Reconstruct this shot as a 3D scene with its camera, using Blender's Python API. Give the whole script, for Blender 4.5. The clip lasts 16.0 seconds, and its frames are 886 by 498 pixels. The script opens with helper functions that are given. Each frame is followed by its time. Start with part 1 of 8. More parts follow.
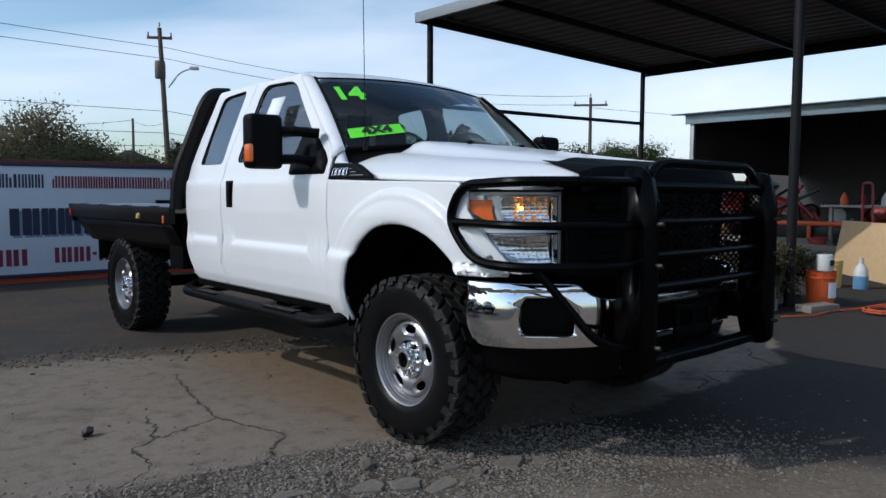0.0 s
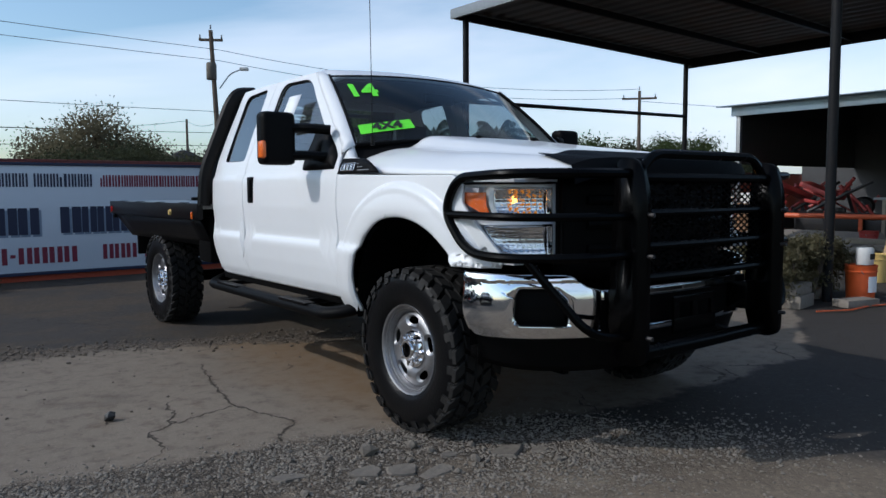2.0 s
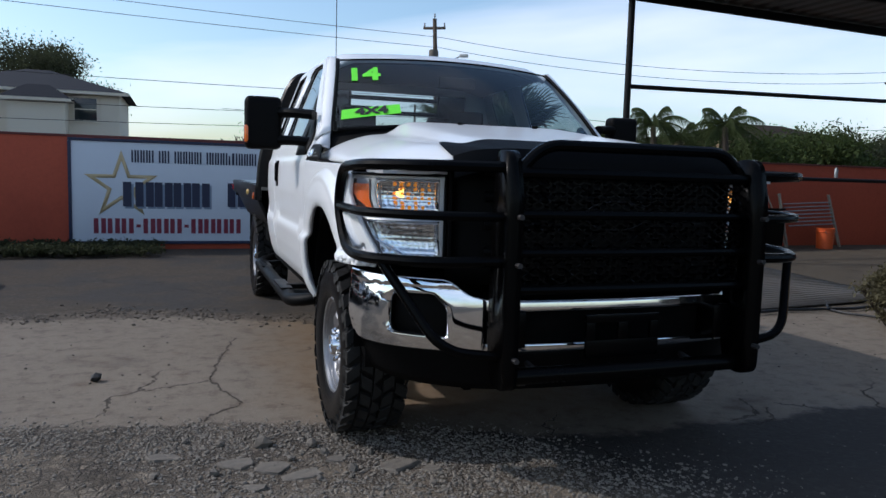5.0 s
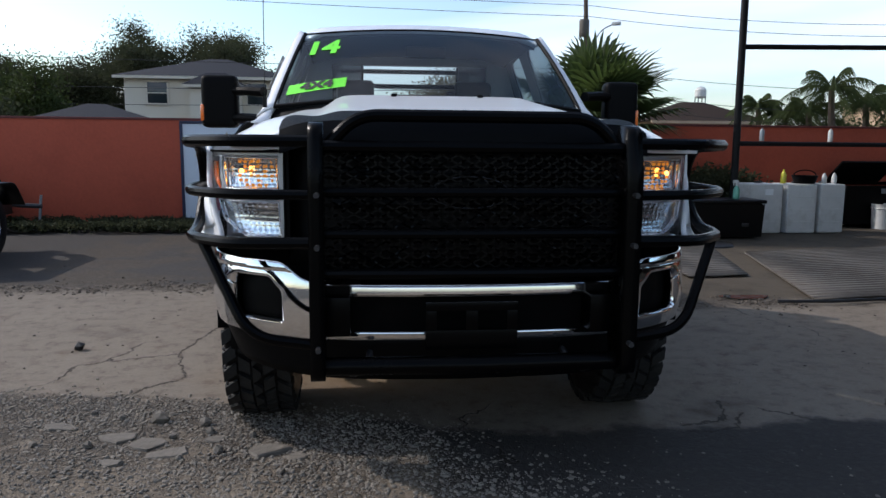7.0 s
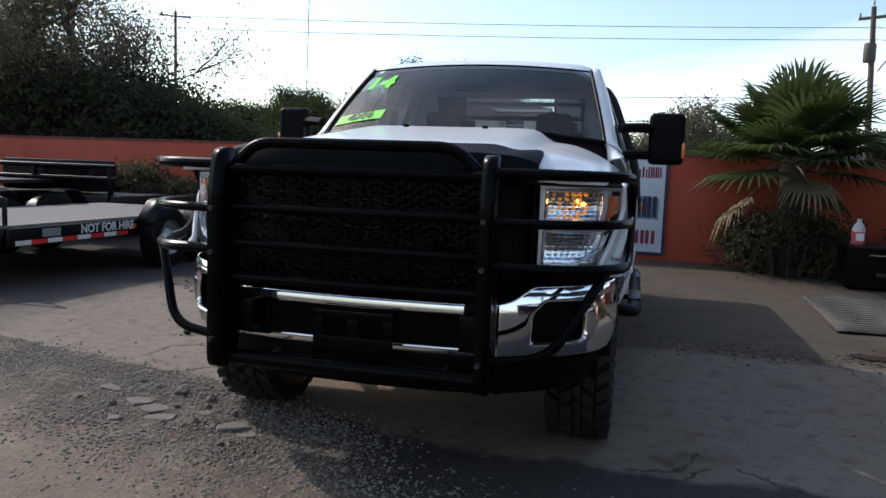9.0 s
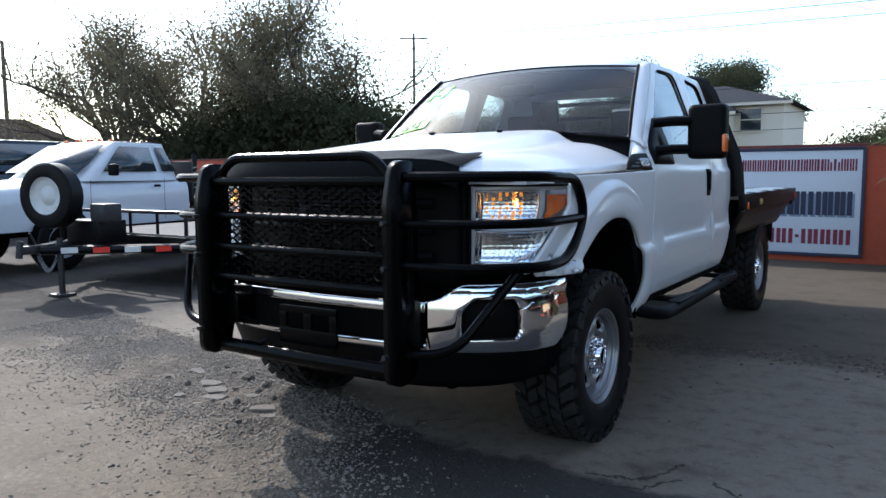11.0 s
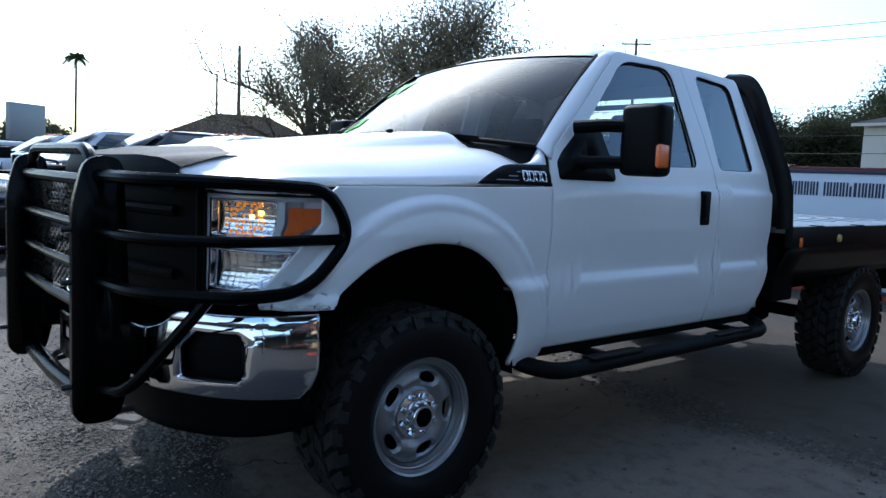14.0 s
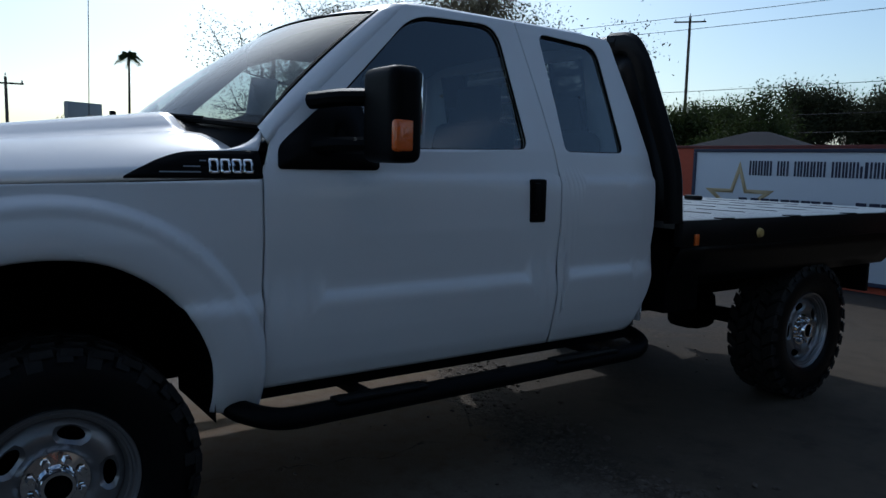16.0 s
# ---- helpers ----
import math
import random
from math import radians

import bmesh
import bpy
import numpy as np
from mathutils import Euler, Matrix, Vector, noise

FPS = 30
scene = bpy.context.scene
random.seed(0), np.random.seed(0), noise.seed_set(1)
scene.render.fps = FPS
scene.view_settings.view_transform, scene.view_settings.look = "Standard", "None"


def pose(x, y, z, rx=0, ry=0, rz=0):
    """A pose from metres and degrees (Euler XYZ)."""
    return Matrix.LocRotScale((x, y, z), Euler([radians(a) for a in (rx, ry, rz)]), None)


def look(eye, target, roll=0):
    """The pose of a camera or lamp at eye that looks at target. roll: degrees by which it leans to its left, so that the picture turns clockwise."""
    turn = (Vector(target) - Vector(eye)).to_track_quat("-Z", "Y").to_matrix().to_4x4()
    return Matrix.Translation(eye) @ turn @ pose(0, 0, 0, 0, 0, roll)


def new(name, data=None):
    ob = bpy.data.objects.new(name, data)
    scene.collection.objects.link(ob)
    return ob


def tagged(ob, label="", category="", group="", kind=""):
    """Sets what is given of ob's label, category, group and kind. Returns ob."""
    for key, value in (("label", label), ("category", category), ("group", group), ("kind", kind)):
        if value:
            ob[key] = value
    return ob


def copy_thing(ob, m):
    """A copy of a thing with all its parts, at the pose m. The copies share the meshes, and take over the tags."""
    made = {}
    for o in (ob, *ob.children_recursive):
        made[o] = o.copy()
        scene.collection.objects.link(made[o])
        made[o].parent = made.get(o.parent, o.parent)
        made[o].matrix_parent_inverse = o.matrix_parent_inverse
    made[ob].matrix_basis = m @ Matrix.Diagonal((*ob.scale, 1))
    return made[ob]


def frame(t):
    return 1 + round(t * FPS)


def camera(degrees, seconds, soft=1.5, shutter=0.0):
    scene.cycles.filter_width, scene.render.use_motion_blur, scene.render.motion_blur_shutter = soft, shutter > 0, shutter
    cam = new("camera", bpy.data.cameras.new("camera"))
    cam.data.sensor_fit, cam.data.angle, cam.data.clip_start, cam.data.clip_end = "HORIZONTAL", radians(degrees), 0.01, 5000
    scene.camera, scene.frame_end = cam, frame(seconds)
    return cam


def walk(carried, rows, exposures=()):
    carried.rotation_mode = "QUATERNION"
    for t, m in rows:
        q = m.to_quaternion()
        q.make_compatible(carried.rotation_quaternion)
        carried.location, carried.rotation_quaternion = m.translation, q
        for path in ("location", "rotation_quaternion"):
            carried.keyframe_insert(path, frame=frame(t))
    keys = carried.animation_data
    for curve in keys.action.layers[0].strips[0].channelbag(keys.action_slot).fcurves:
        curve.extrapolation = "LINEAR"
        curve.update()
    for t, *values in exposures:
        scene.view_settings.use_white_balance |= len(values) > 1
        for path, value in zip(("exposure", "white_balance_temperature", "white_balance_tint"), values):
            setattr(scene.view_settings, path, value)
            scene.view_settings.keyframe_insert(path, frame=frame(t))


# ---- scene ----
cam = camera(61.5, 16.0)
PATH = [
    (0, (-3.198, -2.802, 1.21), (-1.873, -1.312, 1.063), 0.2),
    (0.5, (-3.212, -2.798, 1.206), (-1.868, -1.324, 1.059), -0.0),
    (1, (-3.246, -2.812, 1.203), (-1.908, -1.336, 1.028), -0.3),
    (1.5, (-3.225, -2.865, 1.2), (-1.906, -1.373, 1.018), -1.5),
    (2, (-3.058, -3.008, 1.194), (-1.838, -1.431, 1.038), -0.3),
    (2.5, (-2.891, -3.07, 1.197), (-1.698, -1.478, 0.989), -1.3),
    (3, (-2.693, -3.008, 1.201), (-1.528, -1.39, 1.043), 1.3),
    (3.5, (-2.489, -3.018, 1.21), (-1.389, -1.362, 0.995), -1.6),
    (3.7, (-2.384, -3.09, 1.207), (-1.363, -1.381, 1.016), -1.0),
    (5.8, (-1.179, -3.522, 1.243), (-0.618, -1.617, 1.005), -0.5),
    (6, (-1.061, -3.516, 1.237), (-0.528, -1.604, 0.993), -1.1),
    (6.5, (-0.763, -3.47, 1.271), (-0.335, -1.528, 1.057), -0.2),
    (7, (-0.389, -3.54, 1.247), (-0.17, -1.57, 0.975), 0.5),
    (7.5, (-0.042, -3.603, 1.26), (0.057, -1.622, 1.007), 0.5),
    (8, (0.298, -3.598, 1.263), (0.292, -1.612, 1.033), 1.8),
    (8.5, (0.694, -3.742, 1.268), (0.334, -1.795, 0.982), 1.3),
    (9, (1.037, -3.665, 1.262), (0.544, -1.738, 1.054), 2.1),
    (9.5, (1.361, -3.623, 1.301), (0.655, -1.763, 1.097), 1.8),
    (11.8, (2.512, -3.024, 1.259), (1.31, -1.447, 0.996), 1.5),
    (12, (2.556, -2.931, 1.258), (1.345, -1.368, 0.963), 3.0),
    (12.5, (2.689, -2.671, 1.283), (1.378, -1.182, 1.032), 2.0),
    (13, (2.869, -2.399, 1.292), (1.444, -1.02, 1.028), 4.1),
    (13.5, (2.936, -2.057, 1.276), (1.525, -0.658, 1.042), 4.7),
    (14, (3.08, -1.715, 1.311), (1.554, -0.437, 1.115), 2.6),
    (14.5, (3.234, -1.418, 1.341), (1.649, -0.218, 1.124), 2.1),
    (15, (3.231, -1.08, 1.311), (1.705, 0.201, 1.135), 3.9),
    (15.5, (3.284, -0.728, 1.326), (1.723, 0.511, 1.162), 2.0),
    (16, (3.246, -0.285, 1.352), (1.622, 0.86, 1.12), 1.3),
]
EXPOSURES = [(0.0, -0.62, 5700, 13), (3.7, -0.62, 5700, 13), (6.0, -0.27, 5900, 17), (9.7, 0.03, 6150, 17), (11.8, 0.76, 5500, 13), (13.2, 0.55, 5250, 13), (14.2, -0.02, 5150, 12), (15.0, -0.85, 5350, 12), (16.0, -1.25, 5350, 12)]
walk(cam, [(t, look(eye, target, roll)) for t, eye, target, roll in PATH], EXPOSURES)

# ---------------------------------------------------------------- daylight
SUN_AZ, SUN_EL = radians(67.0), radians(37.0)      # azimuth from +y towards -x
SUN_DIR = Vector((-math.sin(SUN_AZ) * math.cos(SUN_EL), math.cos(SUN_AZ) * math.cos(SUN_EL), math.sin(SUN_EL)))
world = bpy.data.worlds.new("world")
scene.world = world
world.use_nodes = True
wn, wl = world.node_tree.nodes, world.node_tree.links
wn.clear()
w_out = wn.new("ShaderNodeOutputWorld")
w_bg = wn.new("ShaderNodeBackground")
w_sky = wn.new("ShaderNodeTexSky")
w_sky.sky_type = "NISHITA"
w_sky.sun_disc = False
w_sky.sun_elevation = SUN_EL
w_sky.sun_rotation = -SUN_AZ
w_sky.air_density, w_sky.dust_density, w_sky.ozone_density = 1.0, 1.4, 0.8
w_co = wn.new("ShaderNodeTexCoord")
w_map = wn.new("ShaderNodeMapping")
w_map.inputs["Scale"].default_value = (0.9, 1.2, 3.6)
w_map.inputs["Rotation"].default_value = (0.12, 0.0, 0.5)
w_noise = wn.new("ShaderNodeTexNoise")
w_noise.inputs["Scale"].default_value = 1.0
w_noise.inputs["Detail"].default_value = 9
w_noise.inputs["Roughness"].default_value = 0.52
w_noise.inputs["Distortion"].default_value = 0.35
w_ramp = wn.new("ShaderNodeValToRGB")
w_ramp.color_ramp.elements[0].position = 0.50
w_ramp.color_ramp.elements[1].position = 0.78
w_mix = wn.new("ShaderNodeMixRGB")
w_mix.inputs["Color2"].default_value = (10.6, 10.8, 11.0, 1)
w_mix.blend_type = "LIGHTEN"
wl.new(w_co.outputs["Generated"], w_map.inputs["Vector"])
wl.new(w_map.outputs["Vector"], w_noise.inputs["Vector"])
wl.new(w_noise.outputs["Fac"], w_ramp.inputs["Fac"])
wl.new(w_ramp.outputs["Color"], w_mix.inputs["Fac"])
w_haze = wn.new("ShaderNodeMixRGB")
w_haze.blend_type = "MULTIPLY"
w_haze.inputs["Fac"].default_value = 1.0
w_haze.inputs["Color2"].default_value = (1.52, 1.62, 1.50, 1)
wl.new(w_sky.outputs["Color"], w_haze.inputs["Color1"])
wl.new(w_haze.outputs["Color"], w_mix.inputs["Color1"])
wl.new(w_mix.outputs["Color"], w_bg.inputs["Color"])
w_bg.inputs["Strength"].default_value = 0.15
wl.new(w_bg.outputs["Background"], w_out.inputs["Surface"])

sun = new("sun", bpy.data.lights.new("sun", "SUN"))
sun.data.energy = 3.5
sun.data.angle = radians(0.6)
sun.data.color = (1.0, 0.93, 0.81)
sun.matrix_world = look(SUN_DIR * 60, (0, 0, 0))
scene.view_settings.exposure = 0.0

# ---------------------------------------------------------------- materials
def sock(node, value, name):
    node.inputs[name].default_value = value


def surface(name, colour, rough=0.6, metal=0.0, vary=0.15, grain=40.0, bump=0.1, stain=0.0, stain_colour=(0.1, 0.08, 0.06), stain_scale=2.0, spec=0.5, coat=0.0, rand=0.0):
    """A painted, stone, metal or plastic surface: base colour with fine grain, large stains and a little relief."""
    m = bpy.data.materials.new(name)
    m.use_nodes = True
    n, l = m.node_tree.nodes, m.node_tree.links
    b = n["Principled BSDF"]
    sock(b, rough, "Roughness"), sock(b, metal, "Metallic"), sock(b, spec, "Specular IOR Level"), sock(b, coat, "Coat Weight")
    sock(b, 0.03, "Coat Roughness")
    co = n.new("ShaderNodeTexCoord")
    g = n.new("ShaderNodeTexNoise")
    sock(g, grain, "Scale"), sock(g, 6.0, "Detail")
    l.new(co.outputs["Object"], g.inputs["Vector"])
    lo = tuple(max(0.0, c * (1 - vary)) for c in colour) + (1,)
    hi = tuple(min(1.0, c * (1 + vary)) for c in colour) + (1,)
    mix = n.new("ShaderNodeMixRGB")
    mix.inputs["Color1"].default_value, mix.inputs["Color2"].default_value = lo, hi
    l.new(g.outputs["Fac"], mix.inputs["Fac"])
    colour_out = mix.outputs["Color"]
    if stain > 0:
        s = n.new("ShaderNodeTexNoise")
        sock(s, stain_scale, "Scale"), sock(s, 8.0, "Detail"), sock(s, 0.65, "Roughness")
        l.new(co.outputs["Object"], s.inputs["Vector"])
        r = n.new("ShaderNodeValToRGB")
        r.color_ramp.elements[0].position, r.color_ramp.elements[1].position = 0.5, 0.75
        r.color_ramp.elements[1].color = (stain, stain, stain, 1)
        l.new(s.outputs["Fac"], r.inputs["Fac"])
        m2 = n.new("ShaderNodeMixRGB")
        m2.inputs["Color2"].default_value = tuple(stain_colour) + (1,)
        l.new(r.outputs["Color"], m2.inputs["Fac"])
        l.new(colour_out, m2.inputs["Color1"])
        colour_out = m2.outputs["Color"]
        rr = n.new("ShaderNodeMath")
        rr.operation = "MULTIPLY_ADD"
        rr.inputs[1].default_value, rr.inputs[2].default_value = 0.25, rough
        l.new(r.outputs["Color"], rr.inputs[0])
        l.new(rr.outputs[0], b.inputs["Roughness"])
    if rand > 0:
        oi = n.new("ShaderNodeObjectInfo")
        gi = n.new("ShaderNodeNewGeometry")
        ad = n.new("ShaderNodeMath")
        ad.operation = "ADD"
        l.new(oi.outputs["Random"], ad.inputs[0])
        l.new(gi.outputs["Random Per Island"], ad.inputs[1])
        hs = n.new("ShaderNodeHueSaturation")
        mr = n.new("ShaderNodeMapRange")
        mr.inputs["From Max"].default_value = 2.0
        mr.inputs["To Min"].default_value, mr.inputs["To Max"].default_value = 1 - rand, 1 + rand
        l.new(ad.outputs[0], mr.inputs["Value"])
        l.new(mr.outputs["Result"], hs.inputs["Value"])
        l.new(colour_out, hs.inputs["Color"])
        colour_out = hs.outputs["Color"]
    l.new(colour_out, b.inputs["Base Color"])
    if bump > 0:
        bp = n.new("ShaderNodeBump")
        sock(bp, bump, "Strength"), sock(bp, 0.01, "Distance")
        l.new(g.outputs["Fac"], bp.inputs["Height"])
        l.new(bp.outputs["Normal"], b.inputs["Normal"])
    return m


def clear_glass(name, tint, base=0.05, power=5.0, rough=0.0):
    """A thin pane: tinted see-through with a gloss that grows towards grazing."""
    m = bpy.data.materials.new(name)
    m.use_nodes = True
    n, l = m.node_tree.nodes, m.node_tree.links
    n.remove(n["Principled BSDF"])
    t, g, x, f = n.new("ShaderNodeBsdfTransparent"), n.new("ShaderNodeBsdfGlossy"), n.new("ShaderNodeMixShader"), n.new("ShaderNodeLayerWeight")
    t.inputs["Color"].default_value = tuple(tint) + (1,)
    sock(g, rough, "Roughness"), sock(f, 0.5, "Blend")
    p, q = n.new("ShaderNodeMath"), n.new("ShaderNodeMath")
    p.operation, q.operation = "POWER", "MULTIPLY_ADD"
    p.inputs[1].default_value = power
    q.inputs[1].default_value, q.inputs[2].default_value = 1 - base, base
    l.new(f.outputs["Facing"], p.inputs[0])
    l.new(p.outputs[0], q.inputs[0])
    l.new(q.outputs[0], x.inputs[0])
    l.new(t.outputs[0], x.inputs[1])
    l.new(g.outputs[0], x.inputs[2])
    l.new(x.outputs[0], n["Material Output"].inputs["Surface"])
    return m


def thin_leaf(m, amount=0.4):
    """Lets light shine through a leaf material."""
    n, l = m.node_tree.nodes, m.node_tree.links
    b = n["Principled BSDF"]
    t, x = n.new("ShaderNodeBsdfTranslucent"), n.new("ShaderNodeMixShader")
    x.inputs[0].default_value = amount
    l.new(b.inputs["Base Color"].links[0].from_socket, t.inputs["Color"])
    l.new(b.outputs[0], x.inputs[1])
    l.new(t.outputs[0], x.inputs[2])
    l.new(x.outputs[0], n["Material Output"].inputs["Surface"])
    return m


def glow(name, colour, strength):
    m = bpy.data.materials.new(name)
    m.use_nodes = True
    b = m.node_tree.nodes["Principled BSDF"]
    b.inputs["Base Color"].default_value = tuple(colour) + (1,)
    b.inputs["Emission Color"].default_value = tuple(colour) + (1,)
    sock(b, strength, "Emission Strength")
    return m


WHITE = surface("white_paint", (0.72, 0.73, 0.74), 0.34, vary=0.012, grain=3, bump=0.0, coat=0.5, stain=0.06, stain_colour=(0.55, 0.52, 0.47), stain_scale=5, spec=0.4)
CHROME = surface("chrome", (0.82, 0.83, 0.85), 0.06, 1.0, vary=0.02, grain=12, bump=0.0, stain=0.15, stain_colour=(0.45, 0.44, 0.43), stain_scale=14)
BLACK = surface("black_satin_paint", (0.003, 0.003, 0.0035), 0.35, vary=0.3, grain=60, bump=0.05, stain=0.12, stain_colour=(0.012, 0.011, 0.010), stain_scale=6, spec=0.16)
GUARD = surface("black_powder_coat", (0.0012, 0.0012, 0.0014), 0.26, vary=0.3, grain=150, bump=0.06, stain=0.1, stain_colour=(0.003, 0.003, 0.003), stain_scale=9, spec=0.07)
MESH = surface("mesh_black_enamel", (0.0015, 0.0015, 0.0018), 0.30, vary=0.3, grain=120, bump=0.05, spec=0.12)
PLASTIC = surface("black_textured_plastic", (0.0028, 0.0028, 0.003), 0.5, vary=0.25, grain=220, bump=0.12, spec=0.07)
# near-black with dirt stains; shade of recesses and underbody is put into the colour
SHADE_BLACK = surface("underside_shade_black", (0.0025, 0.0025, 0.0025), 0.85, vary=0.4, grain=20, bump=0.2, stain=0.4, stain_colour=(0.010, 0.008, 0.007), stain_scale=5, spec=0.05)
TREAD = surface("tread_rubber", (0.016, 0.0155, 0.015), 0.6, vary=0.3, grain=60, bump=0.2, stain=0.45, stain_colour=(0.045, 0.041, 0.036), stain_scale=9, spec=0.2, rand=0.25)
RUBBER = surface("tyre_rubber", (0.0046, 0.0046, 0.005), 0.36, vary=0.3, grain=90, bump=0.15, stain=0.2, stain_colour=(0.016, 0.014, 0.013), stain_scale=7, spec=0.11)
STEEL = surface("steel_wheel_silver", (0.29, 0.29, 0.30), 0.36, 0.85, vary=0.08, grain=40, bump=0.03, stain=0.3, stain_colour=(0.16, 0.15, 0.14), stain_scale=12)
DECK = surface("tread_plate", (0.20, 0.205, 0.21), 0.34, 0.75, vary=0.2, grain=55, bump=0.6, stain=0.4, stain_colour=(0.06, 0.055, 0.05), stain_scale=4)
BRA = surface("hood_vinyl", (0.004, 0.0045, 0.0055), 0.6, vary=0.2, grain=300, bump=0.15, spec=0.06)
AMBER = surface("amber_lens", (0.70, 0.13, 0.012), 0.15, vary=0.1, grain=60, bump=0.3, coat=0.6)
REDLENS = surface("red_lens", (0.55, 0.02, 0.015), 0.15, vary=0.1, grain=60, bump=0.3, coat=0.6)
AMBER_GLOW = glow("amber_bulb", (1.0, 0.42, 0.06), 9.0)
AMBER_GLINT = glow("amber_bulb_glint", (1.0, 0.34, 0.02), 0.42)
REFLECTOR = surface("lamp_reflector", (0.86, 0.87, 0.89), 0.16, 1.0, vary=0.05, grain=70, bump=0.1)
SATIN = surface("lamp_satin_silver", (0.60, 0.61, 0.63), 0.32, 0.45, vary=0.06, grain=60, bump=0.05)
GREEN = surface("green_window_paint", (0.16, 0.80, 0.03), 0.6, vary=0.06, grain=25, bump=0.0)
INK = surface("black_ink", (0.012, 0.012, 0.012), 0.6, vary=0.1, bump=0.0)
PAPER = surface("paper", (0.75, 0.77, 0.78), 0.7, vary=0.04, bump=0.02)
GLASS = clear_glass("window_glass", (0.56, 0.64, 0.68), 0.15, 3.0)
SCREEN = clear_glass("windscreen_glass", (0.62, 0.69, 0.73), 0.035, 4.5)
PRIVACY = clear_glass("privacy_glass", (0.05, 0.055, 0.06), 0.05, 5.0)
SLIDER = clear_glass("slider_glass", (0.88, 0.91, 0.92), 0.04, 5.0)
LENS = clear_glass("lamp_lens", (0.95, 0.96, 0.97), 0.04, 5.0)
MIRROR = surface("mirror_glass", (0.85, 0.86, 0.87), 0.02, 1.0, vary=0.0, bump=0.0)
SEAT = surface("grey_cloth", (0.04, 0.04, 0.043), 0.9, vary=0.2, grain=120, bump=0.2)
DASH = surface("dashboard_grey", (0.03, 0.03, 0.032), 0.65, vary=0.2, grain=150, bump=0.1)
LINER = surface("headliner", (0.09, 0.09, 0.09), 0.9, vary=0.1, grain=80, bump=0.1)
CONCRETE_BLOCK = surface("concrete_block", (0.20, 0.175, 0.145), 0.9, vary=0.25, grain=30, bump=0.4, stain=0.5, stain_colour=(0.14, 0.12, 0.10), stain_scale=5, rand=0.15)
WALL_PAINT = surface("terracotta_wall_paint", (0.40, 0.075, 0.035), 0.85, vary=0.14, grain=25, bump=0.35, stain=0.45, stain_colour=(0.20, 0.04, 0.025), stain_scale=0.7)
WALL_CAP = surface("wall_cap_brown", (0.13, 0.035, 0.03), 0.85, vary=0.2, grain=20, bump=0.3)
SIGN_WHITE = surface("sign_white", (0.56, 0.60, 0.66), 0.5, vary=0.03, grain=6, bump=0.0, stain=0.15, stain_colour=(0.36, 0.38, 0.41), stain_scale=1.5)
NAVY = surface("sign_navy", (0.012, 0.018, 0.05), 0.55, vary=0.1, bump=0.0)
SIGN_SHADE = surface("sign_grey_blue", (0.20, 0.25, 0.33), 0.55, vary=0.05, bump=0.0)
CRIMSON = surface("sign_crimson", (0.17, 0.012, 0.035), 0.55, vary=0.1, bump=0.0)
GOLD = surface("sign_gold", (0.46, 0.36, 0.20), 0.55, vary=0.12, grain=15, bump=0.0)
RUSTY = surface("galvanised_roof", (0.055, 0.053, 0.051), 0.6, 0.3, vary=0.25, grain=6, bump=0.1, stain=0.6, stain_colour=(0.12, 0.07, 0.04), stain_scale=1.2)
POST = surface("dark_post_paint", (0.009, 0.009, 0.010), 0.5, vary=0.3, grain=25, bump=0.1, stain=0.3, stain_colour=(0.03, 0.02, 0.014), stain_scale=5, spec=0.15)
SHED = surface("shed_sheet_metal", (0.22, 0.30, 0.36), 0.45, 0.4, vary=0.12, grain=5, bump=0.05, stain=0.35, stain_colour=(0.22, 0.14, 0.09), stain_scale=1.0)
# inside walls: darker copy of the sheet metal, interior shade put into the colour
SHED_SHADED = surface("shed_inside_shaded_metal", (0.05, 0.05, 0.052), 0.7, 0.2, vary=0.2, grain=5, bump=0.05)
WOODPOLE = surface("weathered_pole_wood", (0.10, 0.075, 0.055), 0.9, vary=0.35, grain=14, bump=0.5)
GREYMETAL = surface("grey_metal", (0.25, 0.26, 0.27), 0.45, 0.6, vary=0.15, grain=20, bump=0.05)
DARKMETAL = surface("dark_metal", (0.03, 0.03, 0.032), 0.5, 0.5, vary=0.3, grain=25, bump=0.1, stain=0.3, stain_colour=(0.08, 0.05, 0.035), stain_scale=4)
ORANGE_PL = surface("orange_plastic", (0.62, 0.10, 0.02), 0.45, vary=0.1, grain=12, bump=0.03, stain=0.25, stain_colour=(0.35, 0.07, 0.03), stain_scale=6)
WHITE_PL = surface("white_plastic", (0.55, 0.55, 0.53), 0.5, vary=0.08, grain=10, bump=0.02, stain=0.6, stain_colour=(0.33, 0.31, 0.27), stain_scale=6)
YELLOW_PL = surface("yellow_plastic", (0.55, 0.38, 0.12), 0.5, vary=0.1, grain=12, bump=0.03)
BLUE_PL = surface("blue_plastic", (0.10, 0.22, 0.38), 0.4, vary=0.1, grain=12, bump=0.03)
PINK_LIQ = surface("pink_soap", (0.62, 0.10, 0.11), 0.3, vary=0.08, grain=12, bump=0.0, coat=0.5)
GREEN_LIQ = surface("green_cleaner", (0.12, 0.36, 0.26), 0.3, vary=0.08, grain=12, bump=0.0, coat=0.5)
YELLOW_LIQ = surface("yellow_cleaner", (0.60, 0.52, 0.03), 0.3, vary=0.08, grain=12, bump=0.0, coat=0.5)
PLYWOOD = surface("plywood", (0.52, 0.36, 0.19), 0.75, vary=0.14, grain=9, bump=0.15, stain=0.2, stain_colour=(0.36, 0.24, 0.13), stain_scale=2)
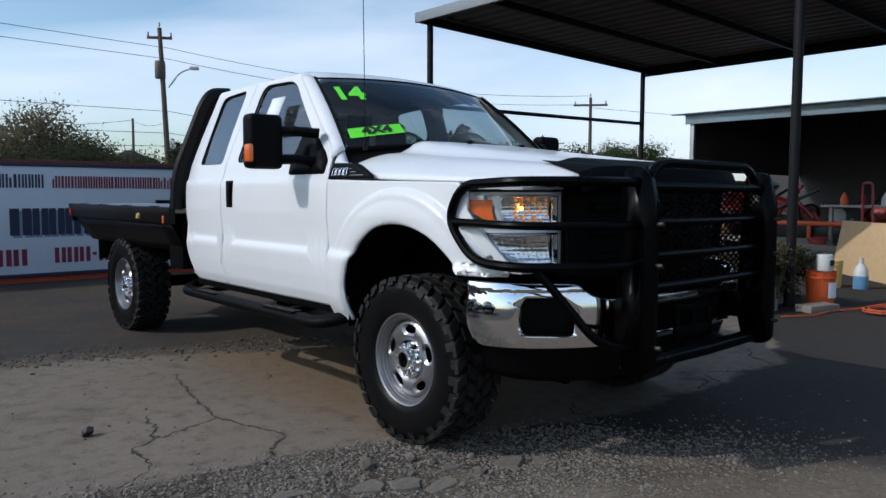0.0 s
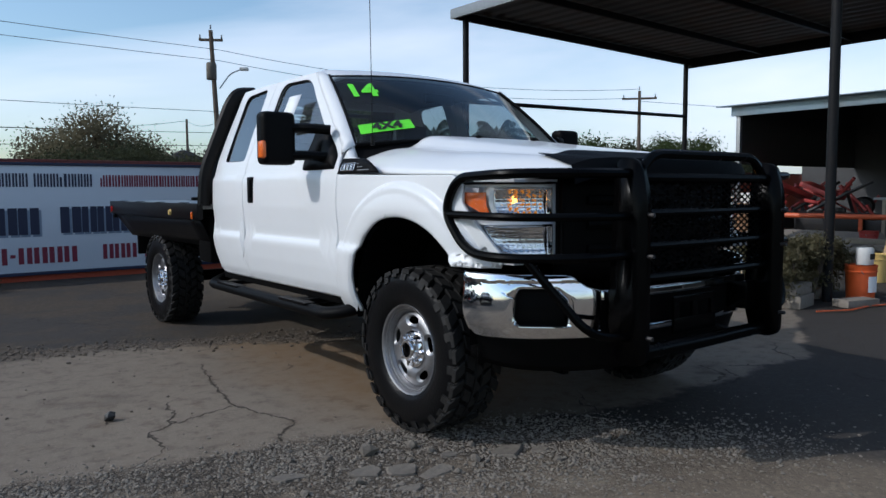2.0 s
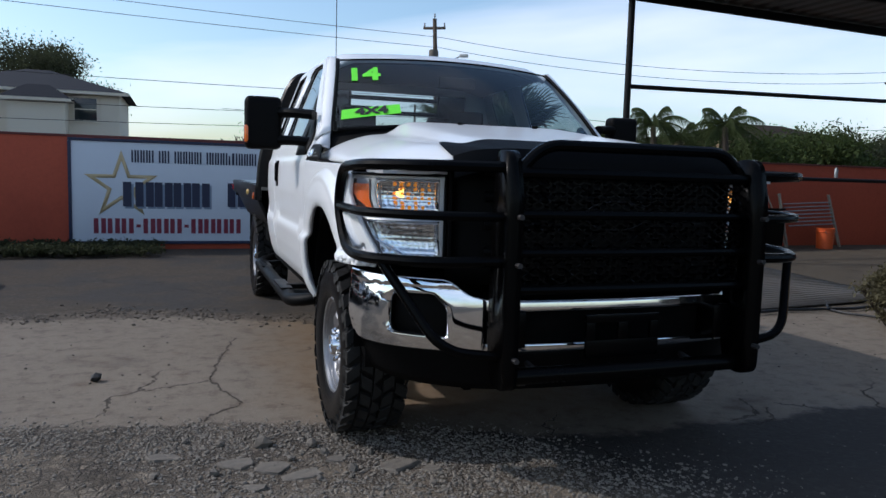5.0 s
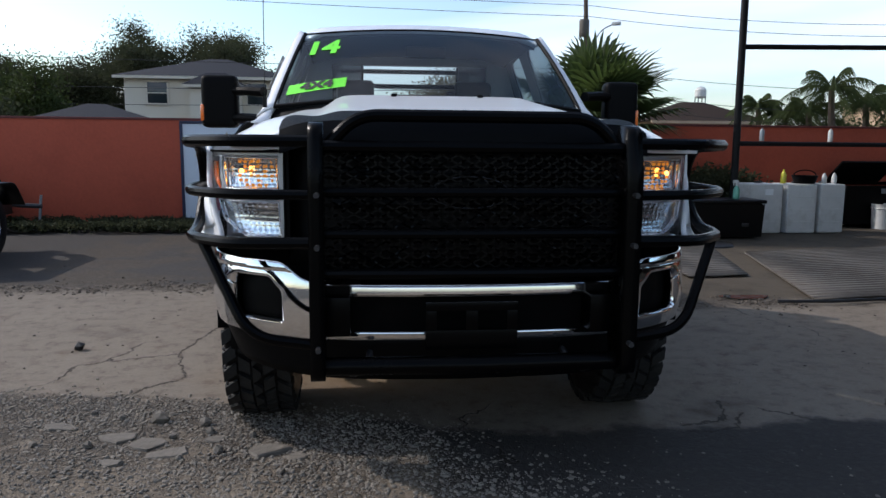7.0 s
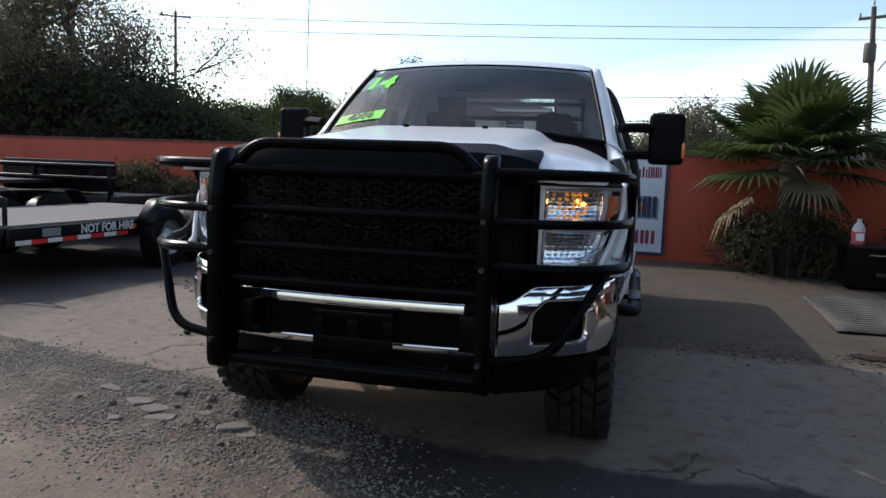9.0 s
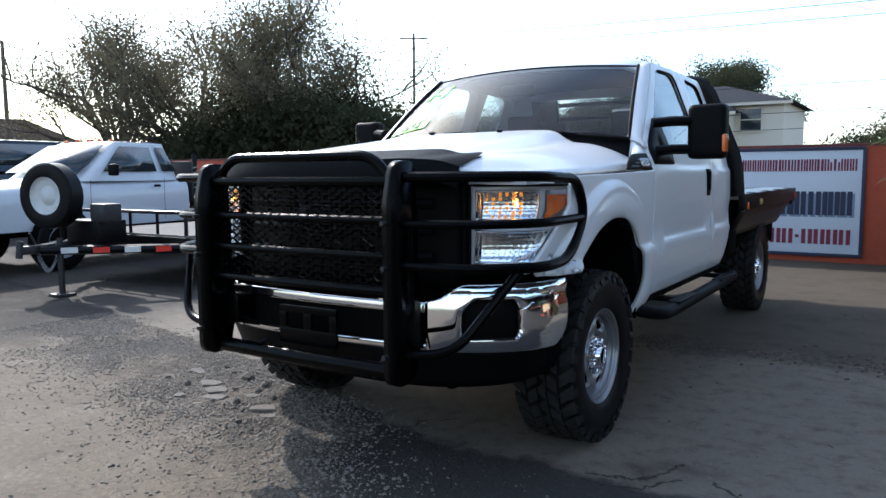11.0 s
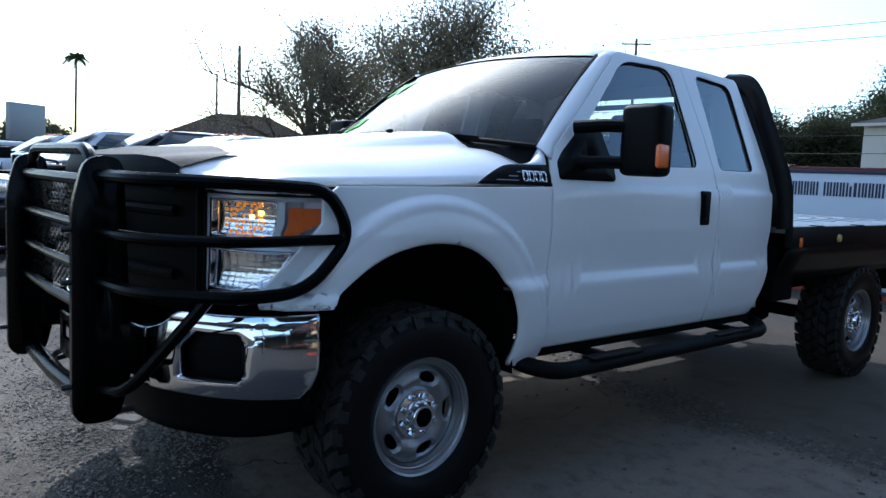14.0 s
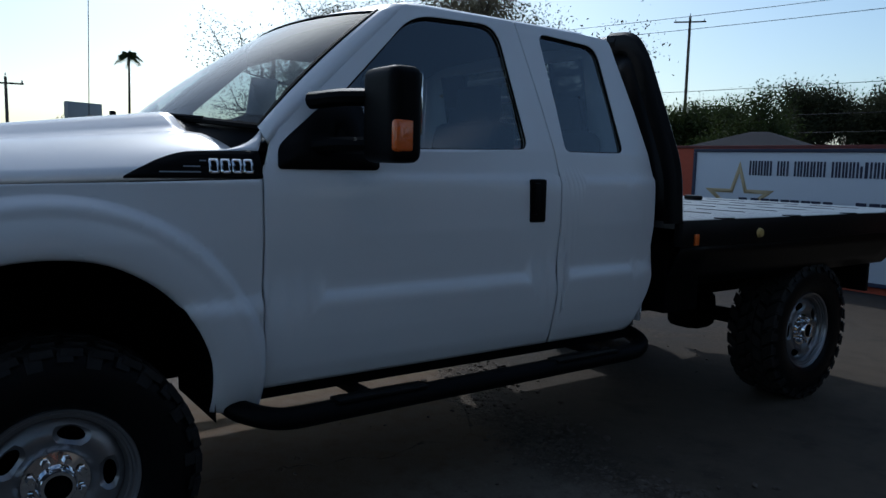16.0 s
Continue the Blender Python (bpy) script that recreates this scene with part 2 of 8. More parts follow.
LUMBER = surface("old_lumber", (0.28, 0.24, 0.19), 0.9, vary=0.3, grain=12, bump=0.4, rand=0.2)
RED_MACH = surface("red_machine_paint", (0.30, 0.03, 0.025), 0.5, vary=0.2, grain=12, bump=0.1, stain=0.4, stain_colour=(0.10, 0.05, 0.035), stain_scale=3)
GREEN_TANK = surface("green_tank_paint", (0.03, 0.06, 0.05), 0.5, vary=0.2, grain=12, bump=0.1)
STUCCO = surface("cream_stucco", (0.62, 0.56, 0.46), 0.9, vary=0.06, grain=40, bump=0.25)
STUCCO2 = surface("tan_stucco", (0.50, 0.36, 0.24), 0.9, vary=0.06, grain=40, bump=0.25)
SHINGLE = surface("grey_shingle", (0.036, 0.037, 0.042), 0.95, vary=0.3, grain=30, bump=0.4, spec=0.05)
SHINGLE2 = surface("brown_shingle", (0.034, 0.024, 0.019), 0.95, vary=0.3, grain=30, bump=0.4, spec=0.05)
PANE = surface("dark_window_pane", (0.02, 0.028, 0.032), 0.06, vary=0.1, bump=0.0, spec=0.6)
BARK = surface("bark", (0.065, 0.05, 0.038), 0.95, vary=0.4, grain=22, bump=0.7)
LEAF = surface("leaf_green", (0.045, 0.062, 0.018), 0.7, vary=0.3, grain=1.2, bump=0.0, rand=0.25, spec=0.15)
LEAF_DARK = surface("leaf_dark", (0.048, 0.054, 0.028), 0.75, vary=0.35, grain=1.2, bump=0.0, rand=0.25, spec=0.12)
LEAF_MESQUITE = surface("leaf_mesquite", (0.140, 0.124, 0.078), 0.75, vary=0.35, grain=1.0, bump=0.0, rand=0.3, spec=0.12)
LEAF_PALM = surface("palm_green", (0.055, 0.082, 0.022), 0.5, vary=0.25, grain=5, bump=0.0, rand=0.3)
LEAF_DRY = surface("dry_frond", (0.15, 0.115, 0.06), 0.8, vary=0.3, grain=8, bump=0.0, rand=0.25)
LEAF_BUSH = surface("bush_olive", (0.095, 0.082, 0.038), 0.75, vary=0.4, grain=6, bump=0.0, rand=0.4)
for leaf_ in (LEAF, LEAF_DARK, LEAF_MESQUITE, LEAF_PALM, LEAF_BUSH):
    thin_leaf(leaf_)
SOIL = surface("crumbled_soil", (0.080, 0.065, 0.050), 0.95, vary=0.35, grain=30, bump=0.6, rand=0.3)
GRAVEL = surface("gravel_stone", (0.190, 0.166, 0.137), 0.95, vary=0.3, grain=45, bump=0.5, rand=0.3)
CHUNK = surface("broken_concrete", (0.120, 0.105, 0.087), 0.95, vary=0.4, grain=22, bump=0.9, stain=0.7, stain_colour=(0.075, 0.064, 0.052), stain_scale=9, rand=0.25)
TRAILER_DECK = surface("trailer_deck_boards", (0.14, 0.128, 0.115), 0.85, vary=0.3, grain=14, bump=0.4, rand=0.15)
CAR_WHITE = surface("car_white_paint", (0.52, 0.53, 0.55), 0.25, vary=0.02, grain=3, bump=0.0, coat=0.6)
CAR_BLACK = surface("car_black_paint", (0.012, 0.012, 0.016), 0.2, vary=0.1, grain=3, bump=0.0, coat=0.7)
GRATE = surface("rusty_plate", (0.115, 0.102, 0.087), 0.75, 0.25, vary=0.3, grain=18, bump=0.4, stain=0.5, stain_colour=(0.09, 0.065, 0.045), stain_scale=3)
RUST_DRUM = surface("rusty_drum", (0.24, 0.135, 0.07), 0.7, 0.2, vary=0.25, grain=8, bump=0.2, stain=0.6, stain_colour=(0.10, 0.045, 0.025), stain_scale=3)
WATER = surface("puddle_water", (0.05, 0.05, 0.05), 0.03, vary=0.0, bump=0.0, spec=0.8)
HOSE = surface("orange_hose", (0.55, 0.10, 0.03), 0.5, vary=0.15, bump=0.05)
CABLE = surface("black_cable", (0.012, 0.012, 0.013), 0.6, vary=0.1, bump=0.0)


def ground_material():
    """A yard of pale concrete slab, dark asphalt, rubble and dust, split by ragged edges; all in world metres."""
    m = bpy.data.materials.new("yard_ground")
    m.use_nodes = True
    n, l = m.node_tree.nodes, m.node_tree.links
    b = n["Principled BSDF"]
    geo = n.new("ShaderNodeNewGeometry")
    P = geo.outputs["Position"]

    def math_node(op, a, bb=None, c=None, clamp=False):
        k = n.new("ShaderNodeMath")
        k.operation, k.use_clamp = op, clamp
        for i, v in enumerate((a, bb, c)):
            if v is None:
                continue
            if isinstance(v, (int, float)):
                k.inputs[i].default_value = v
            else:
                l.new(v, k.inputs[i])
        return k.outputs[0]

    def noise_node(scale, detail=6, rough=0.55):
        k = n.new("ShaderNodeTexNoise")
        sock(k, scale, "Scale"), sock(k, detail, "Detail"), sock(k, rough, "Roughness")
        l.new(P, k.inputs["Vector"])
        return k.outputs["Fac"]

    def step(value, lo, hi):
        k = n.new("ShaderNodeMapRange")
        k.inputs["From Min"].default_value, k.inputs["From Max"].default_value = lo, hi
        k.interpolation_type = "SMOOTHSTEP"
        l.new(value, k.inputs["Value"])
        return k.outputs["Result"]

    def tint(fac, a, bb):
        k = n.new("ShaderNodeMixRGB")
        l.new(fac, k.inputs["Fac"])
        for i, v in (("Color1", a), ("Color2", bb)):
            if isinstance(v, tuple):
                k.inputs[i].default_value = v + (1,)
            else:
                l.new(v, k.inputs[i])
        return k.outputs["Color"]

    sep = n.new("ShaderNodeSeparateXYZ")
    l.new(P, sep.inputs[0])
    X, Y = sep.outputs["X"], sep.outputs["Y"]
    rag = math_node("MULTIPLY_ADD", noise_node(1.6, 9, 0.65), 1.1, -0.55)
    fine = noise_node(55, 5)
    mid = noise_node(9, 8, 0.65)
    big = noise_node(0.8, 6, 0.6)
    def chips(scale):
        """Crushed chips: a brightness for each and the depth of the gaps between them."""
        w = n.new("ShaderNodeTexNoise")
        sock(w, scale * 0.6, "Scale"), sock(w, 4.0, "Detail")
        l.new(P, w.inputs["Vector"])
        wa = n.new("ShaderNodeVectorMath")
        wa.operation = "MULTIPLY_ADD"
        l.new(w.outputs["Color"], wa.inputs[0])
        wa.inputs[1].default_value = (0.7 / scale, 0.7 / scale, 0.0)
        l.new(P, wa.inputs[2])
        one, two = n.new("ShaderNodeTexVoronoi"), n.new("ShaderNodeTexVoronoi")
        two.feature = "DISTANCE_TO_EDGE"
        for k in (one, two):
            sock(k, scale, "Scale")
            l.new(wa.outputs[0], k.inputs["Vector"])
        g = n.new("ShaderNodeSeparateColor")
        l.new(one.outputs["Color"], g.inputs[0])
        return g.outputs[0], step(two.outputs["Distance"], 0.0, 0.16)

    tone_a, gap_a = chips(20.0)
    tone_b, gap_b = chips(52.0)
    grit = noise_node(170, 3)
    # concrete slab with worn patches, dark pits and pale aggregate
    conc = tint(big, (0.136, 0.112, 0.087), (0.193, 0.164, 0.131))
    conc = tint(step(mid, 0.45, 0.75), conc, (0.101, 0.081, 0.062))
    conc = tint(math_node("MULTIPLY", step(fine, 0.5, 0.75), 0.55), conc, (0.217, 0.187, 0.153))
    conc = tint(math_node("MULTIPLY", step(grit, 0.60, 0.72), 0.55), conc, (0.066, 0.054, 0.042))
    conc = tint(math_node("MULTIPLY", step(noise_node(4.0, 8, 0.7), 0.55, 0.70), 0.4), conc, (0.122, 0.086, 0.055))
    soil = math_node("MULTIPLY", step(math_node("ADD", math_node("ABSOLUTE", math_node("ADD", X, 0.15)), math_node("MULTIPLY", rag, 0.9)), 1.25, 0.45), step(math_node("ADD", Y, math_node("MULTIPLY", rag, 0.6)), -0.35, 0.5))
    conc = tint(math_node("MULTIPLY", soil, math_node("MULTIPLY_ADD", mid, 0.7, 0.25)), conc, (0.175, 0.112, 0.059))
    # asphalt with pale aggregate
    asph = tint(mid, (0.032, 0.029, 0.027), (0.057, 0.051, 0.045))
    asph = tint(math_node("MULTIPLY", step(tone_b, 0.70, 0.95), 0.22), asph, (0.090, 0.083, 0.074))
    asph = tint(math_node("MULTIPLY", step(grit, 0.58, 0.70), 0.5), asph, (0.015, 0.015, 0.015))
    # rubble and dust: crushed chips of two sizes
    dust = tint(mid, (0.136, 0.108, 0.079), (0.217, 0.178, 0.134))
    dust = tint(math_node("MULTIPLY", step(noise_node(3.2, 8, 0.7), 0.5, 0.68), 0.6), dust, (0.254, 0.213, 0.164))
    dust = tint(math_node("MULTIPLY", step(noise_node(6.0, 9, 0.75), 0.52, 0.66), 0.65), dust, (0.095, 0.080, 0.062))
    dust = tint(math_node("MULTIPLY", step(noise_node(26, 6, 0.7), 0.54, 0.66), 0.5), dust, (0.075, 0.063, 0.050))
    dust = tint(math_node("MULTIPLY", step(tone_b, 0.92, 0.6), 0.28), dust, (0.074, 0.060, 0.046))
    dust = tint(math_node("MULTIPLY", step(grit, 0.56, 0.70), 0.5), dust, (0.064, 0.052, 0.040))
    crush_col = tint(tone_a, (0.090, 0.075, 0.059), (0.228, 0.192, 0.152))
    crush_col = tint(math_node("MULTIPLY", step(tone_b, 0.85, 0.25), 0.5), crush_col, (0.058, 0.049, 0.040))
    crevice = math_node("MULTIPLY", gap_a, gap_b)
    crush_col = tint(math_node("MULTIPLY_ADD", crevice, -0.7, 0.7), crush_col, (0.032, 0.026, 0.021))
    # front edge of the slab: rubble to the west, asphalt to the east
    east = math_node("MULTIPLY", math_node("MAXIMUM", math_node("SUBTRACT", X, 2.2), 0.0), 0.55)
    west = math_node("MULTIPLY", math_node("MAXIMUM", math_node("SUBTRACT", -1.0, X), 0.0), 0.22)
    edge = math_node("ADD", math_node("ADD", east, west), math_node("MULTIPLY_ADD", step(X, 0.3, -1.1), 0.5, -0.45))
    front = step(math_node("ADD", math_node("SUBTRACT", edge, Y), math_node("MULTIPLY", rag, 0.45)), -0.04, 0.04)
    ew = step(math_node("ADD", math_node("ADD", X, math_node("MULTIPLY", Y, 0.55)), math_node("MULTIPLY", rag, 0.9)), -0.75, -0.2)
    # crushed stone lies thickest along the broken lip of the slab
    off_lip = math_node("SUBTRACT", edge, Y)
    crush = math_node("MULTIPLY", step(math_node("ADD", off_lip, math_node("MULTIPLY", rag, 0.8)), 1.25, 0.45), step(noise_node(2.3, 7, 0.65), 0.36, 0.50))
    dust = tint(crush, dust, crush_col)
    fronts = tint(ew, dust, asph)
    # rear edge of the slab
    rear_at = math_node("MULTIPLY_ADD", step(X, 0.6, -2.0), 1.0, 2.15)
    rear = step(math_node("ADD", math_node("SUBTRACT", Y, rear_at), math_node("MULTIPLY", rag, 0.5)), -0.12, 0.12)
    brown = tint(mid, (0.038, 0.030, 0.022), (0.070, 0.056, 0.042))
    brown = tint(math_node("MULTIPLY", step(tone_b, 0.6, 0.95), 0.5), brown, (0.106, 0.088, 0.068))
    rears = tint(step(math_node("ADD", big, math_node("MULTIPLY", rag, 0.3)), 0.42, 0.6), brown, asph)
    earth = tint(mid, (0.052, 0.042, 0.030), (0.112, 0.092, 0.068))
    earth = tint(math_node("MULTIPLY", step(noise_node(1.9, 8, 0.7), 0.5, 0.66), 0.7), earth, (0.042, 0.034, 0.026))
    rears = tint(math_node("MULTIPLY", step(math_node("ADD", X, math_node("MULTIPLY", rag, 1.2)), -0.8, 0.8), 0.9), rears, earth)
    col = tint(front, conc, fronts)
    col = tint(rear, col, rears)
    seam = step(math_node("ABSOLUTE", math_node("ADD", math_node("SUBTRACT", Y, rear_at), math_node("MULTIPLY", rag, 0.5))), 0.26, 0.05)
    col = tint(math_node("MULTIPLY", seam, 0.8), col, dust)
    # far left of the yard takes the darker asphalt colour
    left = step(math_node("ADD", X, rag), -3.3, -4.2)
    col = tint(math_node("MULTIPLY", left, 0.85), col, asph)
    # cracks in the slab
    lines = [((-1.28, 2.06), (-1.49, 0.97)), ((-1.49, 0.97), (-1.83, 0.83)), ((-1.49, 0.97), (-1.34, 0.49)), ((-1.34, 0.49), (-1.62, 0.15)), ((1.07, -0.51), (1.3, -0.46)), ((1.3, -0.46), (1.41, -0.3)), ((1.06, -0.44), (1.3, -0.35)), ((1.3, -0.35), (1.4, -0.15)), ((1.51, -0.23), (1.69, -0.37))]
    wob = n.new("ShaderNodeTexNoise")
    sock(wob, 5.0, "Scale"), sock(wob, 7.0, "Detail"), sock(wob, 0.7, "Roughness")
    l.new(P, wob.inputs["Vector"])
    wsep = n.new("ShaderNodeSeparateColor")
    l.new(wob.outputs["Color"], wsep.inputs[0])
    XW = math_node("ADD", X, math_node("MULTIPLY_ADD", wsep.outputs[0], 0.22, -0.11))
    YW = math_node("ADD", Y, math_node("MULTIPLY_ADD", wsep.outputs[1], 0.22, -0.11))
    near = None
    for (ax, ay), (bx, by) in lines:
        dx, dy = bx - ax, by - ay
        rx, ry = math_node("SUBTRACT", XW, ax), math_node("SUBTRACT", YW, ay)
        along = math_node("DIVIDE", math_node("ADD", math_node("MULTIPLY", rx, dx), math_node("MULTIPLY", ry, dy)), dx * dx + dy * dy, clamp=True)
        ex = math_node("SUBTRACT", rx, math_node("MULTIPLY", along, dx))
        ey = math_node("SUBTRACT", ry, math_node("MULTIPLY", along, dy))
        dist = math_node("SQRT", math_node("ADD", math_node("MULTIPLY", ex, ex), math_node("MULTIPLY", ey, ey)))
        near = dist if near is None else math_node("MINIMUM", near, dist)
    split = step(math_node("SUBTRACT", near, math_node("MULTIPLY", step(fine, 0.4, 0.7), 0.006)), 0.0085, 0.0025)
    vo = n.new("ShaderNodeTexVoronoi")
    vo.feature = "DISTANCE_TO_EDGE"
    sock(vo, 0.27, "Scale")
    warp = n.new("ShaderNodeTexNoise")
    sock(warp, 1.3, "Scale"), sock(warp, 6.0, "Detail")
    l.new(P, warp.inputs["Vector"])
    va = n.new("ShaderNodeVectorMath")
    va.operation = "MULTIPLY_ADD"
    l.new(warp.outputs["Color"], va.inputs[0])
    va.inputs[1].default_value = (1.1, 1.1, 0)
    l.new(P, va.inputs[2])
    l.new(va.outputs[0], vo.inputs["Vector"])
    crack = math_node("MAXIMUM", split, math_node("MULTIPLY", step(vo.outputs["Distance"], 0.0022, 0.0006), step(big, 0.46, 0.58)))
    col = tint(math_node("MULTIPLY", crack, 0.8), col, (0.023, 0.019, 0.015))
    # oil and damp stains
    col = tint(math_node("MULTIPLY", step(noise_node(1.1, 7, 0.6), 0.58, 0.74), 0.45), col, (0.033, 0.028, 0.023))
    l.new(col, b.inputs["Base Color"])
    l.new(math_node("MULTIPLY_ADD", mid, 0.25, 0.72), b.inputs["Roughness"])
    sock(b, 0.14, "Specular IOR Level")
    loose = math_node("MAXIMUM", math_node("MULTIPLY", math_node("MULTIPLY", front, math_node("MULTIPLY_ADD", crush, 0.85, 0.15)), math_node("SUBTRACT", 1.0, math_node("MULTIPLY", ew, 0.7))), math_node("MULTIPLY", seam, 0.8))
    h = math_node("MULTIPLY", math_node("ADD", math_node("MULTIPLY", gap_a, math_node("MULTIPLY_ADD", tone_a, 0.9, 0.3)), math_node("MULTIPLY", gap_b, 0.45)), loose)
    h = math_node("ADD", h, math_node("ADD", math_node("MULTIPLY", fine, 0.30), math_node("MULTIPLY", grit, 0.18)))
    h = math_node("SUBTRACT", h, math_node("MULTIPLY", crack, 0.8))
    bp = n.new("ShaderNodeBump")
    sock(bp, 0.7, "Strength"), sock(bp, 0.014, "Distance")
    l.new(h, bp.inputs["Height"])
    l.new(bp.outputs["Normal"], b.inputs["Normal"])
    return m


YARD = ground_material()

# ---------------------------------------------------------------- mesh tools
def link(name, bm, material, parent=None, label="", sharp=35):
    """Links a bmesh as one mesh object, smooth but for edges sharper than that."""
    bmesh.ops.remove_doubles(bm, verts=bm.verts, dist=1e-5)
    bmesh.ops.recalc_face_normals(bm, faces=bm.faces)
    for f in bm.faces:
        f.smooth = True
    lim = radians(sharp)
    for e in bm.edges:
        e.smooth = len(e.link_faces) != 2 or e.calc_face_angle(4.0) < lim
    me = bpy.data.meshes.new(name)
    bm.to_mesh(me)
    bm.free()
    me.materials.append(material)
    ob = new(name, me)
    if parent:
        ob.parent = parent
    if label:
        ob["label"] = label
    return ob


part = link


def thing(name, label, category, at=(0, 0, 0), rz=0.0, group="", kind=""):
    ob = new(name)
    ob.empty_display_size = 0.2
    ob.matrix_basis = pose(*at, 0, 0, rz)
    return tagged(ob, label, category, group, kind)


def thick(ob, depth, offset=-1.0):
    s = ob.modifiers.new("thickness", "SOLIDIFY")
    s.thickness, s.offset = depth, offset
    return ob


def box(bm, c, s, bevel=0.0, rot=None, seg=2):
    """A box of size s centred on c, bevelled."""
    m = Matrix.Translation(c) @ (rot.to_4x4() if rot else Matrix()) @ Matrix.Diagonal((*s, 1))
    r = bmesh.ops.create_cube(bm, size=1.0, matrix=m)
    if bevel:
        es = list({e for v in r["verts"] for e in v.link_edges})
        bmesh.ops.bevel(bm, geom=es, offset=min(bevel, min(s) * 0.45), segments=seg, affect="EDGES", profile=0.6)
    return bm


def new_box(c, s, bevel=0.0, rot=None, seg=2):
    return box(bmesh.new(), c, s, bevel, rot, seg)


def smooth_path(pts, turns=6, radius=0.08):
    """The polyline with its corners rounded."""
    pts = [Vector(p) for p in pts]
    out = [pts[0]]
    for a, b, c in zip(pts, pts[1:], pts[2:]):
        r = min(radius, (a - b).length * 0.45, (c - b).length * 0.45)
        p, q = b + (a - b).normalized() * r, b + (c - b).normalized() * r
        for i in range(turns + 1):
            t = i / turns
            out.append(p * (1 - t) ** 2 + b * 2 * t * (1 - t) + q * t * t)
    return out + [pts[-1]]


def tube(bm, pts, r, sides=10, squash=1.0, caps=True, radii=None):
    """A round bar along the points."""
    pts = [Vector(p) for p in pts]
    rings, up = [], None
    for i, p in enumerate(pts):
        d = (pts[min(i + 1, len(pts) - 1)] - pts[max(i - 1, 0)]).normalized()
        if up is None:
            up = Vector((0, 0, 1)) if abs(d.z) < 0.9 else Vector((1, 0, 0))
        side = d.cross(up).normalized()
        up = side.cross(d).normalized()
        rr = radii[i] if radii else r
        rings.append([bm.verts.new(p + side * rr * math.cos(a) + up * rr * squash * math.sin(a)) for a in (2 * math.pi * k / sides for k in range(sides))])
    for a, b in zip(rings, rings[1:]):
        for k in range(sides):
            bm.faces.new((a[k], a[(k + 1) % sides], b[(k + 1) % sides], b[k]))
    if caps:
        bm.faces.new(rings[0][::-1])
        bm.faces.new(rings[-1])
    return bm


def lathe(bm, profile, seg=32, axis="x", start=0.0, sweep=2 * math.pi):
    """Turns (radius, along) about the axis through the origin."""
    full = abs(sweep - 2 * math.pi) < 1e-6
    rows = []
    for k in range(seg if full else seg + 1):
        a = start + sweep * k / seg
        ca, sa = math.cos(a), math.sin(a)
        rows.append([bm.verts.new((h, r * ca, r * sa) if axis == "x" else (r * ca, r * sa, h)) for r, h in profile])
    for k in range(seg):
        a, b = rows[k], rows[(k + 1) % len(rows)]
        for j in range(len(profile) - 1):
            if profile[j][0] < 1e-6 and profile[j + 1][0] < 1e-6:
                continue
            bm.faces.new((a[j], a[j + 1], b[j + 1], b[j])) if min(profile[j][0], profile[j + 1][0]) > 1e-6 else bm.faces.new([v for v in ((a[j], a[j + 1], b[j + 1]) if profile[j][0] < 1e-6 else (a[j], a[j + 1], b[j]))])
    return bm


def grid(bm, fn, nu, nv):
    """A sheet fn(u, v) with u and v from 0 to 1."""
    vs = [[bm.verts.new(fn(i / nu, j / nv)) for j in range(nv + 1)] for i in range(nu + 1)]
    for i in range(nu):
        for j in range(nv):
            bm.faces.new((vs[i][j], vs[i + 1][j], vs[i + 1][j + 1], vs[i][j + 1]))
    return bm


def round_poly(poly, r, seg=4):
    """A closed 2D outline with rounded corners; r is one radius or one a corner."""
    out, k = [], len(poly)
    for i in range(k):
        a, b, c = (Vector(poly[j % k]) for j in (i - 1, i, i + 1))
        rr = r[i] if isinstance(r, (list, tuple)) else r
        rr = min(rr, (a - b).length * 0.48, (c - b).length * 0.48)
        if rr < 1e-4:
            out.append(b)
            continue
        p, q = b + (a - b).normalized() * rr, b + (c - b).normalized() * rr
        for j in range(seg + 1):
            t = j / seg
            out.append(p * (1 - t) ** 2 + b * 2 * t * (1 - t) + q * t * t)
    return out


def cast(poly, c, ang):
    """How far the outline lies from c in the direction ang."""
    d, best = Vector((math.cos(ang), math.sin(ang))), 0.0
    for a, b in zip(poly, [*poly[1:], poly[0]]):
        e, w = Vector(b) - Vector(a), Vector(a) - c
        den = d.x * e.y - d.y * e.x
        if abs(den) < 1e-12:
            continue
        t, s = (w.x * e.y - w.y * e.x) / den, (w.x * d.y - w.y * d.x) / den
        if -1e-6 <= s <= 1 + 1e-6 and t > best:
            best = t
    return best


